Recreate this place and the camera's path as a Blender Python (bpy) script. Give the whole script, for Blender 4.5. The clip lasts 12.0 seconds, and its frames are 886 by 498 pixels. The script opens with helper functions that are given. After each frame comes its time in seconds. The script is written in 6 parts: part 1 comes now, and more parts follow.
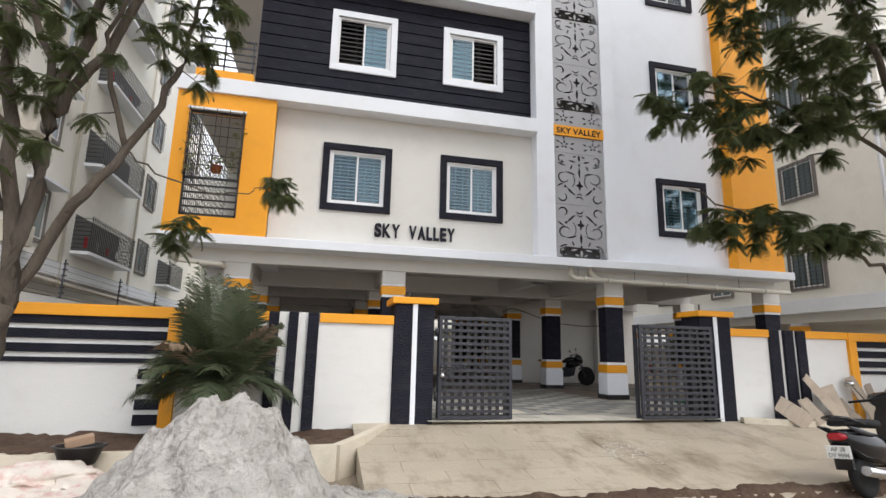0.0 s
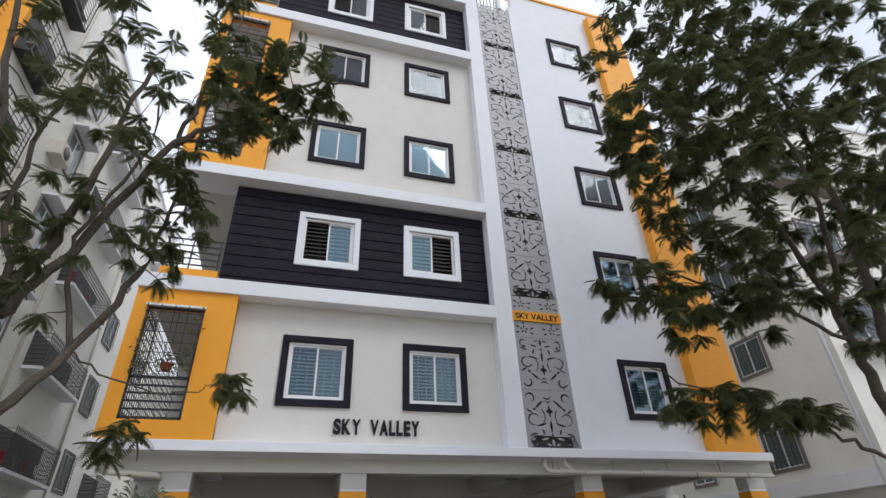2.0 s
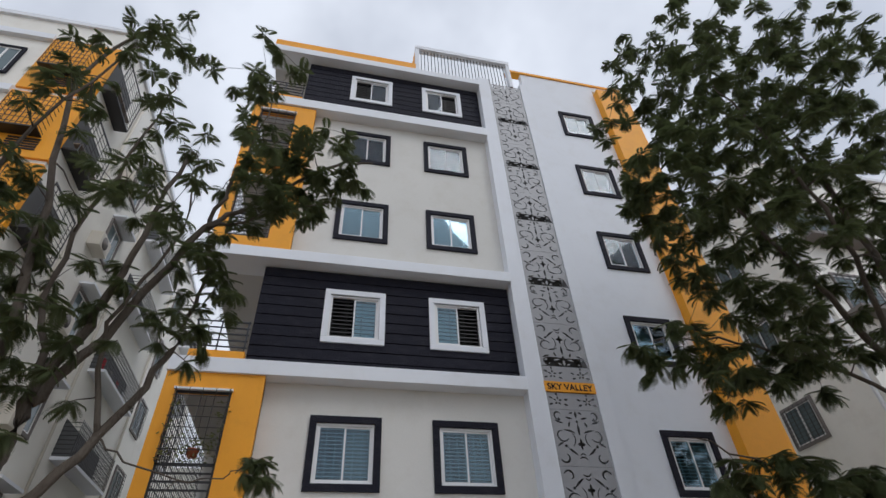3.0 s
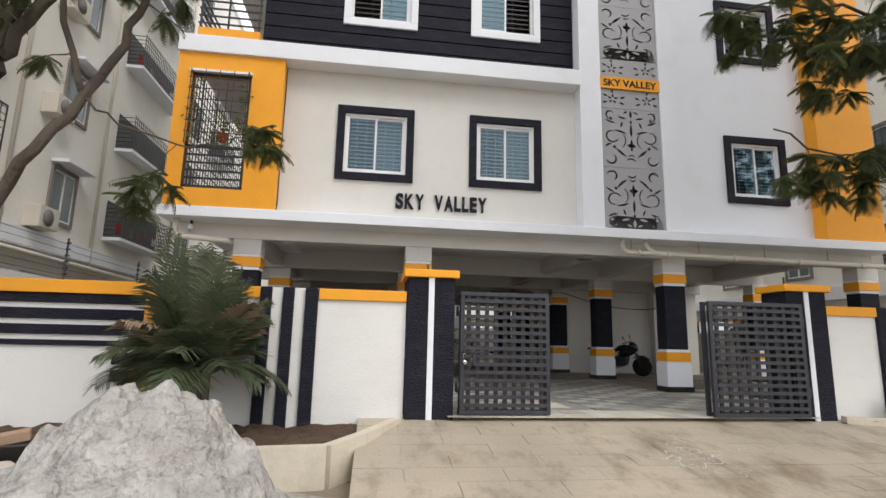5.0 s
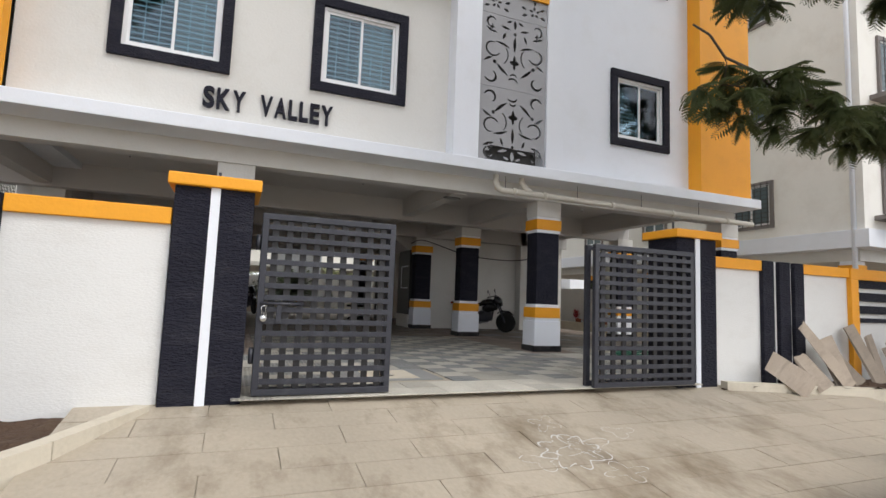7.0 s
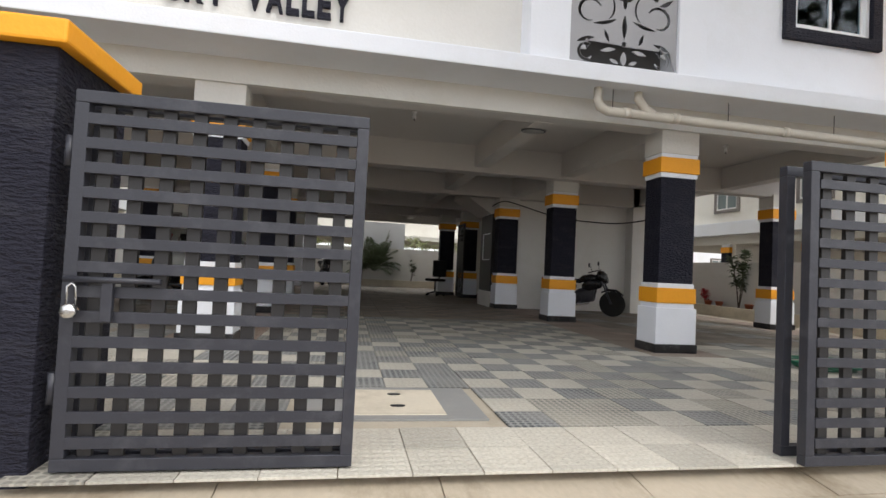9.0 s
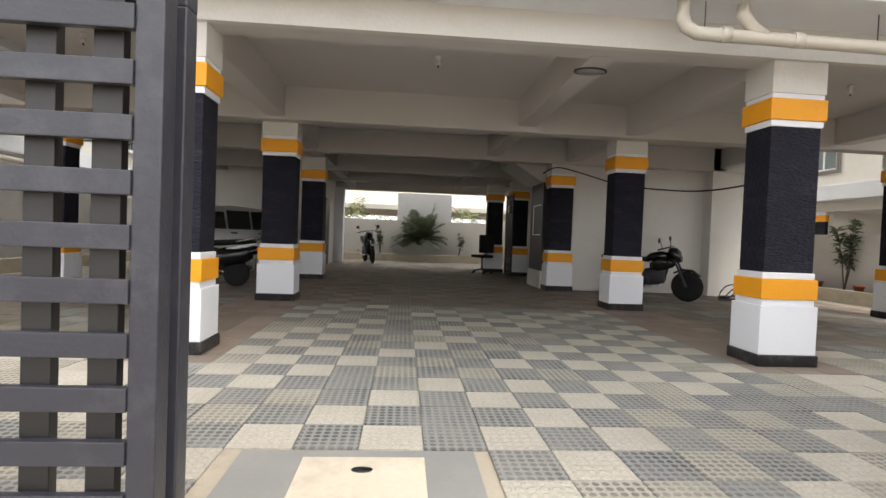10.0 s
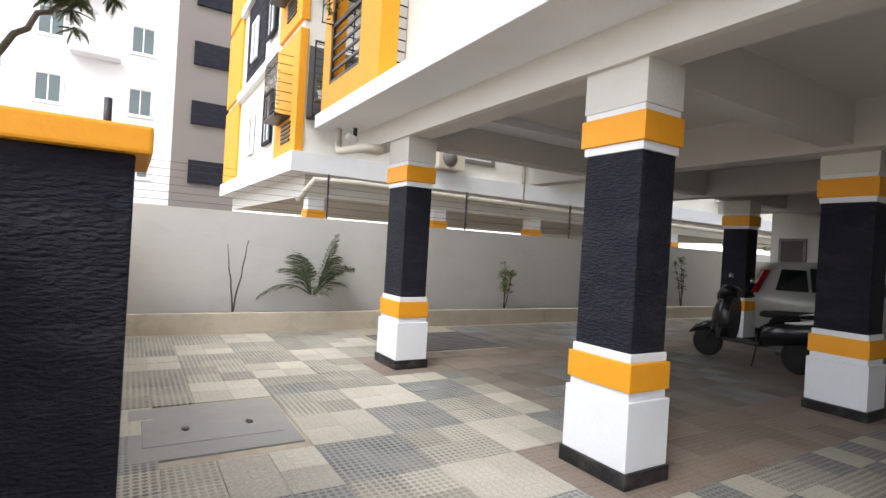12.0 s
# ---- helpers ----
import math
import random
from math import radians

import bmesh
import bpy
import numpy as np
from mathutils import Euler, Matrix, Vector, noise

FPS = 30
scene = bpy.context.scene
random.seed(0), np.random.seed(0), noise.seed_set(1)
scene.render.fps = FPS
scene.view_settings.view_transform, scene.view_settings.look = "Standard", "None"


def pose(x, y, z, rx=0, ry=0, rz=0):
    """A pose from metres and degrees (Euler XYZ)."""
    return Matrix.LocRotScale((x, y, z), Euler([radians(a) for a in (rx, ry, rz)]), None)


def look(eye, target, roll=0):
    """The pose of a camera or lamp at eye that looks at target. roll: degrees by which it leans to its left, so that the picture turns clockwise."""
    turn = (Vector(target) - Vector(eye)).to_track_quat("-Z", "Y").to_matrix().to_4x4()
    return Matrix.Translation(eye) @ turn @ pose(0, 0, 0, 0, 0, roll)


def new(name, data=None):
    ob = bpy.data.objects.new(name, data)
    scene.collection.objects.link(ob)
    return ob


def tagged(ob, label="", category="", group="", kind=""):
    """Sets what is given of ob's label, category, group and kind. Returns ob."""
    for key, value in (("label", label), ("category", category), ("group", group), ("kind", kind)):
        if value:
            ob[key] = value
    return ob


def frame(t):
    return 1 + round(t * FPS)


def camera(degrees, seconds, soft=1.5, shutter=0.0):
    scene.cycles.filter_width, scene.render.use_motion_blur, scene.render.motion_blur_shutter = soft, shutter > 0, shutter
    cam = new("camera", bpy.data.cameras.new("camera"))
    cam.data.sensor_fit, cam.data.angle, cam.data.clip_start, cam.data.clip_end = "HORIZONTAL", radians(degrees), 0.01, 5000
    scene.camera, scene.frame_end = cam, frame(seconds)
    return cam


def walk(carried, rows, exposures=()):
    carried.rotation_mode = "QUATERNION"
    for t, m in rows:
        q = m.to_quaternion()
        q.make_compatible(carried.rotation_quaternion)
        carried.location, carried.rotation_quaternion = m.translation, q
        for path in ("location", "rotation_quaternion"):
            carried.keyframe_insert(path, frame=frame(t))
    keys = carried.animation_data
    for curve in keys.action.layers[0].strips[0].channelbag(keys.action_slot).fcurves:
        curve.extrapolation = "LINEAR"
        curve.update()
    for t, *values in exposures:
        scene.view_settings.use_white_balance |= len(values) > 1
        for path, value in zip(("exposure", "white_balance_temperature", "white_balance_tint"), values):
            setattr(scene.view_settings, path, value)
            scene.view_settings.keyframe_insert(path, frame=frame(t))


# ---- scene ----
EXPOSURES = [(0, 0.1, 6350, 10), (1.5, -0.05, 6200, 10), (2.5, -0.85, 5900, 10), (2.7, -0.95, 5900, 10), (4.3, -0.1, 6450, 10), (5.5, 0.0, 6500, 10), (7.7, 0.12, 6250, 10),
             (9.3, 0.6, 6500, 10), (10.0, 1.05, 6700, 10), (11.0, 0.87, 6850, 10), (11.5, 0.84, 6500, 10), (12, 0.85, 6350, 10)]
cam = camera(81.3, 12.0)
PATH = [
    (0, (0.034, -0.325, 0.966), (0.476, 1.586, 1.355), 1.3),
    (0.5, (0.033, -0.319, 0.972), (0.677, 1.526, 1.396), 0.6),
    (1, (0.033, -0.326, 0.965), (0.75, 1.447, 1.548), -0.5),
    (1.5, (0.038, -0.311, 0.972), (0.654, 1.404, 1.796), -1.3),
    (2, (0.039, -0.299, 0.976), (0.555, 1.32, 2.031), -2.4),
    (2.5, (0.042, -0.287, 0.989), (0.489, 1.198, 2.252), -3.6),
    (2.7, (0.041, -0.295, 0.977), (0.464, 1.147, 2.296), -4.0),
    (4.3, (0.411, 0.366, 0.931), (0.617, 2.25, 1.569), 1.1),
    (4.5, (0.504, 0.497, 0.926), (0.685, 2.417, 1.456), 1.2),
    (5, (0.667, 0.858, 0.873), (0.925, 2.81, 1.223), 1.3),
    (5.5, (0.825, 1.255, 0.833), (1.326, 3.172, 1.11), 1.4),
    (6, (1.038, 1.716, 0.839), (1.781, 3.554, 1.107), 2.5),
    (6.5, (1.263, 2.223, 0.845), (2.072, 4.034, 1.101), 2.6),
    (7, (1.565, 2.736, 0.835), (2.302, 4.586, 1.027), 2.2),
    (7.5, (1.879, 3.306, 0.825), (2.493, 5.204, 0.964), 2.5),
    (7.7, (2.013, 3.524, 0.831), (2.577, 5.439, 0.956), 2.6),
    (9.3, (2.961, 5.311, 0.871), (3.274, 7.286, 0.921), 3.0),
    (9.5, (3.058, 5.561, 0.901), (3.331, 7.542, 0.926), 3.1),
    (10, (3.3, 6.215, 1.009), (3.451, 8.209, 0.958), 2.2),
    (10.5, (3.536, 6.793, 1.104), (3.444, 8.789, 1.016), 2.3),
    (11, (3.669, 7.334, 1.221), (3.042, 9.232, 1.154), 2.6),
    (11.5, (3.739, 7.675, 1.319), (2.409, 9.168, 1.279), 3.5),
    (12, (3.748, 7.796, 1.381), (2.039, 8.834, 1.377), 3.4),
]
walk(cam, [(t, look(eye, target, roll)) for t, eye, target, roll in PATH],
     exposures=EXPOSURES)

# world: bright hazy overcast with thin clouds
SUN_EL, SUN_AZ = radians(48), radians(148)
world = bpy.data.worlds.new("world")
scene.world = world
world.use_nodes = True
wn, wl = world.node_tree.nodes, world.node_tree.links
wn.clear()
w_out = wn.new("ShaderNodeOutputWorld")
w_bg = wn.new("ShaderNodeBackground")
w_sky = wn.new("ShaderNodeTexSky")
w_sky.sky_type = 'NISHITA'
w_sky.sun_disc = False
w_sky.sun_elevation, w_sky.sun_rotation = SUN_EL, SUN_AZ
w_sky.dust_density = 3.0
w_co = wn.new("ShaderNodeTexCoord")
w_no = wn.new("ShaderNodeTexNoise")
w_no.inputs["Scale"].default_value = 2.2
w_no.inputs["Detail"].default_value = 5
w_rp = wn.new("ShaderNodeValToRGB")
w_rp.color_ramp.elements[0].position, w_rp.color_ramp.elements[1].position = 0.38, 0.6
w_rp.color_ramp.elements[0].color = (0.62, 0.62, 0.62, 1)
w_mx = wn.new("ShaderNodeMix")
w_mx.data_type = 'RGBA'
w_mx.inputs[7].default_value = (11.5, 11.6, 12.0, 1)
wl.new(w_co.outputs["Generated"], w_no.inputs["Vector"])
wl.new(w_no.outputs["Fac"], w_rp.inputs[0])
wl.new(w_rp.outputs[0], w_mx.inputs[0])
wl.new(w_sky.outputs[0], w_mx.inputs[6])
wl.new(w_mx.outputs[2], w_bg.inputs[0])
w_bg.inputs[1].default_value = 0.135
wl.new(w_bg.outputs[0], w_out.inputs[0])
sun = new("sun", bpy.data.lights.new("sun", 'SUN'))
sun.data.energy, sun.data.angle, sun.data.color = 1.25, radians(25), (1.0, 0.96, 0.9)
sun.matrix_world = look((math.sin(SUN_AZ) * math.cos(SUN_EL) * 50, math.cos(SUN_AZ) * math.cos(SUN_EL) * 50, math.sin(SUN_EL) * 50), (0, 0, 0))


# ---- materials ----
def nodes_of(name):
    m = bpy.data.materials.new(name)
    m.use_nodes = True
    nt = m.node_tree
    return m, nt, nt.nodes["Principled BSDF"]


def paint(name, col, rough=0.7, var=0.10, scale=1.2, grain=60.0, bump=0.15, stain=None, stain_amt=0.35, stretch=(1, 1, 1), metal=0.0, dist=0.01, object_random=0.0):
    """A coloured surface with large-scale patches, fine grain, optional stains and relief."""
    m, nt, bs = nodes_of(name)
    n, l = nt.nodes, nt.links
    co = n.new("ShaderNodeTexCoord")
    mp = n.new("ShaderNodeMapping")
    mp.inputs["Scale"].default_value = stretch
    geo = n.new("ShaderNodeNewGeometry")
    l.new(geo.outputs["Position"], mp.inputs["Vector"])
    big = n.new("ShaderNodeTexNoise")
    big.inputs["Scale"].default_value, big.inputs["Detail"].default_value = scale, 6
    l.new(mp.outputs[0], big.inputs["Vector"])
    fine = n.new("ShaderNodeTexNoise")
    fine.inputs["Scale"].default_value, fine.inputs["Detail"].default_value = grain, 3
    l.new(mp.outputs[0], fine.inputs["Vector"])
    a = n.new("ShaderNodeMix")
    a.data_type = 'RGBA'
    a.inputs[6].default_value = (*[c * (1 - var) for c in col], 1)
    a.inputs[7].default_value = (*[min(1, c * (1 + var)) for c in col], 1)
    mixv = n.new("ShaderNodeMath")
    mixv.operation = 'ADD'
    half = n.new("ShaderNodeMath")
    half.operation, half.inputs[1].default_value = 'MULTIPLY_ADD', 0.5
    half.inputs[2].default_value = -0.25
    l.new(fine.outputs["Fac"], half.inputs[0])
    l.new(big.outputs["Fac"], mixv.inputs[0])
    l.new(half.outputs[0], mixv.inputs[1])
    l.new(mixv.outputs[0], a.inputs[0])
    out = a.outputs[2]
    if stain:
        st = n.new("ShaderNodeTexNoise")
        st.inputs["Scale"].default_value, st.inputs["Detail"].default_value = scale * 1.7, 8
        st.inputs["Roughness"].default_value = 0.7
        l.new(mp.outputs[0], st.inputs["Vector"])
        rp = n.new("ShaderNodeValToRGB")
        rp.color_ramp.elements[0].position, rp.color_ramp.elements[1].position = 0.5, 0.72
        rp.color_ramp.elements[1].color = (stain_amt, stain_amt, stain_amt, 1)
        l.new(st.outputs["Fac"], rp.inputs[0])
        b = n.new("ShaderNodeMix")
        b.data_type = 'RGBA'
        b.inputs[7].default_value = (*stain, 1)
        l.new(rp.outputs[0], b.inputs[0])
        l.new(out, b.inputs[6])
        out = b.outputs[2]
    if object_random:
        oi = n.new("ShaderNodeObjectInfo")
        hv = n.new("ShaderNodeHueSaturation")
        mr = n.new("ShaderNodeMapRange")
        mr.inputs[3].default_value, mr.inputs[4].default_value = 1 - object_random, 1 + object_random
        l.new(oi.outputs["Random"], mr.inputs[0])
        l.new(mr.outputs[0], hv.inputs["Value"])
        l.new(out, hv.inputs["Color"])
        out = hv.outputs[0]
    l.new(out, bs.inputs["Base Color"])
    bs.inputs["Roughness"].default_value = rough
    bs.inputs["Metallic"].default_value = metal
    if rough >= 0.65:
        bs.inputs["Specular IOR Level"].default_value = 0.22
    if bump:
        bp = n.new("ShaderNodeBump")
        bp.inputs["Strength"].default_value, bp.inputs["Distance"].default_value = bump, dist
        l.new(fine.outputs["Fac"], bp.inputs["Height"])
        l.new(bp.outputs[0], bs.inputs["Normal"])
    return m


CREAM = paint("cream_plaster", (0.69, 0.675, 0.635), 0.85, 0.05, 0.7, 35, 0.25, (0.5, 0.46, 0.38), 0.25)
WHITE = paint("white_paint", (0.80, 0.82, 0.86), 0.75, 0.03, 0.8, 45, 0.15, (0.6, 0.58, 0.53), 0.18)
TROWEL = paint("white_trowelled_plaster", (0.75, 0.74, 0.71), 0.85, 0.04, 0.9, 40, 0.22, (0.52, 0.48, 0.42), 0.22, (1, 1, 2.2), dist=0.015)
ORANGE = paint("orange_paint", (0.85, 0.36, 0.012), 0.6, 0.06, 1.5, 40, 0.2, (0.6, 0.26, 0.02), 0.25)
NAVY = paint("charcoal_blue_paint", (0.015, 0.015, 0.025), 0.7, 0.2, 1.5, 26, 1.0, (0.07, 0.07, 0.08), 0.3, (1, 1, 3), dist=0.03)
BLACK = paint("black_gloss_paint", (0.012, 0.012, 0.014), 0.3, 0.2, 3, 60, 0.1, (0.3, 0.3, 0.28), 0.25)
GREYSTEEL = paint("dark_grey_steel", (0.026, 0.027, 0.036), 0.42, 0.15, 4, 90, 0.1, (0.11, 0.11, 0.12), 0.3)
BLACKSTEEL = paint("black_steel", (0.02, 0.018, 0.018), 0.45, 0.15, 4, 90, 0.05)
PANELGREY = paint("grey_panel", (0.36, 0.36, 0.37), 0.5, 0.05, 2, 50, 0.05)
UPVC = paint("white_upvc", (0.8, 0.8, 0.8), 0.35, 0.02, 3, 60, 0.0)
BLIND = paint("pale_blue_blind", (0.42, 0.52, 0.58), 0.8, 0.06, 3, 60, 0.05)
# dark base colour that stands in for the dimness of rooms and recesses
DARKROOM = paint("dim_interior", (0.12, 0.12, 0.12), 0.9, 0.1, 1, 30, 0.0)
CONCRETE = paint("worn_concrete", (0.44, 0.39, 0.31), 0.75, 0.16, 0.9, 45, 0.35, (0.2, 0.15, 0.09), 0.55)
SLABWORN = paint("stamped_concrete_slab", (0.43, 0.37, 0.285), 0.5, 0.26, 1.1, 40, 0.35, (0.16, 0.115, 0.065), 0.85, (1, 0.55, 1), object_random=0.03)
KERBPAINT = paint("painted_kerb", (0.62, 0.56, 0.45), 0.8, 0.12, 1.5, 40, 0.3, (0.3, 0.25, 0.18), 0.4)
ROADM = paint("dusty_road", (0.27, 0.225, 0.17), 0.95, 0.18, 0.7, 25, 0.6, (0.16, 0.12, 0.08), 0.5, dist=0.03)
SOIL = paint("brown_soil", (0.085, 0.055, 0.038), 0.95, 0.4, 2, 25, 1.0, (0.2, 0.15, 0.1), 0.4, dist=0.04)
SAND = paint("pale_sand_heap", (0.40, 0.38, 0.35), 0.95, 0.34, 4.5, 15, 1.0, (0.15, 0.13, 0.11), 0.85, dist=0.07)
CEIL = paint("ceiling_paint", (0.62, 0.60, 0.58), 0.85, 0.05, 0.8, 40, 0.15)
PVC = paint("grey_white_pvc", (0.62, 0.58, 0.5), 0.5, 0.06, 2, 50, 0.05)
BARK = paint("brown_bark", (0.1, 0.082, 0.066), 0.9, 0.35, 3, 22, 1.0, (0.17, 0.15, 0.12), 0.5, (1, 1, 0.4), dist=0.04)
LEAF = paint("acacia_leaf", (0.09, 0.112, 0.045), 0.55, 0.5, 2.5, 15, 0.0, (0.11, 0.125, 0.055), 0.5)
PALM = paint("palm_leaf", (0.095, 0.12, 0.065), 0.38, 0.4, 3, 15, 0.0, (0.24, 0.22, 0.14), 0.4)
for leaf_m in (LEAF, PALM):
    # thin leaves let light through
    lnt = leaf_m.node_tree
    l_bs, l_out = lnt.nodes["Principled BSDF"], lnt.nodes["Material Output"]
    l_tr, l_mx = lnt.nodes.new("ShaderNodeBsdfTranslucent"), lnt.nodes.new("ShaderNodeMixShader")
    l_mx.inputs[0].default_value = 0.42
    lnt.links.new(l_bs.inputs["Base Color"].links[0].from_socket, l_tr.inputs[0])
    lnt.links.new(l_bs.outputs[0], l_mx.inputs[1])
    lnt.links.new(l_tr.outputs[0], l_mx.inputs[2])
    lnt.links.new(l_mx.outputs[0], l_out.inputs[0])
DRYPALM = paint("dry_palm_leaf", (0.3, 0.22, 0.15), 0.7, 0.3, 3, 15, 0.0)
T_LEAFPALE = paint("pale_leaf", (0.26, 0.29, 0.12), 0.6, 0.35, 3, 15, 0.0)
WOOD = paint("weathered_plywood", (0.34, 0.28, 0.22), 0.85, 0.2, 2, 30, 0.3, (0.16, 0.14, 0.12), 0.5, (1, 6, 1), object_random=0.25)
RUBBER = paint("tyre_rubber", (0.02, 0.02, 0.02), 0.8, 0.2, 5, 60, 0.2)
GLOSSBLACK = paint("gloss_black_body", (0.008, 0.008, 0.01), 0.18, 0.1, 3, 60, 0.0)
REDLENS = paint("red_lens", (0.35, 0.012, 0.02), 0.15, 0.1, 3, 60, 0.0)
CHROME = paint("bright_metal", (0.6, 0.6, 0.6), 0.25, 0.05, 3, 60, 0.0, metal=1.0)
BRICK = paint("dusty_brick", (0.36, 0.24, 0.16), 0.9, 0.15, 2, 40, 0.4, (0.45, 0.38, 0.28), 0.5, object_random=0.2)
SILVER = paint("silver_car_paint", (0.6, 0.6, 0.57), 0.3, 0.05, 2, 60, 0.0, metal=0.15)
TERRACOTTA = paint("terracotta", (0.4, 0.12, 0.06), 0.8, 0.1, 4, 40, 0.2)
SACK = paint("woven_plastic_sack", (0.66, 0.6, 0.53), 0.7, 0.15, 4, 120, 0.3, (0.5, 0.16, 0.16), 0.7)
GREENHOSE = paint("green_hose", (0.02, 0.14, 0.08), 0.4, 0.1, 4, 60, 0.0)
CABLE = paint("black_cable", (0.02, 0.02, 0.02), 0.6, 0.1, 4, 60, 0.0)
FARCREAM = paint("neighbour_cream", (0.84, 0.82, 0.76), 0.85, 0.05, 0.5, 30, 0.2, (0.55, 0.5, 0.42), 0.25)
TAUPE = paint("taupe_paint", (0.22, 0.2, 0.19), 0.8, 0.06, 0.6, 30, 0.2)
CHALK = paint("white_chalk", (0.68, 0.67, 0.64), 0.95, 0.1, 9, 60, 0.1)
CLOTH_R = paint("red_cloth", (0.35, 0.03, 0.04), 0.9, 0.3, 8, 60, 0.1)
PLATEWHITE = paint("number_plate_white", (0.75, 0.75, 0.72), 0.4, 0.03, 8, 60, 0.0)


def glass_mat(name, tint, alpha):
    m, nt, bs = nodes_of(name)
    tr = nt.nodes.new("ShaderNodeBsdfTransparent")
    tr.inputs[0].default_value = (*tint, 1)
    gl = nt.nodes.new("ShaderNodeBsdfGlossy")
    gl.inputs["Roughness"].default_value = 0.03
    gl.inputs["Color"].default_value = (0.9, 0.95, 1, 1)
    mx = nt.nodes.new("ShaderNodeMixShader")
    fr = nt.nodes.new("ShaderNodeFresnel")
    fr.inputs[0].default_value = 1.4
    ad = nt.nodes.new("ShaderNodeMath")
    ad.operation, ad.inputs[1].default_value = 'ADD', alpha
    nt.links.new(fr.outputs[0], ad.inputs[0])
    nt.links.new(ad.outputs[0], mx.inputs[0])
    nt.links.new(tr.outputs[0], mx.inputs[1])
    nt.links.new(gl.outputs[0], mx.inputs[2])
    nt.links.new(mx.outputs[0], nt.nodes["Material Output"].inputs[0])
    return m


GLASS = glass_mat("window_glass", (0.75, 0.88, 0.92), 0.02)
CARGLASS = glass_mat("dark_car_glass", (0.15, 0.17, 0.17), 0.05)


def dotted_tile(name, col, dark, dots=6.0, amt=0.6):
    """A cement paving tile: dusty face with rows of round studs."""
    m, nt, bs = nodes_of(name)
    n, l = nt.nodes, nt.links
    geo = n.new("ShaderNodeNewGeometry")
    mp = n.new("ShaderNodeVectorMath")
    mp.operation = 'SCALE'
    mp.inputs["Scale"].default_value = dots / TILE
    l.new(geo.outputs["Position"], mp.inputs[0])
    fr = n.new("ShaderNodeVectorMath")
    fr.operation = 'FRACTION'
    l.new(mp.outputs[0], fr.inputs[0])
    sb = n.new("ShaderNodeVectorMath")
    sb.operation = 'SUBTRACT'
    sb.inputs[1].default_value = (0.5, 0.5, 0)
    l.new(fr.outputs[0], sb.inputs[0])
    fl = n.new("ShaderNodeVectorMath")
    fl.operation = 'MULTIPLY'
    fl.inputs[1].default_value = (1, 1, 0)
    l.new(sb.outputs[0], fl.inputs[0])
    ln = n.new("ShaderNodeVectorMath")
    ln.operation = 'LENGTH'
    l.new(fl.outputs[0], ln.inputs[0])
    mr = n.new("ShaderNodeMapRange")
    mr.interpolation_type = 'SMOOTHSTEP'
    mr.inputs[1].default_value, mr.inputs[2].default_value = 0.42, 0.3
    l.new(ln.outputs["Value"], mr.inputs[0])
    no = n.new("ShaderNodeTexNoise")
    no.inputs["Scale"].default_value, no.inputs["Detail"].default_value = 3.0, 7
    l.new(geo.outputs["Position"], no.inputs["Vector"])
    sp = n.new("ShaderNodeTexNoise")
    sp.inputs["Scale"].default_value, sp.inputs["Detail"].default_value = 60.0, 3
    l.new(geo.outputs["Position"], sp.inputs["Vector"])
    mm = n.new("ShaderNodeMath")
    mm.operation = 'MULTIPLY'
    l.new(mr.outputs[0], mm.inputs[0])
    wear = n.new("ShaderNodeMapRange")
    wear.inputs[1].default_value, wear.inputs[2].default_value = 0.35, 0.65
    wear.inputs[3].default_value, wear.inputs[4].default_value = amt * 0.35, amt
    l.new(no.outputs["Fac"], wear.inputs[0])
    l.new(wear.outputs[0], mm.inputs[1])
    a = n.new("ShaderNodeMix")
    a.data_type = 'RGBA'
    a.inputs[6].default_value, a.inputs[7].default_value = (*col, 1), (*dark, 1)
    l.new(mm.outputs[0], a.inputs[0])
    dust = n.new("ShaderNodeMix")
    dust.data_type = 'RGBA'
    dust.blend_type = 'MULTIPLY'
    dust.inputs[0].default_value = 0.55
    cr = n.new("ShaderNodeValToRGB")
    cr.color_ramp.elements[0].position, cr.color_ramp.elements[1].position = 0.3, 0.62
    cr.color_ramp.elements[0].color = (0.6, 0.58, 0.55, 1)
    l.new(sp.outputs["Fac"], cr.inputs[0])
    l.new(a.outputs[2], dust.inputs[6])
    l.new(cr.outputs[0], dust.inputs[7])
    pat = n.new("ShaderNodeTexNoise")
    pat.inputs["Scale"].default_value, pat.inputs["Detail"].default_value = 1.1, 8
    pat.inputs["Roughness"].default_value = 0.68
    l.new(geo.outputs["Position"], pat.inputs["Vector"])
    pr = n.new("ShaderNodeMapRange")
    pr.inputs[1].default_value, pr.inputs[2].default_value = 0.42, 0.68
    pr.inputs[3].default_value, pr.inputs[4].default_value = 0.0, 0.42
    l.new(pat.outputs["Fac"], pr.inputs[0])
    grime = n.new("ShaderNodeMix")
    grime.data_type = 'RGBA'
    grime.inputs[7].default_value = (0.33, 0.305, 0.26, 1)
    l.new(pr.outputs[0], grime.inputs[0])
    l.new(dust.outputs[2], grime.inputs[6])
    dust = grime
    oi = n.new("ShaderNodeNewGeometry")
    hv = n.new("ShaderNodeHueSaturation")
    r2 = n.new("ShaderNodeMapRange")
    r2.inputs[3].default_value, r2.inputs[4].default_value = 0.82, 1.16
    l.new(oi.outputs["Random Per Island"], r2.inputs[0])
    l.new(r2.outputs[0], hv.inputs["Value"])
    l.new(dust.outputs[2], hv.inputs["Color"])
    l.new(hv.outputs[0], bs.inputs["Base Color"])
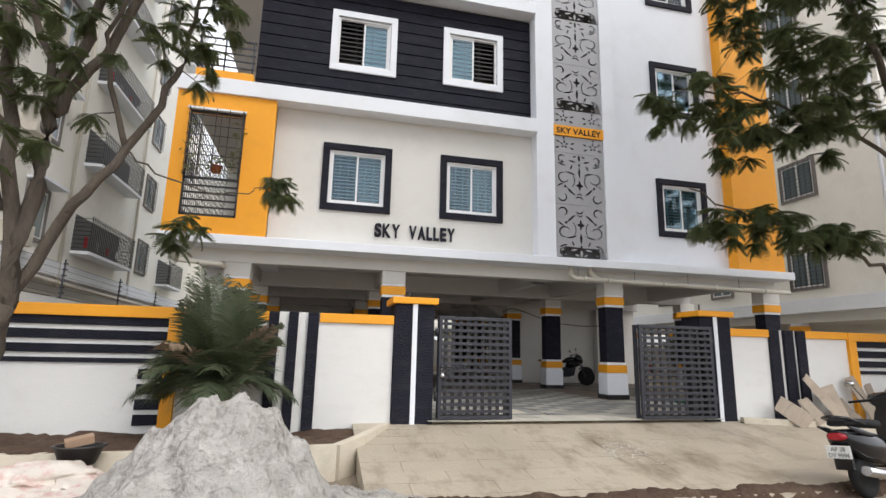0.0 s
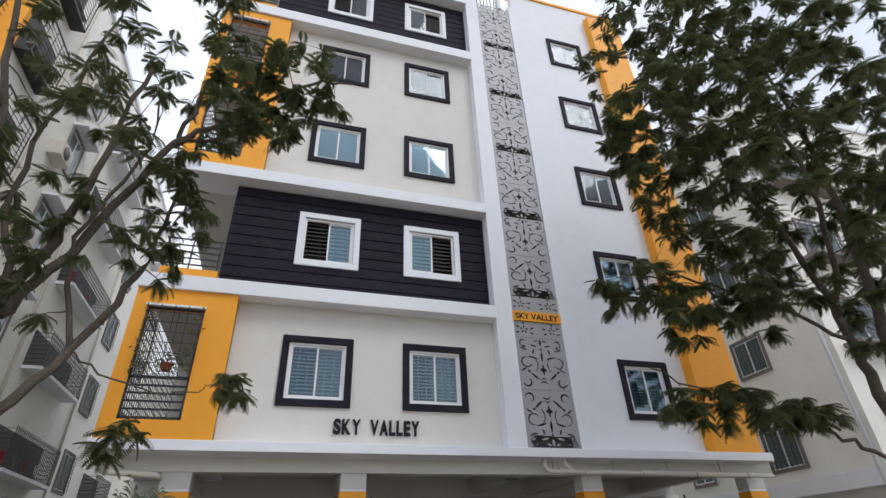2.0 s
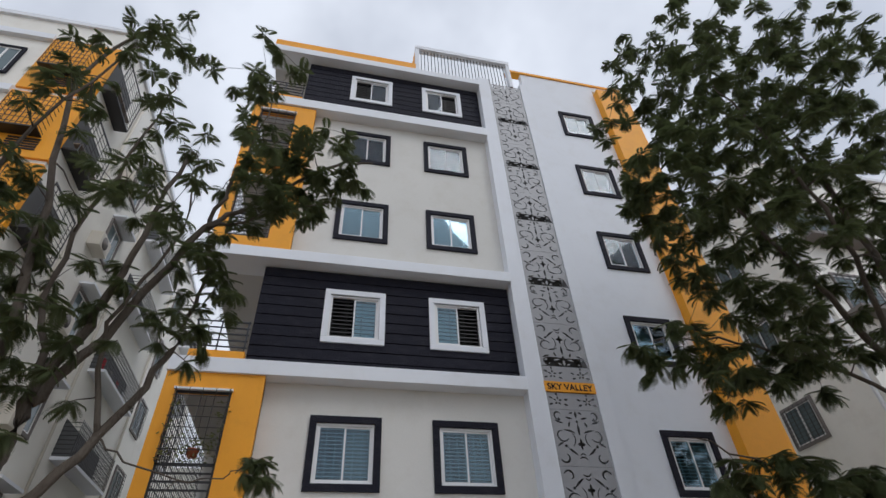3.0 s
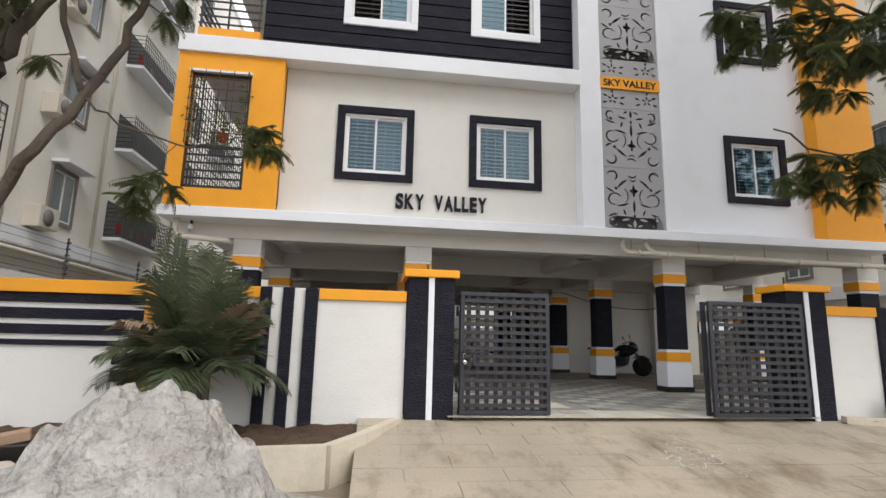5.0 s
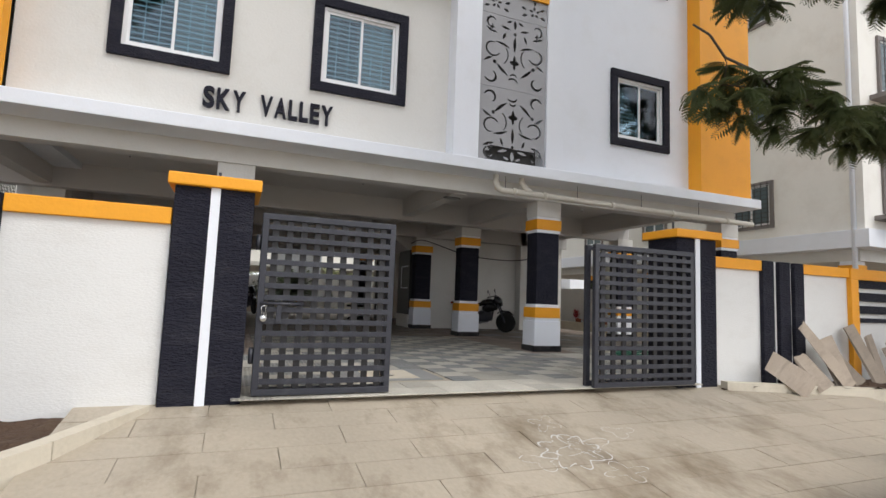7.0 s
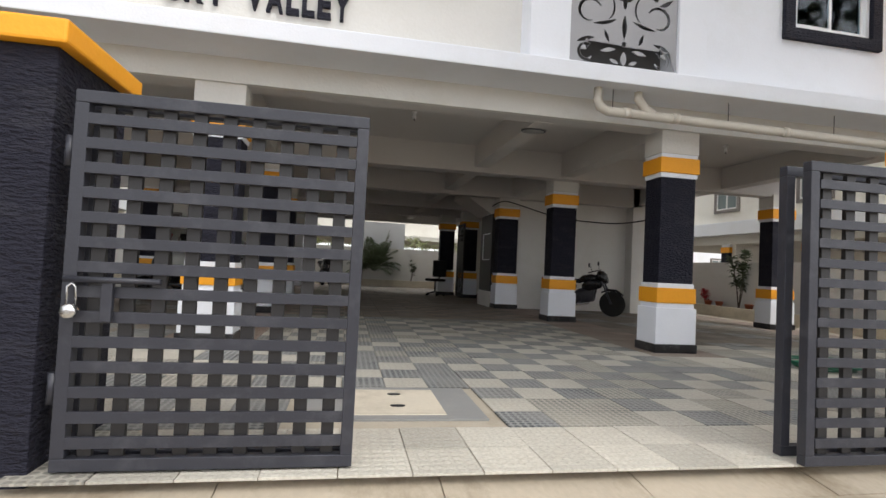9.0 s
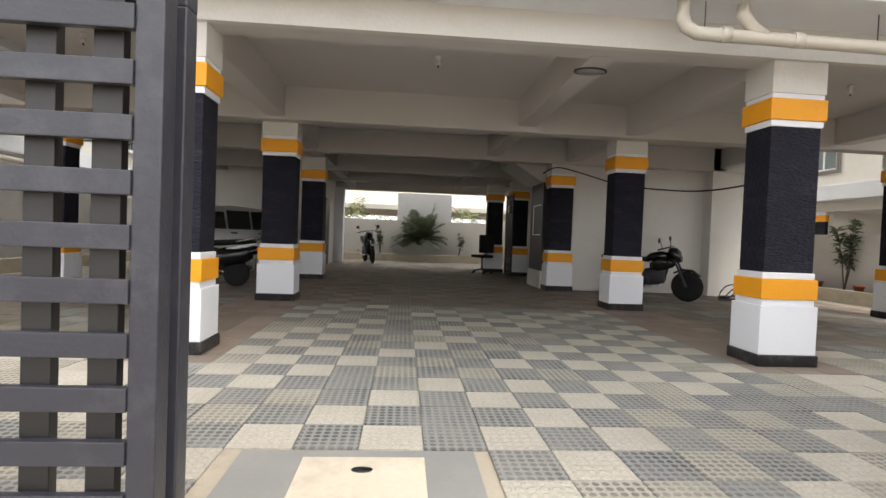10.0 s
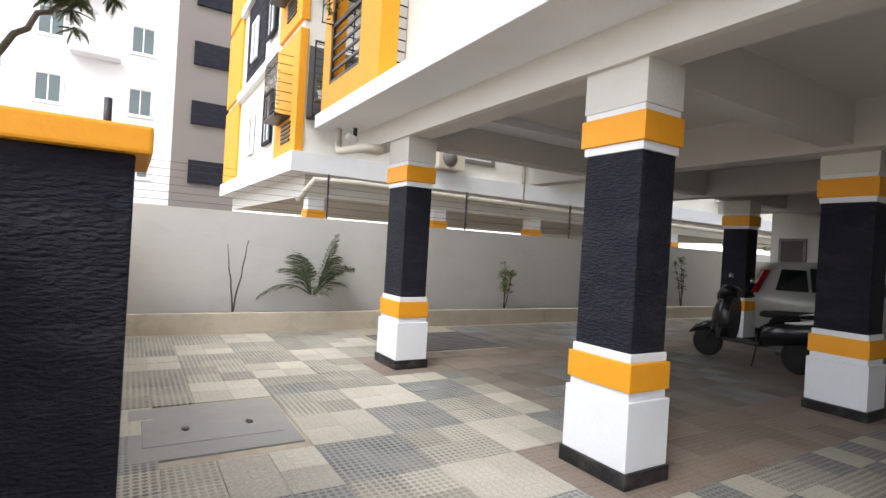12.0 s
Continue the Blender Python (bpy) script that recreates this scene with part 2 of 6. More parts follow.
    bs.inputs["Roughness"].default_value = 0.75
    bp = n.new("ShaderNodeBump")
    bp.inputs["Strength"].default_value, bp.inputs["Distance"].default_value = 0.6, 0.006
    l.new(mr.outputs[0], bp.inputs["Height"])
    l.new(bp.outputs[0], bs.inputs["Normal"])
    return m


TILE = 0.306
T_CREAM = dotted_tile("cream_cement_tile", (0.55, 0.52, 0.445), (0.62, 0.59, 0.51), 6, 0.6)
T_GREY = dotted_tile("grey_cement_tile", (0.31, 0.315, 0.305), (0.07, 0.08, 0.085), 7, 0.95)
T_MIX = dotted_tile("studded_cement_tile", (0.46, 0.435, 0.37), (0.13, 0.13, 0.125), 7, 0.9)
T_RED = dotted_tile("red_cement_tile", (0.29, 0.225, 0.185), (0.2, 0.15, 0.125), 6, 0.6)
# brown tile, its colour darkened for the dim depth of the car park
T_SHADED_BROWN = dotted_tile("shaded_brown_cement_tile", (0.3, 0.25, 0.19), (0.17, 0.14, 0.11), 7, 0.8)
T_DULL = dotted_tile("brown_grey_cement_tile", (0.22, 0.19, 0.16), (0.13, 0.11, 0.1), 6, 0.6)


# ---- builders ----
def add_box(bm, x0, x1, y0, y1, z0, z1, bev=0.0):
    v = [bm.verts.new(p) for p in ((x0, y0, z0), (x1, y0, z0), (x1, y1, z0), (x0, y1, z0), (x0, y0, z1), (x1, y0, z1), (x1, y1, z1), (x0, y1, z1))]
    fs = [bm.faces.new([v[i] for i in f]) for f in ((3, 2, 1, 0), (4, 5, 6, 7), (0, 1, 5, 4), (1, 2, 6, 5), (2, 3, 7, 6), (3, 0, 4, 7))]
    if bev:
        es = list({e for f in fs for e in f.edges})
        bmesh.ops.bevel(bm, geom=es, offset=bev, segments=2, affect='EDGES', profile=0.6)
    return bm


def add_tube(bm, pts, radii, sides=8):
    """A tube along a polyline, its rings turned square to the way."""
    pts = [Vector(p) for p in pts]
    rings = []
    for i, p in enumerate(pts):
        d = (pts[min(i + 1, len(pts) - 1)] - pts[max(i - 1, 0)]).normalized()
        q = d.to_track_quat('Z', 'Y')
        r = radii[i] if isinstance(radii, (list, tuple)) else radii
        rings.append([bm.verts.new(p + q @ Vector((r * math.cos(a), r * math.sin(a), 0))) for a in [2 * math.pi * k / sides for k in range(sides)]])
    for a, b in zip(rings, rings[1:]):
        for k in range(sides):
            f = bm.faces.new((a[k], a[(k + 1) % sides], b[(k + 1) % sides], b[k]))
            f.smooth = True
    bm.faces.new(list(reversed(rings[0])))
    bm.faces.new(rings[-1])
    return bm


def add_lathe(bm, profile, axis_m, sides=20):
    """Revolve (radius, height) pairs about the local z of axis_m."""
    rings = [[bm.verts.new(axis_m @ Vector((r * math.cos(a), r * math.sin(a), h))) for a in [2 * math.pi * k / sides for k in range(sides)]] for r, h in profile]
    for a, b in zip(rings, rings[1:]):
        for k in range(sides):
            f = bm.faces.new((a[k], a[(k + 1) % sides], b[(k + 1) % sides], b[k]))
            f.smooth = True
    bm.faces.new(list(reversed(rings[0])))
    bm.faces.new(rings[-1])
    return bm


def add_prism(bm, outline, x0, x1, m=None):
    """Extrude a (y, z) outline from x0 to x1."""
    m = m or Matrix()
    a = [bm.verts.new(m @ Vector((x0, y, z))) for y, z in outline]
    b = [bm.verts.new(m @ Vector((x1, y, z))) for y, z in outline]
    k = len(outline)
    for i in range(k):
        bm.faces.new((a[i], a[(i + 1) % k], b[(i + 1) % k], b[i]))
    bm.faces.new(list(reversed(a)))
    bm.faces.new(b)
    return bm


def mesh_ob(name, bm, material):
    me = bpy.data.meshes.new(name)
    bmesh.ops.recalc_face_normals(bm, faces=bm.faces[:])
    bm.to_mesh(me)
    bm.free()
    me.materials.append(material)
    return new(name, me)


def part(name, bm, material, parent, label=""):
    ob = mesh_ob(name, bm, material)
    ob.parent = parent
    if label:
        ob["label"] = label
    return ob


def thing(name, label, category, group="", kind="", at=None):
    ob = new(name)
    ob.empty_display_size = 0.1
    if at is not None:
        ob.matrix_basis = at
    return tagged(ob, label, category, group, kind)


def boxes(*bs, bev=0.0):
    bm = bmesh.new()
    for b in bs:
        add_box(bm, *b, bev)
    return bm


def solid(name, bm, material, label, category, kind="structure", group=""):
    return tagged(mesh_ob(name, bm, material), label, category, group, kind)


def holed_wall(x0, x1, z0, z1, y0, y1, holes):
    """A wall along x with rectangular openings (x0, x1, z0, z1)."""
    bm = bmesh.new()
    xs = sorted({x0, x1, *[h[0] for h in holes], *[h[1] for h in holes]})
    xs = [x for x in xs if x0 <= x <= x1]
    for a, b in zip(xs, xs[1:]):
        mid = (a + b) / 2
        cuts = sorted((h[2], h[3]) for h in holes if h[0] < mid < h[1])
        z = z0
        for c0, c1 in cuts:
            if c0 > z:
                add_box(bm, a, b, y0, y1, z, c0)
            z = max(z, c1)
        if z < z1:
            add_box(bm, a, b, y0, y1, z, z1)
    bmesh.ops.remove_doubles(bm, verts=bm.verts[:], dist=0.0005)
    return bm


# ---- large structure ----
FLOOR_Z = 0.0
STREET = -0.48
WALL_Y = 10.16          # front face of the recessed flat walls
BAND_Y = 9.84           # front face of bands, balconies and strip
STOREY = 3.12
BACK_Y = 24.0

# ground: one sheet with the street in front
bm = bmesh.new()
add_box(bm, -400, 400, -300, 500, STREET - 0.5, STREET - 0.02)
solid("ground", bm, ROADM, "dusty earth ground", "ground")
bm = bmesh.new()
NX, NY = 90, 44
grid = [[bm.verts.new((-16 + 34 * i / NX, -6 + 12.6 * j / NY, 0)) for i in range(NX + 1)] for j in range(NY + 1)]
for j in range(NY + 1):
    for i in range(NX + 1):
        v = grid[j][i]
        v.co.z = STREET + 0.03 * noise.noise(Vector((v.co.x * 0.8, v.co.y * 0.8, 0))) + 0.012 * noise.noise(Vector((v.co.x * 4, v.co.y * 4, 3)))
for j in range(NY):
    for i in range(NX):
        bm.faces.new((grid[j][i], grid[j][i + 1], grid[j + 1][i + 1], grid[j + 1][i])).smooth = True
solid("road", bm, ROADM, "dusty uneven unpaved street surface", "road")

# sloped concrete entrance apron, its slabs as pieces further down
RAMP_X0, RAMP_X1, RAMP_Y0, RAMP_Y1 = 0.55, 8.6, 4.55, 7.25


def ramp_z(y):
    return STREET + 0.05 + (FLOOR_Z - 0.04 - STREET - 0.05) * (y - RAMP_Y0) / (RAMP_Y1 - RAMP_Y0)


# compound floor slab under the tiles
solid("floor", boxes((-4.6, 12.3, 7.24, 26.0, -0.45, -0.012)), CONCRETE, "cement bedding of the tiled parking floor", "floor")

# parking ceiling and its beams
ceil_bm = boxes((-2.9, 11.1, 10.42, BACK_Y, 2.97, 3.1))
for y0, bot in ((10.42, 2.61), (13.45, 2.52), (16.2, 2.52), (18.9, 2.5), (21.4, 2.5), (23.75, 2.45)):
    add_box(ceil_bm, -2.9, 11.08, y0, y0 + 0.26, bot, 2.972)
for x0, bot in ((-1.75, 2.56), (1.37, 2.56), (4.85, 2.60), (6.42, 2.56), (9.6, 2.58)):
    add_box(ceil_bm, x0, x0 + 0.24, 10.6, BACK_Y - 0.1, bot, 2.973)
solid("ceiling", ceil_bm, CEIL, "pale painted concrete ceiling with deep beams", "ceiling")
solid("wall_front_beam", boxes((-2.9, 11.08, 10.35, 10.425, 2.6, 2.86)), CREAM, "cream painted front edge beam", "beam")

# white slab edges round the front
bands = [(-3.0, 11.16, 2.85, 3.03), (-2.97, 4.5, 5.86, 6.18), (-2.97, 4.5, 8.85, 9.15), (-2.97, 4.5, 14.96, 15.34), (-2.97, 4.5, 18.0, 18.32)]
for i, (a, b, c, d) in enumerate(bands):
    bb = boxes((a, b, BAND_Y - 0.04, 10.6 if i else 10.42, c, d), bev=0.012)
    solid("trim_band_%d" % (i + 1), bb, WHITE, "white painted slab edge band across the front", "trim")

WX = ((-0.15, 1.29), (2.36, 3.79))
holes_l, holes_r = [], []
win_z = [(3.76 + STOREY * k - (0.05 if k > 1 else 0), 5.2 + STOREY * k - (0.05 if k > 1 else 0)) for k in range(5)]
FR = 0.14
for k in range(5):
    z0, z1 = win_z[k]
    for a, b in WX:
        holes_l.append((a + FR, b - FR, z0 + FR, z1 - FR))
    holes_r.append((7.72 + FR, 9.1 - FR, z0 + FR, z1 - FR))
# left wall: cream storeys with boarded dark storeys
solid("wall_front_1", holed_wall(-1.12, 4.5, 3.03, 5.86, WALL_Y, WALL_Y + 0.23, [h for h in holes_l if h[2] < 5]), CREAM, "cream plastered front wall", "wall")
solid("wall_front_2", holed_wall(-1.12, 4.5, 9.15, 14.96, WALL_Y, WALL_Y + 0.23, [h for h in holes_l if 9 < h[2] < 14.9]), CREAM, "cream plastered front wall", "wall")
solid("wall_front_3", holed_wall(6.5, 9.62, 3.03, 19.6, WALL_Y, WALL_Y + 0.23, holes_r), WHITE, "white plastered front wall", "wall")
clad = []
for name, z0, z1, k in (("wall_front_4", 6.18, 8.85, 1), ("wall_front_5", 15.34, 18.0, 4)):
    hs = [h for h in holes_l if z0 < h[2] < z1]
    w = solid(name, holed_wall(-1.62, 4.5, z0, z1, WALL_Y + 0.03, WALL_Y + 0.23, hs), NAVY, "charcoal blue boarded front wall", "wall")
    n = 10
    for i in range(n):
        a, b = z0 + (z1 - z0) * i / n, z0 + (z1 - z0) * (i + 1) / n - 0.028
        hh = [(h[0], h[1], max(a, h[2]), min(b, h[3])) for h in hs if h[2] < b and h[3] > a]
        part("board", holed_wall(-1.62, 4.46, a, b, WALL_Y - 0.015, WALL_Y + 0.028, hh), NAVY, w)

# white strip that holds the cut screen
solid("wall_strip_1", boxes((4.5, 4.93, BAND_Y + 0.02, 10.39, 3.03, 18.6)), WHITE, "white plastered vertical strip beside the screen", "wall")
solid("wall_strip_2", boxes((6.17, 6.5, BAND_Y + 0.02, 10.39, 3.03, 18.6)), WHITE, "white plastered vertical strip beside the screen", "wall")
# shade behind the screen is in the backing's dark colour
solid("wall_strip_back", boxes((4.93, 6.17, 10.2, 10.39, 3.03, 18.6)), DARKROOM, "backing wall of the cut screen, coloured dark as shade", "wall")
# orange pier at the far end
solid("wall_orange_pier", boxes((9.62, 10.95, BAND_Y + 0.02, 10.39, 3.03, 19.3)), ORANGE, "orange plastered vertical pier", "wall")
# returns and hidden sides that close the block
solid("wall_east", boxes((10.72, 10.95, 10.39, BACK_Y, 3.1, 19.3)), CREAM, "cream side wall", "wall")
solid("wall_west", boxes((-2.9, -2.7, 14.96, BACK_Y, 3.1, 18.2)), CREAM, "cream side wall", "wall")
solid("wall_back", boxes((-2.9, 10.95, BACK_Y - 0.2, BACK_Y, 3.1, 18.2)), CREAM, "cream back wall", "wall")
solid("roof", boxes((-2.9, 10.95, 10.39, BACK_Y, 18.2, 18.32)), CEIL, "flat concrete roof slab", "roof")
for k in range(1, 5):
    solid("wall_floor_slab_%d" % k, boxes((-2.9, 10.72, 10.39, BACK_Y - 0.2, 3.0 + STOREY * k - 0.15, 3.0 + STOREY * k)), CEIL, "concrete storey slab", "floor slab")
# room dimness is painted in through this wall's dark colour
solid("wall_inner", boxes((-1.1, 10.7, 11.3, 11.4, 3.1, 18.2)), DARKROOM, "inner room wall coloured dark for the dim rooms", "wall")
solid("wall_inner_side", boxes((-1.62, -1.5, 10.39, 14.95, 3.1, 18.2)), CREAM, "cream balcony side wall", "wall")

# parapets
solid("wall_parapet_left", boxes((-2.9, 2.1, BAND_Y + 0.02, 10.06, 18.32, 18.75)), ORANGE, "orange roof parapet", "wall")
pw = thing("roof_railing", "white roof parapet frame with upright bars", "railing")
for a, b, c, d in ((2.1, 2.24, 18.32, 19.85), (5.76, 5.9, 18.32, 20.0)):
    part("post", boxes((a, b, BAND_Y, 10.04, c, d)), WHITE, pw)
part("top_rail", boxes((2.1, 5.9, BAND_Y - 0.02, 10.06, 19.85, 20.05)), WHITE, pw)
part("side_panel", boxes((2.09, 2.13, BAND_Y + 0.2, 10.9, 18.32, 19.9)), ORANGE, pw, "orange parapet side")
for i in range(26):
    x = 2.32 + i * 0.133
    part("bar", boxes((x, x + 0.028, 9.93, 9.958, 18.33, 19.85)), BLACKSTEEL, pw)
solid("wall_parapet_right", boxes((6.5, 10.9, WALL_Y + 0.005, WALL_Y + 0.21, 19.6, 19.9)), WHITE, "white roof parapet", "wall")
solid("wall_parapet_cap", boxes((5.9, 11.0, WALL_Y - 0.05, WALL_Y + 0.26, 19.9, 20.02)), ORANGE, "orange parapet coping", "trim")

# balconies at the corner
def balcony_panel(z, kind):
    """Orange panel with a grilled opening, or an open rail, one storey high from z."""
    if kind == "grille":
        hole = (-2.69, -1.68, z + 0.33, z + 2.45)
        solid("wall_balcony", holed_wall(-2.95, -1.12, z, z + 2.83, BAND_Y + 0.02, BAND_Y + 0.22, [hole]), ORANGE, "orange plastered balcony front", "wall")
        g = thing("balcony_grille", "dark steel grille in the orange balcony opening", "grille", "balcony grilles")
        fr = bmesh.new()
        for a, b, c, d in ((hole[0], hole[1], hole[2], hole[2] + 0.05), (hole[0], hole[1], hole[2] + 0.72, hole[2] + 0.77), (hole[0], hole[1], hole[3] - 0.05, hole[3]), (hole[0], hole[0] + 0.04, hole[2], hole[3]), (hole[1] - 0.04, hole[1], hole[2], hole[3])):
            add_box(fr, a, b, 9.87, 9.905, c, d)
        part("frame", fr, BLACKSTEEL, g)
        for i in range(4):
            zz = hole[2] + 0.16 + i * 0.14
            part("bar", boxes((hole[0], hole[1], 9.88, 9.9, zz, zz + 0.035)), BLACKSTEEL, g)
        for i in range(6):
            zz = hole[2] + 0.95 + i * 0.2
            part("bar", boxes((hole[0], hole[1], 9.72, 9.73, zz, zz + 0.012)), BLACKSTEEL, g)
        for i in range(5):
            xx = hole[0] + 0.02 + i * 0.24
            part("bar", boxes((xx, xx + 0.012, 9.72, 9.732, hole[2] + 0.75, hole[3])), BLACKSTEEL, g)
        for xx in (hole[0] + 0.01, hole[1] - 0.02):
            for zz in (hole[2] + 0.76, hole[2] + 1.2, hole[3] - 0.02):
                part("bar", boxes((xx, xx + 0.014, 9.72, 9.875, zz, zz + 0.014)), BLACKSTEEL, g)
        # mesh along the open side
        side = [(-2.84, -2.825, 10.2 + 0.16 * i, 10.215 + 0.16 * i, z, z + 2.8) for i in range(29)]
        side += [(-2.845, -2.83, 10.1, 14.9, z + 0.1 + 0.16 * i, z + 0.115 + 0.16 * i) for i in range(17)]
        part("side_mesh", boxes(*side), BLACKSTEEL, g)
        part("shade", boxes((hole[0] - 0.03, hole[1] + 0.02, 9.78, 9.86, hole[3] - 0.01, hole[3] + 0.03)), WHITE, g)
    else:
        solid("wall_balcony_kerb", boxes((-2.7, -1.62, BAND_Y + 0.05, BAND_Y + 0.25, z, z + 0.2)), ORANGE, "orange balcony kerb", "wall")
        g = thing("balcony_railing", "grey steel balcony railing with flat rails", "railing", "balcony railings")
        for i in range(5):
            zz = z + 0.3 + i * 0.15
            part("rail", boxes((-2.7, -1.62, 9.92, 9.95, zz, zz + 0.025)), GREYSTEEL, g)
            part("rail", boxes((-2.72, -2.69, 9.92, 14.9, zz, zz + 0.025)), GREYSTEEL, g)
        for x in (-2.68, -2.2, -1.66):
            part("post", boxes((x - 0.015, x + 0.015, 9.925, 9.955, z + 0.2, z + 0.95)), GREYSTEEL, g)


balcony_panel(3.03, "grille")
hp = thing("hanging_plant", "trailing green plant in a brown hanging pot on the balcony", "plant", at=pose(-2.2, 10.25, 4.35))
part("pot", add_lathe(bmesh.new(), [(0.01, 0), (0.08, 0.0), (0.11, 0.13), (0.12, 0.14), (0.1, 0.14), (0.08, 0.03), (0.01, 0.03)], Matrix(), 14), TERRACOTTA, hp)
part("cord", add_tube(bmesh.new(), [(0, 0, 0.1), (0, 0, 1.45)], 0.006, 6), BLACKSTEEL, hp)
lm = bmesh.new()
rl = random.Random(3)
for i in range(260):
    b = Vector((rl.gauss(0, 0.2), rl.gauss(0, 0.08), 0.12 + rl.gauss(0.05, 0.13)))
    if i > 150:
        b = Vector((rl.choice((-0.42, 0.42)) + rl.gauss(0, 0.05), -0.42, rl.uniform(-0.2, 0.9)))
    d = Vector((rl.uniform(-1, 1), rl.uniform(-1, 1), rl.uniform(-0.6, 0.6))).normalized() * 0.08
    e = d.cross(Vector((0, 0, 1))) * 0.4
    lm.faces.new([lm.verts.new(c) for c in (b, b + d * 0.5 + e, b + d, b + d * 0.5 - e)])
part("foliage", lm, T_LEAFPALE, hp)
balcony_panel(6.18, "rail")
balcony_panel(9.15, "grille")
balcony_panel(12.1, "grille")
balcony_panel(15.34, "rail")
for i, z in enumerate((3.0, 6.12, 9.24, 12.36, 15.48)):
    solid("wall_balcony_slab_%d" % (i + 1), boxes((-2.9, -1.1, BAND_Y + 0.23, 14.95, z - 0.13, z - 0.004)), WHITE, "pale balcony slab", "floor slab")
solid("wall_balcony_back", boxes((-2.7, -1.62, 14.8, 14.95, 3.1, 18.1)), CREAM, "cream balcony back wall", "wall")


# windows
def window(name, x0, x1, z0, z1, trim_mat, shut_mat, open_side):
    w = thing(name, ("charcoal" if trim_mat is NAVY else "white") + " framed sliding window with white sashes", "window", "flat windows", "structure")
    t = 0.05
    fb = bmesh.new()
    y0, y1 = WALL_Y - 0.055, WALL_Y + 0.05
    for a, b, c, d in ((x0, x1, z1 - FR, z1), (x0, x1, z0, z0 + FR), (x0, x0 + FR, z0 + FR, z1 - FR), (x1 - FR, x1, z0 + FR, z1 - FR)):
        add_box(fb, a, b, y0, y1, c, d, 0.008)
    part("surround", fb, trim_mat, w)
    a, b, c, d = x0 + FR, x1 - FR, z0 + FR, z1 - FR
    fb = bmesh.new()
    for q in ((a, b, d - t, d), (a, b, c, c + t), (a, a + t, c + t, d - t), (b - t, b, c + t, d - t)):
        add_box(fb, q[0], q[1], WALL_Y + 0.0, WALL_Y + 0.07, q[2], q[3], 0.004)
    part("window_frame", fb, UPVC, w)
    mid = (a + b) / 2
    for s, (p, q) in enumerate(((a + t, mid + 0.02), (mid - 0.02, b - t))):
        yy = WALL_Y + 0.02 + 0.022 * s
        if open_side == s:
            continue
        sb = bmesh.new()
        u = 0.035
        for r in ((p, q, d - t - u, d - t), (p, q, c + t, c + t + u), (p, p + u, c + t + u, d - t - u), (q - u, q, c + t + u, d - t - u)):
            add_box(sb, r[0], r[1], yy, yy + 0.02, r[2], r[3])
        sash = part("sash", sb, UPVC, w)
        gl = part("pane", boxes((p + u, q - u, yy + 0.008, yy + 0.012, c + t + u, d - t - u)), GLASS, sash)
        gl.visible_shadow = False
    if open_side is not None:
        n, th = 10, 0.012
    else:
        n, th = 14, 0.007
    for i in range(n):
        zz = c + t + (d - c - 2 * t) * (i + 0.5) / n
        part("bar", boxes((a + t, b - t, WALL_Y + 0.085, WALL_Y + 0.095, zz - th, zz + th)), shut_mat, w)
    for i in range(5 if open_side is None else 2):
        xx = a + t + (b - a - 2 * t) * (i + 1) / (6 if open_side is None else 3)
        part("bar", boxes((xx - 0.006, xx + 0.006, WALL_Y + 0.096, WALL_Y + 0.104, c + t, d - t)), shut_mat, w)
    bl = bmesh.new()
    if open_side is None:
        add_box(bl, mid - 0.05, b, WALL_Y + 0.2, WALL_Y + 0.215, c, d)
    elif open_side == 0:
        add_box(bl, mid - 0.02, b, WALL_Y + 0.12, WALL_Y + 0.13, c, d)
    else:
        add_box(bl, a, mid + 0.02, WALL_Y + 0.12, WALL_Y + 0.13, c, d)
    part("blind", bl, BLIND if open_side is not None else TAUPE, w)
    return w


wi = 1
for k in range(5):
    z0, z1 = win_z[k]
    dark = k in (1, 4)
    for s, (a, b) in enumerate(WX):
        window("window_%d" % wi, a, b, z0, z1, WHITE if dark else NAVY, BLACKSTEEL if dark else BLIND, s if dark else None)
        wi += 1
    window("window_%d" % wi, 7.72, 9.1, z0, z1, NAVY, BLIND, None)
    wi += 1


# cut screen: a sheet with true holes
def crescent(cx, cz, r, a0, a1, w, sx=1):
    """Outline of a tapering curl."""
    out, inn = [], []
    n = 9
    for i in range(n + 1):
        u = i / n
        a = radians(a0 + (a1 - a0) * u)
        rr = r * (1 - 0.35 * u)
        ww = w * math.sin(math.pi * (0.12 + 0.85 * u)) ** 0.7
        out.append((cx + sx * (rr + ww / 2) * math.cos(a), cz + (rr + ww / 2) * math.sin(a)))
        inn.append((cx + sx * (rr - ww / 2) * math.cos(a), cz + (rr - ww / 2) * math.sin(a)))
    return out + inn[::-1]


def leaf_hole(cx, cz, ang, ln, w, bend=0.0):
    pts = []
    ca, sa = math.cos(radians(ang)), math.sin(radians(ang))
    for side in (1, -1):
        rng = range(0, 7) if side == 1 else range(6, -1, -1)
        for i in rng:
            u = i / 6
            x = ln * u
            y = side * w * math.sin(math.pi * min(0.97, max(0.03, u))) ** 0.8 + bend * u * u
            pts.append((cx + x * ca - y * sa, cz + x * sa + y * ca))
    return pts


def circle_hole(cx, cz, r):
    return [(cx + r * math.cos(2 * math.pi * i / 10), cz + r * math.sin(2 * math.pi * i / 10)) for i in range(10)]


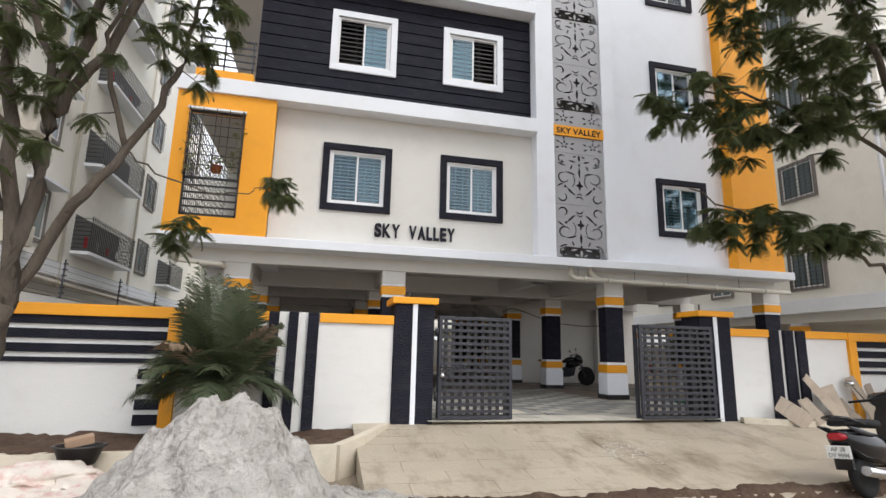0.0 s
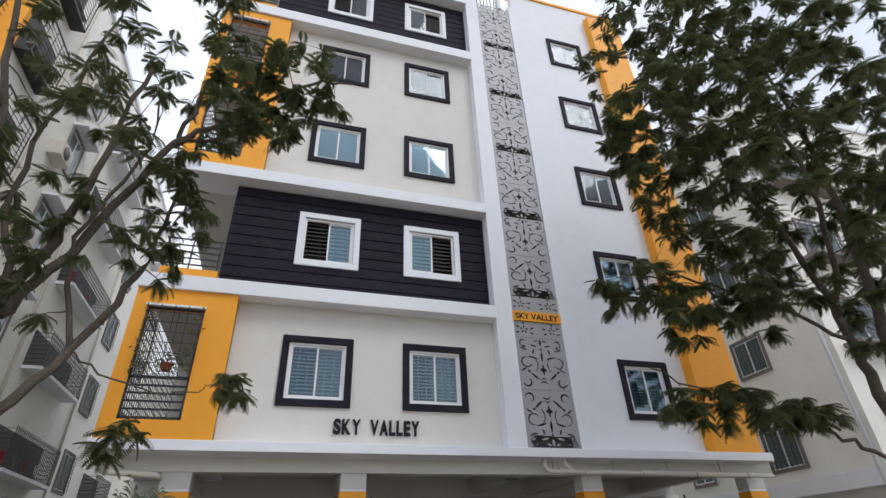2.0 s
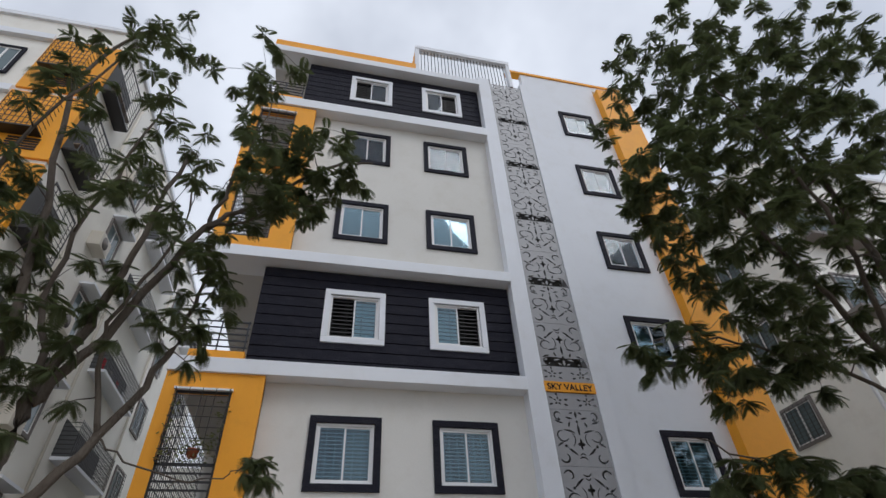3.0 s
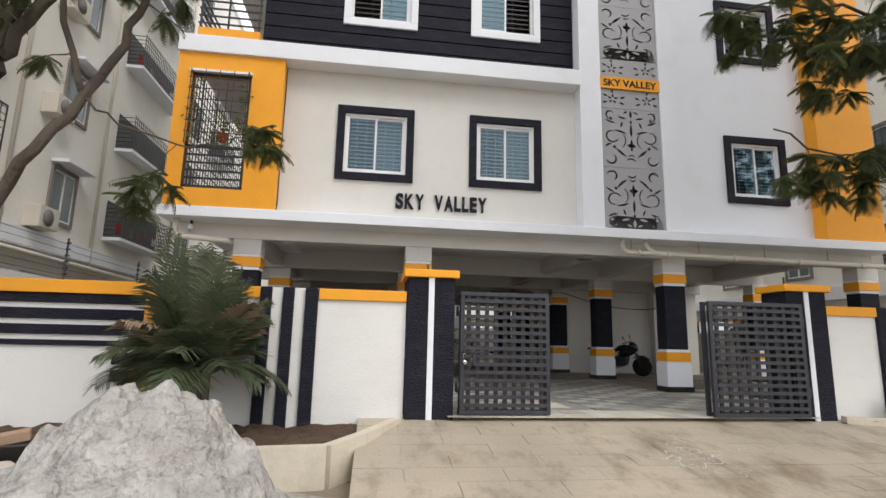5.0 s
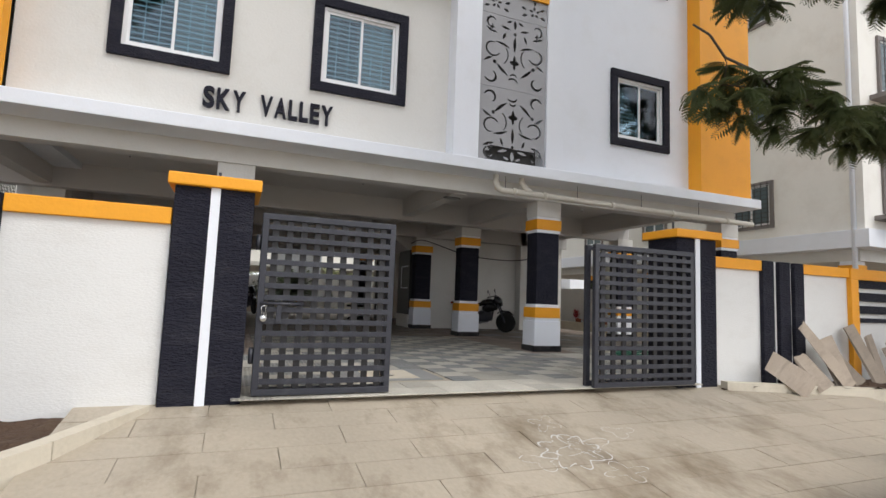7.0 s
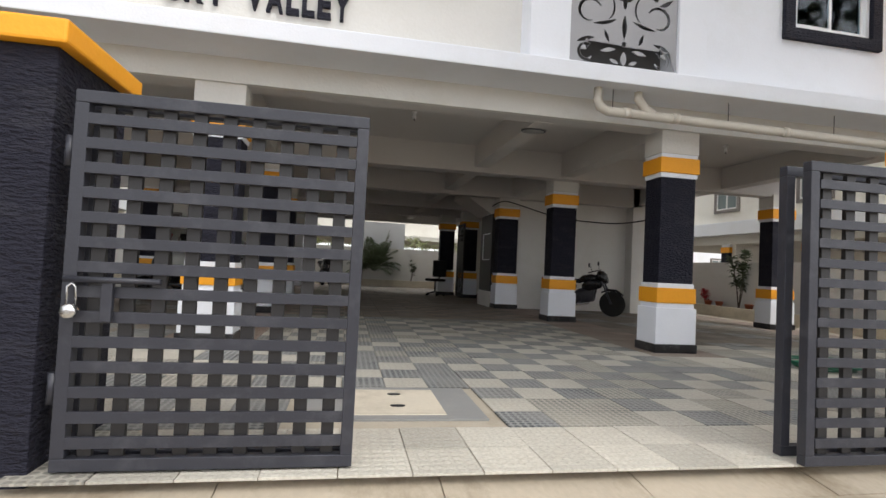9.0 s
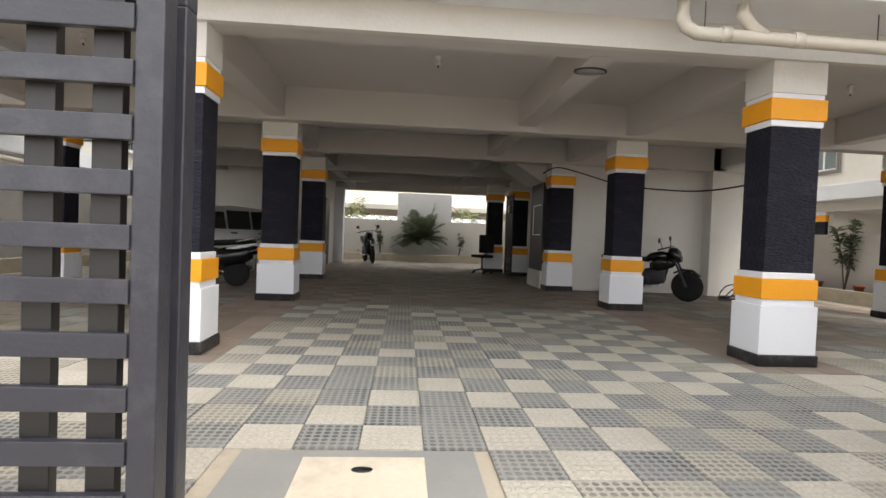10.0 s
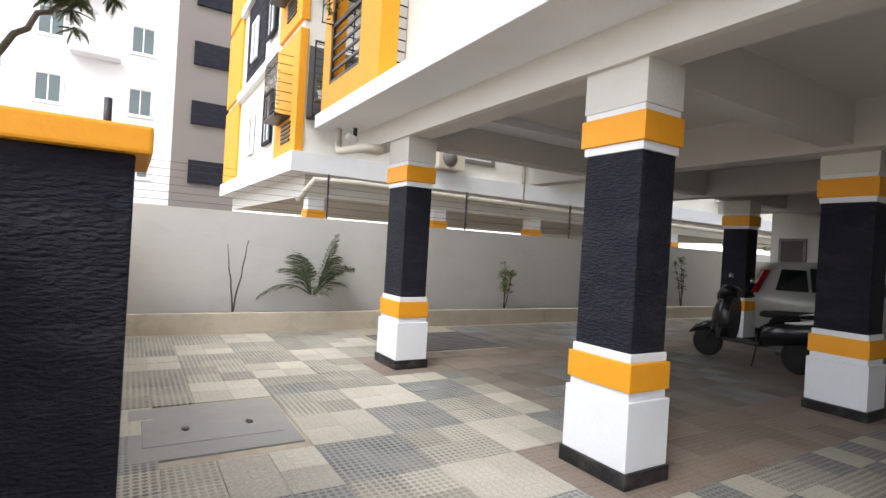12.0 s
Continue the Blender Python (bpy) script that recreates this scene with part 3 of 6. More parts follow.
def spike(cx, cz, w, h):
    """Four-pointed star with hollow sides."""
    pts = []
    for k in range(16):
        a = 2 * math.pi * k / 16
        f = 0.42 + 0.58 * abs(math.cos(2 * a)) ** 2.2
        pts.append((cx + w * f * math.cos(a), cz + h * f * math.sin(a)))
    return pts


def screen_holes():
    """Cut-outs of one square sheet, 1.22 each way, centred on x = 0: scrolls that open upwards."""
    hs = [spike(0, 0.76, 0.09, 0.13), circle_hole(0, 0.265, 0.028), leaf_hole(0, 0.32, 90, 0.25, 0.03), leaf_hole(0, 0.03, 90, 0.15, 0.032),
          crescent(0, 1.02, 0.075, 200, 340, 0.03), crescent(0, 1.14, 0.13, 215, 325, 0.035)]
    for sx in (1, -1):
        def add(p):
            hs.append([(sx * x, z) for x, z in p])
        add(crescent(0.42, 1.04, 0.115, 20, 250, 0.042))
        add(leaf_hole(0.12, 0.99, -32, 0.28, 0.026, -0.04))
        add(circle_hole(0.36, 0.8, 0.032))
        add(leaf_hole(0.40, 0.73, 12, 0.17, 0.022, 0.05))
        add(crescent(0.40, 0.57, 0.145, 150, -110, 0.036))
        add(crescent(0.31, 0.60, 0.235, 120, 215, 0.026))
        add(leaf_hole(0.1, 0.52, -28, 0.26, 0.022, 0.06))
        add(leaf_hole(0.17, 0.27, 62, 0.13, 0.022, 0.01))
        add(leaf_hole(0.34, 0.3, -10, 0.2, 0.024, -0.03))
        add(spike(0.42, 0.22, 0.045, 0.06))
        add(leaf_hole(0.1, 0.2, -8, 0.16, 0.022, -0.01))
        add(crescent(0.42, 0.13, 0.1, 70, -150, 0.038))
        add(leaf_hole(0.06, 0.05, 22, 0.1, 0.02))
    return hs


def flower_holes():
    """Cut-outs of the low strip beside the sign: a flower spray at each side."""
    hs = []
    for sx in (1, -1):
        for k in range(5):
            a = 72 * k + 20
            hs.append([(sx * (0.36 + x), 0.2 + z) for x, z in leaf_hole(0.03 * math.cos(radians(a)), 0.03 * math.sin(radians(a)), a, 0.075, 0.022)])
        for x, z, a in ((0.2, 0.22, 160), (0.22, 0.13, 200), (0.47, 0.25, 25), (0.48, 0.14, -20), (0.36, 0.32, 80)):
            hs.append([(sx * px, pz) for px, pz in leaf_hole(x, z, a, 0.1, 0.024)])
    return hs


def screen_panel(x0, x1, z0, z1, parent, holes, flip):
    cu = bpy.data.curves.new("panel", 'CURVE')
    cu.dimensions, cu.fill_mode, cu.extrude = '2D', 'BOTH', 0.006
    cx, h = (x0 + x1) / 2, z1 - z0
    loops = [[(x0 - cx, 0), (x1 - cx, 0), (x1 - cx, h), (x0 - cx, h)]]
    full = 0.4 if h < 0.6 else 1.22
    for p in holes:
        loops.append([(x, (full - z if flip else z) * h / full) for x, z in p])
    for lp in loops:
        sp = cu.splines.new('POLY')
        sp.points.add(len(lp) - 1)
        for q, (x, z) in zip(sp.points, lp):
            q.co = (x, z, 0, 1)
        sp.use_cyclic_u = True
    tmp = bpy.data.objects.new("tmp", cu)
    me = bpy.data.meshes.new_from_object(tmp)
    bpy.data.objects.remove(tmp)
    me.materials.clear()
    me.materials.append(PANELGREY)
    ob = new("panel", me)
    ob.matrix_basis = pose(cx, 9.9, z0, 90, 0, 0)
    ob.parent = parent
    return ob


scr = thing("cut_screen", "grey perforated screen with curling cut-out scrolls", "screen")
SHEET = screen_holes()
screen_panel(4.94, 6.16, 3.04, 4.255, scr, SHEET, False)
screen_panel(4.94, 6.16, 4.26, 5.475, scr, SHEET, True)
screen_panel(4.94, 6.16, 5.48, 5.876, scr, flower_holes(), False)
screen_panel(4.94, 6.16, 6.134, 6.53, scr, flower_holes(), False)
for i in range(10):
    screen_panel(4.94, 6.16, 6.535 + i * 1.182, 6.535 + (i + 1) * 1.182 - 0.005, scr, SHEET, i % 2 == 1)



def lettering(name, txt, size, x, y, z, mat, parent, width=None, depth=0.02, bold=0.0, shear=0.0):
    cu = bpy.data.curves.new(name, 'FONT')
    cu.body, cu.size, cu.extrude, cu.offset, cu.shear = txt, size, depth, bold, shear
    tmp = bpy.data.objects.new("tmp", cu)
    me = bpy.data.meshes.new_from_object(tmp)
    bpy.data.objects.remove(tmp)
    me.materials.clear()
    me.materials.append(mat)
    xs = [v.co.x for v in me.vertices]
    k = (width / (max(xs) - min(xs))) if width else 1
    for v in me.vertices:
        v.co.x = (v.co.x - min(xs)) * k
    ob = new(name, me)
    ob.matrix_basis = pose(x, y, z, 90, 0, 0)
    if parent is not None:
        ob.parent = parent
    return ob


sg = thing("name_letters", "dark grey raised letters reading SKY VALLEY on the cream wall", "sign")
xx = 0.99
for ch, w in (("S", .15), ("K", .18), ("Y", .17), (" ", .15), ("V", .17), ("A", .17), ("L", .13), ("L", .13), ("E", .14), ("Y", .17)):
    if ch != " ":
        lettering("letter", ch, 0.385, xx, WALL_Y - 0.03, 3.27, NAVY, sg, w * 0.93, 0.025, 0.012)
    xx += w + 0.018
sb = thing("sign_board", "orange sign board reading SKY VALLEY in dark letters", "sign")
part("board", boxes((4.92, 6.18, 9.855, 9.89, 5.88, 6.13), bev=0.004), ORANGE, sb)
lettering("lettering", "SKY VALLEY", 0.2, 4.99, 9.853, 5.935, NAVY, sb, 1.12, 0.003, 0.004)

# drain pipes under the front slab
dp = thing("drain_pipe", "off-white drain pipe run under the front slab", "pipe")
pm = bmesh.new()
add_tube(pm, [(5.33, 10.0, 2.9), (5.33, 10.0, 2.72), (5.36, 10.0, 2.65), (5.44, 10.0, 2.61), (11.15, 10.0, 2.56)], 0.05, 12)
part("main_pipe", pm, PVC, dp)
pm = bmesh.new()
add_tube(pm, [(5.8, 10.0, 2.9), (5.8, 10.0, 2.78), (5.88, 10.0, 2.68), (5.98, 10.0, 2.62)], 0.048, 12)
part("branch_pipe", pm, PVC, dp)
for x in (5.62, 6.2, 7.6, 9.0, 10.4):
    pm = bmesh.new()
    add_tube(pm, [(x, 10.0, 2.618 - 0.0104 * (x - 5.36)), (x + 0.08, 10.0, 2.617 - 0.0104 * (x - 5.36))], 0.058, 12)
    part("collar", pm, PVC, dp)
for x in (5.5, 6.9, 8.3, 9.7):
    part("bracket", boxes((x, x + 0.006, 9.997, 10.003, 2.6, 2.86)), GREYSTEEL, dp)
dp = thing("drain_pipe", "off-white drain pipe at the slab corner", "pipe")
pm = bmesh.new()
add_tube(pm, [(-2.75, 10.05, 2.9), (-2.75, 10.05, 2.62), (-2.7, 10.05, 2.56), (-2.6, 10.05, 2.54), (-1.9, 10.1, 2.5), (-1.88, 10.3, 2.5)], 0.05, 12)
part("main_pipe", pm, PVC, dp)


# columns of the car park
def column(x, y, top=2.62, dull=False, w=0.45, d=0.32):
    c = thing("column", "charcoal column with orange and white bands and a white base", "column", "car park columns")
    def ring(name, e, z0, z1, mat, bev=0.006):
        part(name, boxes((x - w / 2 - e, x + w / 2 + e, y - d / 2 - e, y + d / 2 + e, z0, z1), bev=bev), mat, c)
    ring("skirting", 0.05, 0.0, 0.1, BLACK, 0.01)
    ring("base", 0.035, 0.1, 0.52, WHITE)
    ring("neck", 0.015, 0.52, 0.575, WHITE)
    ring("lower_band", 0.03, 0.575, 0.75, ORANGE)
    ring("neck", 0.012, 0.75, 0.805, WHITE)
    ring("shaft", 0.0, 0.805, 2.05, NAVY)
    ring("neck", 0.012, 2.05, 2.105, WHITE)
    ring("upper_band", 0.03, 2.105, 2.285, ORANGE)
    ring("neck", 0.012, 2.285, 2.33, WHITE)
    ring("head", 0.02, 2.33, top, CREAM)
    return c


for x, y in ((-1.63, 10.57), (1.47, 10.57), (6.6, 10.57), (11.0, 10.57)):
    column(x, y, 2.612)
for x, y in ((-1.6, 13.85), (1.5, 13.85), (6.62, 13.85), (10.95, 13.6), (-1.55, 17.4), (1.35, 17.4), (6.4, 16.45), (5.95, 21.4), (6.4, 20.2)):
    column(x, y, 2.56)

# rooms and core at the back of the car park
solid("wall_core_front", boxes((6.7, 9.7, 16.5, 16.7, 0, 2.98)), CREAM, "cream stair core wall", "wall")
solid("wall_core_pilaster", boxes((9.45, 9.7, 16.2, 16.5, 0, 2.98)), CREAM, "cream wall pilaster", "wall")
solid("wall_core_front_2", boxes((9.7, 11.0, 16.35, 16.5, 0, 2.6)), CREAM, "cream wall beside the stair core", "wall")
solid("wall_core_side", boxes((6.9, 7.05, 18.4, 20.0, 0, 2.98)), CREAM, "cream stair core wall", "wall")
solid("wall_core_back", boxes((7.05, 9.7, 19.9, 20.1, 0, 2.98)), CREAM, "cream stair core wall", "wall")
solid("wall_room_front", boxes((-2.6, 0.75, 20.6, 20.8, 0, 2.98)), CREAM, "cream store room wall", "wall")
solid("wall_room_side", boxes((0.75, 0.95, 20.6, 23.9, 0, 2.98)), CREAM, "cream store room wall", "wall")
solid("wall_room_end", boxes((0.96, 1.25, 23.6, 24.0, 0, 2.5)), WHITE, "white end pier of the store room", "wall")
solid("wall_rear_right", boxes((6.7, 11.0, 22.8, 23.0, 0, 2.98)), CREAM, "cream rear wall", "wall")
for x0, x1, y0, y1, nm in ((-2.35, -1.9, 20.575, 20.6, 1),):
    d = thing("door_%d" % nm, "closed dark brown panel door in the store room wall", "door", "", "structure")
    part("leaf", boxes((x0, x1, y0, y1, 0.02, 2.0)), paint("dark_door_wood", (0.05, 0.03, 0.022), 0.5, 0.2, 3, 40, 0.1), d)
    part("door_frame", boxes((x0 - 0.06, x0, y0 - 0.01, y1, 0, 2.06), (x1, x1 + 0.06, y0 - 0.01, y1, 0, 2.06), (x0, x1, y0 - 0.01, y1, 2.0, 2.06)), TAUPE, d)
d = thing("door_2", "dark brown store room door facing the drive", "door", "", "structure")
part("leaf", boxes((0.95, 0.975, 21.6, 22.4, 0.02, 2.0)), bpy.data.materials["dark_door_wood"], d)

# boundary walls with planting kerbs
solid("wall_boundary_west", boxes((-4.8, -4.6, 7.4, 28.0, -0.4, 1.75)), TROWEL, "grey-white plastered boundary wall", "wall")
solid("kerb_west", boxes((-4.22, -4.1, 7.4, 25.4, -0.4, 0.27), bev=0.015), KERBPAINT, "stained cement planting kerb", "kerb")
solid("soil_west", boxes((-4.6, -4.22, 7.4, 25.4, -0.4, 0.22)), SOIL, "dry soil in the planting strip", "soil")
solid("wall_boundary_east", boxes((12.35, 12.55, 7.4, 28.0, -0.4, 1.35)), TROWEL, "grey-white plastered boundary wall", "wall")
solid("kerb_east", boxes((11.9, 12.02, 8.0, 25.4, -0.4, 0.25), bev=0.015), KERBPAINT, "stained cement planting kerb", "kerb")
solid("soil_east", boxes((12.02, 12.35, 8.0, 25.4, -0.4, 0.2)), SOIL, "dry soil in the planting strip", "soil")
solid("wall_boundary_back", boxes((-4.8, 12.55, 26.3, 26.5, -0.4, 1.55)), TROWEL, "grey-white plastered boundary wall", "wall")
solid("kerb_back", boxes((-4.1, 11.9, 25.6, 25.72, -0.4, 0.27), bev=0.015), KERBPAINT, "stained cement planting kerb", "kerb")
solid("soil_back", boxes((-4.1, 11.9, 25.72, 26.3, -0.4, 0.22)), SOIL, "dry soil in the planting strip", "soil")
solid("wall_back_panel", boxes((3.0, 5.1, 26.32, 26.48, 1.55, 2.6)), WHITE, "white panel on the rear boundary wall", "wall")

# street wall: panels, stripes, gate piers
PY = 7.2
TOP = 1.46


def street_wall(name, x0, x1, orange_top=True):
    w = solid(name, boxes((x0, x1, PY + 0.03, PY + 0.22, STREET - 0.2, TOP - 0.13)), TROWEL, "white rough-plastered street wall with an orange coping", "wall")
    part("coping", boxes((x0, x1, PY - 0.01, PY + 0.25, TOP - 0.13, TOP), bev=0.008), ORANGE, w)
    return w


def stripes(w, xs, z1=TOP):
    for a, b in xs:
        part("stripe", boxes((a, b, PY - 0.02, PY + 0.05, -0.3, z1), bev=0.006), NAVY, w, "charcoal upright stripe")


wA = street_wall("wall_street_1", 0.02, 1.07)
wB = solid("wall_street_2", boxes((-0.64, 0.02, PY + 0.03, PY + 0.22, STREET - 0.2, TOP)), TROWEL, "white street wall with charcoal upright stripes", "wall")
stripes(wB, ((-0.14, 0.01), (-0.4, -0.27), (-0.66, -0.53)))
wC = street_wall("wall_street_3", -1.75, -0.66)
wD = street_wall("wall_street_4", 6.8, 7.6)
wE = solid("wall_street_5", boxes((7.6, 8.36, PY + 0.03, PY + 0.22, STREET - 0.2, TOP)), TROWEL, "white street wall with charcoal upright stripes", "wall")
stripes(wE, ((7.6, 7.8), (7.9, 8.1), (8.18, 8.36)))
wF = street_wall("wall_street_6", 8.36, 9.3)


def framed_panel(name, x0, x1, step_left):
    """Panel with an orange frame, long charcoal stripes and a stepped edge."""
    w = solid(name, boxes((x0, x1, PY + 0.03, PY + 0.22, STREET - 0.2, TOP - 0.13)), TROWEL, "white street wall panel with charcoal stripes in an orange frame", "wall")
    part("coping", boxes((x0, x1, PY - 0.03, PY + 0.25, TOP - 0.15, TOP), bev=0.008), ORANGE, w)
    part("frame_post", boxes((x0, x0 + 0.16, PY - 0.03, PY + 0.06, -0.25, TOP - 0.15), bev=0.006), ORANGE, w)
    part("frame_post", boxes((x1 - 0.16, x1, PY - 0.03, PY + 0.06, -0.25, TOP - 0.15), bev=0.006), ORANGE, w)
    a, b = x0 + 0.16, x1 - 0.16
    for z0, z1 in ((1.2, 1.31), (1.02, 1.14), (0.85, 0.96), (0.73, 0.79)):
        part("stripe", boxes((a, b, PY - 0.0, PY + 0.05, z0, z1), bev=0.004), NAVY, w, "charcoal stripe")
    sx = (a, a + 0.3) if step_left else (b - 0.3, b)
    for i in range(4):
        z1 = 0.66 - i * 0.19
        part("stripe", boxes((sx[0], sx[1], PY - 0.0, PY + 0.05, z1 - 0.13, z1), bev=0.004), NAVY, w, "charcoal stripe")
    return w


framed_panel("wall_street_7", -5.55, -1.75, False)
framed_panel("wall_street_8", 9.3, 13.06, False)
framed_panel("wall_street_9", -9.6, -5.8, True)
solid("wall_street_10", boxes((13.06, 24, PY + 0.03, PY + 0.22, STREET - 0.2, TOP)), TAUPE, "taupe neighbouring street wall", "wall")
solid("wall_street_11", boxes((-24, -9.6, PY + 0.03, PY + 0.22, STREET - 0.2, TOP)), TROWEL, "white neighbouring street wall", "wall")


def gate_pier(name, x0, x1, y1):
    p = thing(name, "charcoal gate pier with a white line and an orange cap", "gate pier", "gate piers", "structure")
    m = (x0 + x1) / 2
    part("shaft", boxes((x0, x1, PY - 0.03, y1, -0.45, 1.64), bev=0.01), NAVY, p)
    part("line", boxes((m - 0.035, m + 0.035, PY - 0.042, PY - 0.02, -0.3, 1.64)), WHITE, p, "white line")
    part("cap", boxes((x0 - 0.05, x1 + 0.05, PY - 0.08, y1 + 0.05, 1.64, 1.735), bev=0.012), ORANGE, p)
    tm = bmesh.new()
    add_tube(tm, [(m, y1 - 0.1, 1.735), (m, y1 - 0.1, 1.88)], 0.014, 8)
    part("stub", tm, GREYSTEEL, p)
    return p


gate_pier("wall_gate_pier_1", 1.08, 1.665, PY + 0.6)
gate_pier("wall_gate_pier_2", 6.2, 6.8, PY + 0.42)


def gate_leaf(x0, x1, y, z0, z1, lock, hinge_left, skew=0.0, lattice=True):
    """Lattice leaf: flat rails in front of square uprights in a tube frame."""
    w = x1 - x0
    at = pose(x0, y, z0, 0, 0, skew)
    g = thing("gate_leaf", "dark grey steel lattice gate leaf standing open", "gate", "entrance gate leaves", at=at)
    h = z1 - z0
    fb = bmesh.new()
    t = 0.05
    for a, b, c, d in ((0, w, h - t, h), (0, w, 0, t), (0, t, t, h - t), (w - t, w, t, h - t)):
        add_box(fb, a, b, 0, 0.05, c, d, 0.004)
    part("gate_frame", fb, GREYSTEEL, g)
    n = 14 if lattice else 0
    for i in range(n):
        zc = t + (h - 2 * t) * (i + 0.62) / (n + 0.25)
        part("rail", boxes((t, w - t, -0.004, 0.014, zc - 0.022, zc + 0.022), bev=0.002), GREYSTEEL, g)
    m = 9 if lattice else 0
    for i in range(m):
        xc = t + (w - 2 * t) * (i + 0.5) / m
        # uprights coloured black to put in the shade behind the grey rails
        part("upright", boxes((xc - 0.026, xc + 0.026, 0.026, 0.05, t, h - t), bev=0.002), BLACKSTEEL, g)
    hx = -0.02 if hinge_left else w + 0.02
    for zz in (0.25, h - 0.3):
        hb = bmesh.new()
        add_tube(hb, [(hx, 0.03, zz), (hx, 0.03, zz + 0.12)], 0.018, 10)
        part("hinge", hb, GREYSTEEL, g)
    if lock:
        lb = bmesh.new()
        add_tube(lb, [(0.02, -0.03, h * 0.5), (0.36, -0.03, h * 0.5)], 0.012, 10)
        bolt = part("bolt", lb, GREYSTEEL, g)
        part("hasp", boxes((0.15, 0.19, -0.03, -0.006, h * 0.5 - 0.16, h * 0.5), bev=0.003), GREYSTEEL, g)
        lk = bmesh.new()
        add_lathe(lk, [(0.005, 0), (0.026, 0.002), (0.03, 0.02), (0.026, 0.036), (0.005, 0.038)], pose(0.05, -0.02, h * 0.5 - 0.12, 90, 0, 0), 14)
        part("padlock", lk, CHROME, g)
        lk = bmesh.new()
        add_tube(lk, [(0.035, -0.03, h * 0.5 - 0.1), (0.035, -0.03, h * 0.5 - 0.03), (0.05, -0.03, h * 0.5 - 0.015), (0.065, -0.03, h * 0.5 - 0.03), (0.065, -0.03, h * 0.5 - 0.1)], 0.005, 6)
        part("shackle", lk, CHROME, g)
    return g


gate_leaf(1.74, 2.87, 7.16, 0.01, 1.48, True, True)
gate_leaf(1.74, 2.87, 7.25, 0.01, 1.48, False, True, 0.0, False)
gate_leaf(4.98, 6.33, 7.06, 0.0, 1.46, False, False)
gate_leaf(4.98, 6.10, 7.2, 0.0, 1.46, False, False, 0.0, False)


# ---- trees ----
def frond_template(n=11, length=0.30, width=0.1):
    """A feathered leaf along +x that droops: a rib and paired slim leaflets."""
    vs, fs = [], []
    for i in range(n):
        u = (i + 1) / n
        x = length * u
        z = -0.22 * length * u * u
        w = width * math.sin(math.pi * (0.18 + 0.72 * u)) ** 0.8
        for s in (1, -1):
            k = len(vs)
            lx = 0.45 * w
            vs += [(x, 0, z), (x + lx * 0.1, s * w * 0.5 - s * 0.009, z - 0.008), (x + lx, s * w, z - 0.035), (x + lx * 1.05, s * w * 0.5 + s * 0.01, z - 0.012)]
            fs.append((k, k + 1, k + 2, k + 3))
    k = len(vs)
    vs += [(0, -0.003, 0), (0, 0.003, 0), (length, 0.001, -0.22 * length), (length, -0.001, -0.22 * length)]
    fs.append((k, k + 1, k + 2, k + 3))
    return np.array(vs), np.array(fs)


def leaf_mesh(name, places, template, material, parent):
    """Copies of the leaf template at many poses, as one mesh."""
    tv, tf = template
    vs = np.concatenate([tv @ np.array(m.to_3x3()).T + np.array(m.translation) for m in places])
    fs = np.concatenate([tf + i * len(tv) for i in range(len(places))])
    me = bpy.data.meshes.new(name)
    me.vertices.add(len(vs))
    me.vertices.foreach_set("co", vs.ravel())
    me.loops.add(fs.size)
    me.loops.foreach_set("vertex_index", fs.ravel().astype(np.int32))
    me.polygons.add(len(fs))
    me.polygons.foreach_set("loop_start", np.arange(0, fs.size, 4, dtype=np.int32))
    me.update(calc_edges=True)
    me.materials.append(material)
    ob = new(name, me)
    ob.parent = parent
    return ob


def bent(pts, rng, amp=0.05, sub=4):
    """Smooths a guide into more points with small kinks."""
    pts = [Vector(p) for p in pts]
    out = []
    for i in range(len(pts) - 1):
        p0, p1, p2, p3 = pts[max(i - 1, 0)], pts[i], pts[i + 1], pts[min(i + 2, len(pts) - 1)]
        for s in range(sub):
            u = s / sub
            q = 0.5 * (2 * p1 + (p2 - p0) * u + (2 * p0 - 5 * p1 + 4 * p2 - p3) * u * u + (3 * p1 - p0 - 3 * p2 + p3) * u ** 3)
            if out:
                q = q + Vector([rng.uniform(-amp, amp) for _ in range(3)])
            out.append(q)
    out.append(pts[-1])
    return out


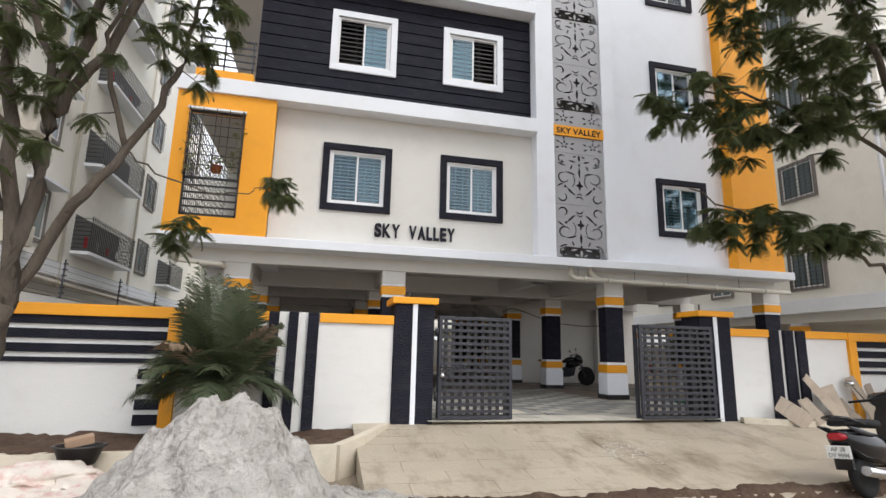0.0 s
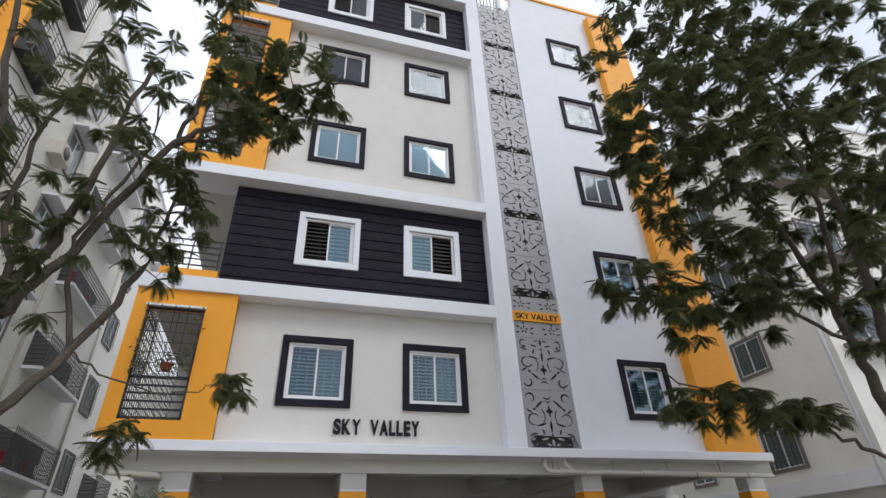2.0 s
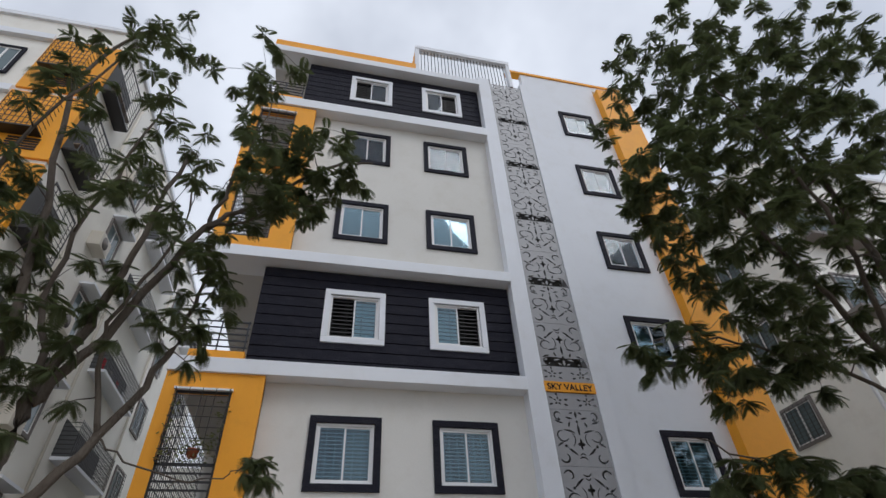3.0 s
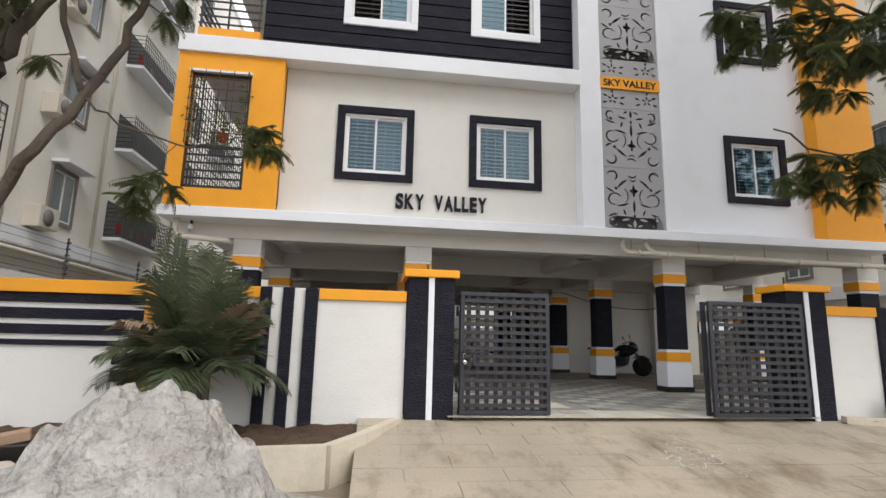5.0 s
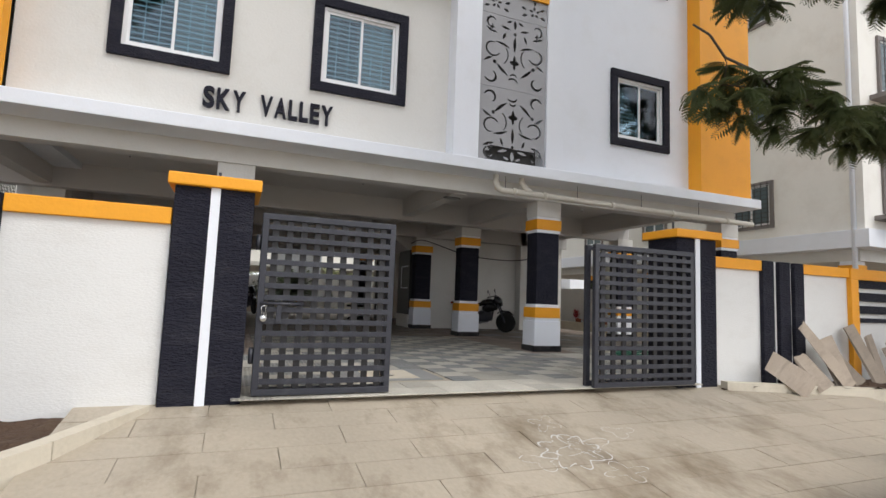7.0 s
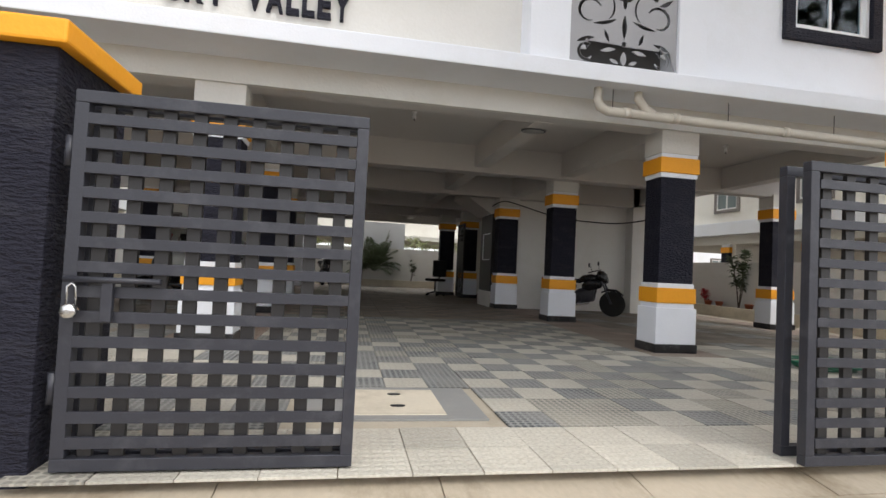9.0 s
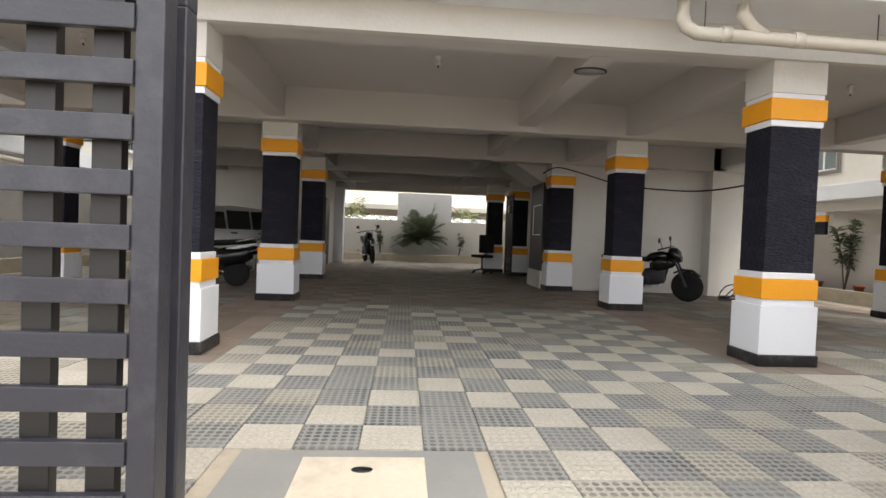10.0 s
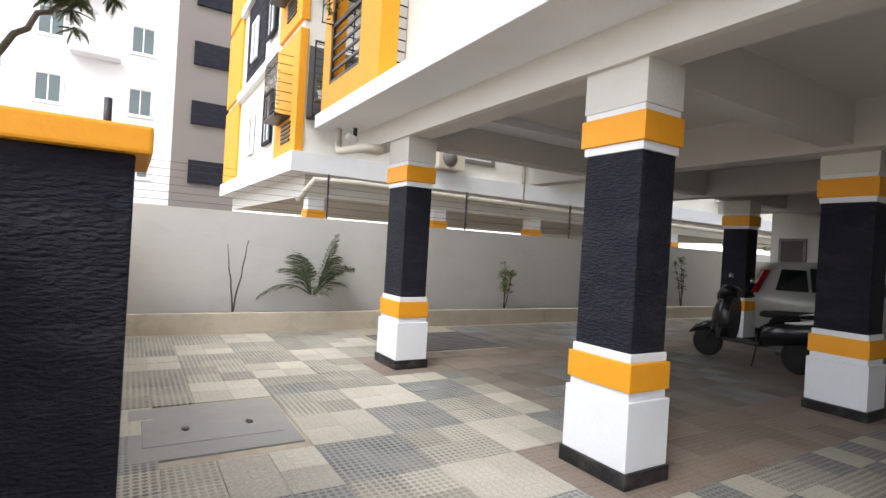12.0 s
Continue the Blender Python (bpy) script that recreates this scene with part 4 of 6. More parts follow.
def tree(label, trunk, r0, limbs, clouds, seed, per=11, leaf_len=(0.7, 1.2)):
    rng = random.Random(seed)
    t = thing("street_tree", label, "tree", "street trees", at=pose(*trunk[0]))
    base = Vector(trunk[0])
    nodes, nrad = [], []
    bm = bmesh.new()
    tp = bent(trunk, rng, 0.03, 5)
    add_tube(bm, [p - base for p in tp], [r0 * (1.25 if i == 0 else 1.0 - 0.25 * i / len(tp)) for i in range(len(tp))], 14)
    for v in bm.verts:
        v.co += Vector([rng.uniform(-0.012, 0.012) for _ in range(3)])
    for g, ra, rb in limbs:
        lp = bent(g, rng, 0.05, 5)
        ra *= 0.82
        rs = [ra + (rb - ra) * i / (len(lp) - 1) for i in range(len(lp))]
        add_tube(bm, [p - base for p in lp], rs, 9)
        nodes += lp[1:]
        nrad += rs[1:]
    trunk_ob = part("trunk", bm, BARK, t, "rough brown trunk and limbs")
    targets = []
    for c, r, n in clouds:
        for _ in range(n):
            while True:
                q = Vector([rng.uniform(-1, 1) for _ in range(3)])
                if q.length <= 1:
                    break
            targets.append(Vector(c) + Vector((q.x * r[0], q.y * r[1], q.z * r[2])))
    arr = np.array([tuple(p) for p in nodes])
    order = sorted(range(len(targets)), key=lambda i: float(np.min(np.linalg.norm(arr - np.array(targets[i]), axis=1))))
    pts = [tuple(p) for p in nodes]
    rad = list(nrad)
    tw = bmesh.new()
    places = []
    P = np.zeros((len(pts) + len(targets) * 4 + 10, 3))
    P[:len(pts)] = pts
    cnt = len(pts)
    for i in order:
        g = targets[i]
        d = np.linalg.norm(P[:cnt] - np.array(g), axis=1)
        k = int(np.argmin(d))
        a = Vector(P[k])
        dist = float(d[k])
        ra = max(0.006, min(rad[k] * 0.6, 0.008 + dist * 0.012))
        mid = [a.lerp(g, u) + Vector((rng.uniform(-0.1, 0.1), rng.uniform(-0.1, 0.1), rng.uniform(-0.02, 0.14))) * dist * 0.7 for u in (0.35, 0.7)]
        line = [a, *mid, g]
        add_tube(tw, [p - base for p in line], [ra, ra * 0.75, ra * 0.55, 0.004], 5)
        for j, p in enumerate(line[1:]):
            P[cnt] = p
            rad.append(ra * (0.75, 0.55, 0.4)[j])
            cnt += 1
        way = (g - mid[1])
        yaw0 = math.degrees(math.atan2(way.y, way.x))
        for f in range(per):
            at_p = g.lerp(mid[1], rng.uniform(0, 0.55))
            yaw = yaw0 + rng.uniform(-150, 150)
            pitch = rng.uniform(-5, 62)
            s = rng.uniform(*leaf_len)
            places.append(Matrix.Translation(at_p - base) @ pose(0, 0, 0, rng.uniform(-25, 25), pitch, yaw) @ Matrix.Diagonal((s, s, s, 1)))
    part("twig", tw, BARK, t)["kind"] = "stuff"
    leaf_mesh("crown", places, frond_template(), LEAF, t)["label"] = "feathery dusty green foliage"
    return t


tree("street tree with a brown leaning trunk and feathery green leaves",
     [(-3.38, 6.2, -0.3), (-3.42, 6.2, 0.5), (-3.33, 6.2, 1.35)], 0.17,
     [([(-3.33, 6.2, 1.2), (-3.24, 6.2, 2.72), (-3.17, 6.2, 3.79), (-2.88, 6.1, 4.75), (-2.7, 6.0, 5.6), (-2.5, 5.9, 7.6)], 0.12, 0.03),
      ([(-3.33, 6.2, 1.2), (-2.95, 6.25, 2.3), (-2.4, 6.3, 3.27), (-1.98, 6.3, 4.27), (-1.86, 6.3, 4.93), (-1.7, 6.2, 5.8)], 0.09, 0.018),
      ([(-3.17, 6.2, 3.6), (-2.75, 6.2, 4.44), (-1.94, 6.2, 6.45), (-1.49, 6.2, 7.0), (-0.2, 6.2, 8.26), (0.5, 6.2, 8.5)], 0.085, 0.015),
      ([(-1.94, 6.2, 6.45), (-1.75, 6.1, 7.6), (-1.5, 6.0, 9.6)], 0.05, 0.012),
      ([(-3.33, 6.2, 1.3), (-3.46, 6.1, 2.9), (-4.03, 6.2, 5.9), (-4.9, 6.2, 9.9), (-4.2, 6.2, 11.9)], 0.11, 0.02),
      ([(-3.5, 6.1, 3.2), (-3.9, 5.6, 4.2), (-4.3, 5.2, 6.5), (-3.6, 5.0, 9.0)], 0.06, 0.015),
      ([(-3.46, 6.1, 2.4), (-4.2, 6.5, 3.6), (-5.0, 6.9, 4.5), (-5.9, 7.1, 5.4)], 0.06, 0.015),
      ([(-3.17, 6.2, 3.79), (-3.5, 6.0, 5.2), (-3.3, 5.8, 7.0), (-3.0, 5.6, 9.0)], 0.06, 0.012),
      ([(-2.4, 6.3, 3.27), (-2.7, 6.1, 4.6), (-2.2, 6.0, 6.2), (-2.4, 5.9, 7.8)], 0.045, 0.01),
      ([(-1.94, 6.2, 6.45), (-1.0, 6.1, 6.9), (-0.2, 6.1, 7.2)], 0.035, 0.01),
      ([(-2.4, 6.3, 3.27), (-1.9, 6.3, 2.95), (-1.2, 6.3, 2.8), (-0.8, 6.3, 2.95)], 0.016, 0.006)],
     [((-2.9, 5.7, 7.6), (2.6, 1.7, 3.6), 120), ((-0.6, 6.0, 8.0), (1.1, 0.7, 0.9), 50), ((-2.0, 6.2, 5.0), (1.0, 0.7, 1.0), 26),
      ((-0.6, 6.3, 2.95), (0.25, 0.25, 0.2), 6), ((-1.65, 6.3, 2.3), (0.3, 0.3, 0.2), 6), ((-3.4, 6.0, 3.6), (0.9, 0.6, 1.0), 20), ((-1.1, 6.0, 6.9), (0.8, 0.5, 0.4), 14), ((-5.3, 7.0, 4.9), (0.9, 0.5, 0.8), 26), ((-4.3, 6.0, 5.6), (1.0, 0.8, 1.6), 26)], 11, 10, (0.6, 1.0))

tree("spreading street tree with a thick brown trunk and feathery leaves",
     [(10.25, 6.2, -0.3), (10.3, 6.2, 0.8), (10.45, 6.25, 1.6), (10.6, 6.3, 2.2)], 0.25,
     [([(10.5, 6.25, 1.9), (9.8, 6.0, 3.3), (9.4, 5.8, 4.6), (8.4, 5.5, 6.2), (7.0, 5.2, 8.0)], 0.15, 0.02),
      ([(10.6, 6.3, 2.1), (10.55, 6.0, 4.0), (10.4, 5.6, 6.0), (10.0, 5.2, 8.5), (9.4, 5.0, 11.0)], 0.17, 0.02),
      ([(10.6, 6.3, 2.1), (11.6, 6.2, 3.6), (12.4, 6.2, 5.2), (13.3, 6.0, 7.5), (13.6, 5.6, 9.5)], 0.15, 0.02),
      ([(10.5, 6.25, 2.0), (9.3, 6.3, 2.45), (8.4, 6.35, 2.75), (7.0, 6.3, 3.1), (5.4, 6.2, 3.5)], 0.05, 0.01),
      ([(9.6, 5.9, 4.1), (8.2, 5.9, 4.6), (6.6, 5.9, 5.0), (5.0, 5.9, 4.9)], 0.05, 0.01),
      ([(10.4, 5.6, 6.0), (11.2, 4.9, 7.5), (12.0, 4.3, 9.0)], 0.08, 0.015),
      ([(9.4, 5.8, 4.6), (8.6, 4.8, 6.2), (7.6, 4.2, 8.2), (6.8, 4.0, 9.6)], 0.07, 0.012),
      ([(10.3, 6.2, 1.75), (10.05, 6.0, 1.95), (9.8, 5.85, 2.0)], 0.1, 0.07)],
     [((9.4, 5.1, 9.3), (4.3, 2.7, 5.6), 680), ((12.4, 5.6, 5.6), (2.4, 1.6, 2.6), 150), ((6.5, 5.9, 4.7), (2.0, 0.9, 0.8), 60), ((7.2, 6.2, 3.05), (1.9, 0.5, 0.35), 44), ((6.6, 5.0, 7.6), (1.6, 1.4, 2.4), 90)], 23, 13, (0.65, 1.1))


def palm(name, at, h, n, seed, mat=PALM, trunk=True, leafs=22):
    rng = random.Random(seed)
    p = thing(name, "bushy green palm growing in the soil bed", "palm", at=pose(*at))
    if trunk:
        tb = bmesh.new()
        for k in range(5):
            a = 2 * math.pi * k / 5
            add_tube(tb, [(0.05 * math.cos(a), 0.05 * math.sin(a), 0), (0.09 * math.cos(a), 0.09 * math.sin(a), h * 0.2), (0.12 * math.cos(a), 0.12 * math.sin(a), h * 0.42)], [0.08, 0.07, 0.03], 8)
        part("trunk", tb, BARK, p)
    for i in range(n):
        yaw = rng.uniform(0, 2 * math.pi)
        up = rng.uniform(0.5, 1.08)
        ln = h * rng.uniform(0.65, 0.95)
        bm = bmesh.new()
        rib = []
        for s in range(9):
            u = s / 8
            r = 0.05 + ln * ((0.86 - 0.6 * up) if trunk else (1.05 - 0.72 * up)) * u
            z = h * (0.3 if trunk else 0.22) + ln * up * (u - 0.35 * u * u * (1.6 - up)) - ln * (1 - up) * 0.75 * u * u
            rib.append(Vector((r * math.cos(yaw), r * math.sin(yaw), max(z, 0.05))))
        add_tube(bm, rib, [0.012 - 0.009 * s / 8 for s in range(9)], 5)
        side = Vector((-math.sin(yaw), math.cos(yaw), 0))
        for k in range(leafs):
            u = 0.22 + 0.78 * k / (leafs - 1)
            f = u * 8
            j = min(7, int(f))
            b = rib[j].lerp(rib[j + 1], f - j)
            d = (rib[j + 1] - rib[j]).normalized()
            ll = h * 0.25 * math.sin(math.pi * (0.15 + 0.75 * u)) * rng.uniform(0.85, 1.15)
            for sg in (1, -1):
                tip = b + (d * 0.65 + side * sg * 0.8).normalized() * ll + Vector((0, 0, -0.25 * ll + rng.uniform(-0.04, 0.02)))
                w = d * 0.0085 * (h / 1.6 + 0.3)
                m = b.lerp(tip, 0.5) + Vector((0, 0, 0.03 * h / 1.6))
                q = [bm.verts.new(c) for c in (b - w * 0.5, b + w * 0.5, m + w, m - w)]
                bm.faces.new(q)
                e = bm.verts.new(tip)
                bm.faces.new((q[3], q[2], e))
        part("frond", bm, DRYPALM if trunk and i % 11 == 4 else mat, p)
    return p


palm("palm", (-1.12, 6.62, -0.14), 1.8, 62, 5, leafs=40)

# ---- street side ----
def kerb_run(name, pts, w=0.11, label="cream painted cement kerb"):
    bm = bmesh.new()
    for (x0, y0, t0), (x1, y1, t1) in zip(pts, pts[1:]):
        d = Vector((x1 - x0, y1 - y0, 0)).normalized()
        s = Vector((-d.y, d.x, 0)) * w / 2
        c = [Vector((x0, y0, 0)) - s, Vector((x1, y1, 0)) - s, Vector((x1, y1, 0)) + s, Vector((x0, y0, 0)) + s]
        tz = [t0, t1, t1, t0]
        lo = [bm.verts.new((p.x, p.y, STREET - 0.08)) for p in c]
        hi = [bm.verts.new((p.x, p.y, z)) for p, z in zip(c, tz)]
        bm.faces.new(hi)
        bm.faces.new(lo[::-1])
        for k in range(4):
            bm.faces.new((lo[k], lo[(k + 1) % 4], hi[(k + 1) % 4], hi[k]))
    return solid(name, bm, KERBPAINT, label, "kerb")


kerb_run("kerb_left", [(1.0, 7.12, -0.02), (0.62, 6.4, -0.06), (0.3, 5.98, -0.1), (-1.0, 5.9, -0.12), (-8.0, 5.9, -0.14)])
kerb_run("kerb_right", [(6.82, 7.1, 0.02), (8.9, 6.62, -0.04), (8.98, 6.7, -0.04), (9.3, 6.95, -0.05)])


def soil_patch(name, outline, z, seed):
    """Rough soil filling an outline, with crumbs."""
    rng = random.Random(seed)
    xs = [p[0] for p in outline]
    ys = [p[1] for p in outline]
    bm = bmesh.new()
    st = 0.09

    def inside(x, y):
        c = False
        for (x0, y0), (x1, y1) in zip(outline, outline[1:] + outline[:1]):
            if (y0 > y) != (y1 > y) and x < (x1 - x0) * (y - y0) / (y1 - y0) + x0:
                c = not c
        return c
    cache = {}

    def vert(i, j):
        if (i, j) not in cache:
            x, y = min(xs) + i * st, min(ys) + j * st
            cache[(i, j)] = bm.verts.new((x, y, z + 0.05 * noise.noise(Vector((x * 3, y * 3, 1))) + 0.02 * rng.uniform(-1, 1)))
        return cache[(i, j)]
    for i in range(int((max(xs) - min(xs)) / st)):
        for j in range(int((max(ys) - min(ys)) / st)):
            if inside(min(xs) + (i + 0.5) * st, min(ys) + (j + 0.5) * st):
                bm.faces.new((vert(i, j), vert(i + 1, j), vert(i + 1, j + 1), vert(i, j + 1)))
    s = solid(name, bm, SOIL, "rough brown soil bed along the street wall", "soil")
    return s


soil_patch("soil_left", [(-8, 5.85), (-1, 5.85), (0.25, 5.95), (1.05, 7.25), (-8, 7.25)], -0.13, 3)
soil_patch("soil_right", [(6.75, 7.08), (8.85, 6.6), (13.1, 6.5), (13.1, 7.25), (6.75, 7.25)], -0.04, 4)
solid("kerb_right_street", boxes((11.2, 14.0, 6.4, 6.52, STREET - 0.1, -0.05), bev=0.01), KERBPAINT, "cream painted cement kerb", "kerb")

# brick ring round the tree
ring = thing("tree_planter", "low round planter of dusty bricks round the tree", "planter", at=pose(10.25, 6.15, STREET))
bk = None
for lay in range(4):
    for k in range(26):
        a = 2 * math.pi * (k + 0.5 * (lay % 2)) / 26
        if bk is None:
            bk = bpy.data.meshes.new("brick")
            b2 = boxes((-0.1, 0.1, -0.05, 0.05, 0, 0.075), bev=0.006)
            b2.to_mesh(bk)
            b2.free()
            bk.materials.append(BRICK)
        ob = new("brick", bk)
        ob.matrix_basis = pose(0.9 * math.cos(a), 0.9 * math.sin(a), lay * 0.083, 0, 0, math.degrees(a) + 90)
        ob.parent = ring
sm = bmesh.new()
add_lathe(sm, [(0.86, 0.0), (0.85, 0.24), (0.5, 0.27), (0.05, 0.28)], Matrix(), 24)
part("soil", sm, SOIL, ring)


def sand_heap():
    """Uneven heap of pale sand with a steep crown and a spreading skirt."""
    bm = bmesh.new()
    n, m = 110, 60
    cx, cy = -0.66, 4.28
    rings = []
    for j in range(m + 1):
        u = j / m
        row = []
        for i in range(n):
            a = 2 * math.pi * i / n
            big = 1 + 0.13 * noise.noise(Vector((2.0 * math.cos(a), 2.0 * math.sin(a), 2.0)))
            r = u * 2.35 * big
            x, y = cx + r * math.cos(a) * 1.02, cy + r * math.sin(a) * 0.78
            d = r / big
            core = 0.66 * max(0.0, 1 - (d / 0.95) ** 1.5)
            skirt = 0.42 * max(0.0, 1 - d / 2.35) ** 1.1
            h = core + skirt
            q = Vector((x, y, 0))
            ridge = abs(noise.noise(Vector((x * 2.6, y * 2.6, 5))))
            h += (0.26 * (0.3 - ridge) + 0.13 * noise.noise(q * 5) + 0.055 * noise.noise(q * 12) + 0.018 * noise.noise(q * 34)) * min(1, h * 3.0)
            row.append(bm.verts.new((x, y, STREET - 0.03 + max(0, h))))
            if j == 0:
                break
        rings.append(row)
    for j in range(m):
        a, b = rings[j], rings[j + 1]
        for i in range(n):
            if j == 0:
                bm.faces.new((a[0], b[i], b[(i + 1) % n])).smooth = True
            else:
                bm.faces.new((a[i], b[i], b[(i + 1) % n], a[(i + 1) % n])).smooth = True
    ob = mesh_ob("sand_heap", bm, SAND)
    tagged(ob, "uneven heap of pale grey construction sand on the street", "sand heap")


sand_heap()


def sack(x, y, z, yaw, seed, s=1.0):
    rng = random.Random(seed)
    bm = bmesh.new()
    bmesh.ops.create_icosphere(bm, subdivisions=4, radius=1)
    for v in bm.verts:
        q = v.co.copy()
        v.co = Vector((math.copysign(abs(q.x) ** 0.6, q.x) * 0.42, math.copysign(abs(q.y) ** 0.7, q.y) * 0.25, q.z * 0.13)) * s
        v.co += v.co.normalized() * 0.07 * noise.noise(q * 2.2 + Vector((seed, 0, 0))) + Vector((0, 0, 0.035 * noise.noise(q * 5 + Vector((0, seed, 0)))))
    for f in bm.faces:
        f.smooth = True
    ob = mesh_ob("cement_sack", bm, SACK)
    ob.matrix_basis = pose(x, y, z, rng.uniform(-6, 6), rng.uniform(-6, 6), yaw)
    tagged(ob, "crumpled empty white woven sack with faded red print", "sack", "sacks beside the heap")
    return ob


sack(-2.35, 5.05, STREET + 0.1, 20, 1)
sack(-1.95, 5.4, STREET + 0.12, 60, 2, 0.9)
sack(-2.6, 5.45, STREET + 0.1, -15, 3)
sack(-2.0, 4.9, STREET + 0.1, 15, 4, 0.8)
sack(-2.3, 5.35, STREET + 0.24, 35, 5, 0.9)
tub = thing("mortar_tub", "dark plastic mortar tub with a flared rim", "tub", at=pose(-2.2, 5.72, -0.2, 0, 0, 12))
tb = bmesh.new()
add_lathe(tb, [(0.12, 0.0), (0.17, 0.16), (0.19, 0.165), (0.19, 0.18), (0.165, 0.18), (0.12, 0.02), (0.01, 0.02)], Matrix.Diagonal((1.25, 0.9, 1, 1)), 20)
part("shell", tb, BLACKSTEEL, tub)
lb = solid("brick", boxes((-0.12, 0.12, -0.06, 0.06, 0, 0.08), bev=0.008), BRICK, "dusty red brick lying on the tub", "brick", "thing")
lb.matrix_basis = pose(-2.2, 5.72, -0.02, 6, -10, 25)
del lb["kind"]


def plank(x, y, z, w, l, lean, roll, yaw, seed):
    rng = random.Random(seed)
    bm = boxes((-w / 2, w / 2, -0.012, 0.012, 0, l))
    for v in bm.verts:
        v.co.x += rng.uniform(-0.03, 0.03)
        v.co.z += rng.uniform(-0.05, 0.05) if v.co.z > 0.1 else 0
    bmesh.ops.subdivide_edges(bm, edges=bm.edges[:], cuts=2)
    ob = mesh_ob("plank", bm, WOOD)
    ob.matrix_basis = pose(x, y, z, 0, 0, yaw) @ pose(0, 0, 0, -lean, roll, 0)
    tagged(ob, "weathered broken board leaning on the street wall", "plank", "boards against the wall")


plank(7.75, 6.72, -0.04, 0.27, 0.50, 40, -42, 0, 1)
plank(8.05, 6.75, -0.04, 0.20, 0.44, 33, -20, 0, 2)
plank(8.55, 6.78, -0.04, 0.18, 0.88, 20, -30, 0, 3)
plank(8.6, 6.85, -0.04, 0.31, 0.60, 22, -8, 0, 4)
plank(8.95, 6.9, -0.04, 0.18, 0.40, 25, -30, 0, 5)
plank(9.35, 6.9, -0.04, 0.18, 0.76, 17, -16, 0, 6)
plank(9.55, 6.95, -0.04, 0.15, 0.64, 14, -4, 0, 7)
plank(9.95, 6.95, -0.04, 0.18, 0.48, 18, -10, 0, 8)
plank(10.1, 6.9, -0.04, 0.09, 0.60, 18, -20, 0, 9)

# chalk drawing on the apron
ck = thing("chalk_drawing", "faded white chalk floor drawing on the concrete apron", "chalk drawing")
rngc = random.Random(6)


def chalk_loop(cx, cy, rx, ry, rot, petals, amp):
    bm = bmesh.new()
    n = 72
    inner, outer = [], []
    for i in range(n):
        a = 2 * math.pi * i / n
        r = 1 + amp * math.cos(petals * a)
        for lst, k in ((inner, r - 0.03), (outer, r + 0.03)):
            x, y = rx * k * math.cos(a), ry * k * math.sin(a)
            X = cx + x * math.cos(rot) - y * math.sin(rot)
            Y = cy + x * math.sin(rot) + y * math.cos(rot)
            lst.append(bm.verts.new((X, Y, ramp_z(Y) + 0.004)))
    for i in range(n):
        if rngc.random() < 0.85:
            bm.faces.new((inner[i], outer[i], outer[(i + 1) % n], inner[(i + 1) % n]))
    part("stroke", bm, CHALK, ck)


for q in ((4.05, 6.0, 0.2, 0.16, 0.3, 4, 0.45), (4.05, 6.0, 0.1, 0.09, 0.0, 6, 0.3), (3.6, 5.85, 0.12, 0.1, 0.5, 3, 0.5), (4.55, 6.2, 0.12, 0.09, 0.2, 3, 0.4), (4.0, 6.45, 0.13, 0.09, 0.9, 4, 0.5), (4.1, 5.6, 0.13, 0.1, 0.1, 4, 0.5), (3.9, 5.95, 0.26, 0.2, 0.8, 8, 0.2)):
    chalk_loop(*q)


# ---- neighbouring buildings ----
def far_window(parent, x, y, z, w, h, face, trim=NAVY, grille=False):
    """Window on a wall that faces +x, -x or -y."""
    def bx(a0, a1, d0, d1, z0, z1):
        if face == "+x":
            return (x + d0, x + d1, y + a0, y + a1, z + z0, z + z1)
        if face == "-x":
            return (x - d1, x - d0, y + a0, y + a1, z + z0, z + z1)
        return (x + a0, x + a1, y - d1, y - d0, z + z0, z + z1)
    t = 0.1
    wn_ = part("window", boxes(bx(-w / 2 - t, w / 2 + t, 0, 0.06, -t, 0), bx(-w / 2 - t, w / 2 + t, 0, 0.06, h, h + t), bx(-w / 2 - t, -w / 2, 0, 0.06, 0, h), bx(w / 2, w / 2 + t, 0, 0.06, 0, h)), trim, parent)
    part("sash", boxes(bx(-w / 2, w / 2, 0.005, 0.03, 0, 0.05), bx(-w / 2, w / 2, 0.005, 0.03, h - 0.05, h), bx(-0.03, 0.03, 0.005, 0.03, 0.05, h - 0.05), bx(-w / 2, -w / 2 + 0.05, 0.005, 0.03, 0.05, h - 0.05), bx(w / 2 - 0.05, w / 2, 0.005, 0.03, 0.05, h - 0.05)), UPVC, wn_)
    part("pane", boxes(bx(-w / 2, w / 2, 0.003, 0.012, 0, h)), PANEGREY, wn_)
    if grille:
        bs = []
        for i in range(9):
            zz = h * (i + 0.5) / 9
            bs.append(bx(-w / 2 - 0.05, w / 2 + 0.05, 0.13, 0.145, zz, zz + 0.015))
        for i in range(7):
            aa = -w / 2 + w * i / 6
            bs.append(bx(aa, aa + 0.015, 0.13, 0.145, -0.05, h + 0.05))
        part("grille", boxes(*bs), BLACKSTEEL, wn_)
    return wn_


PANEGREY = paint("dusky_pane", (0.12, 0.16, 0.17), 0.12, 0.2, 1.5, 30, 0.0)


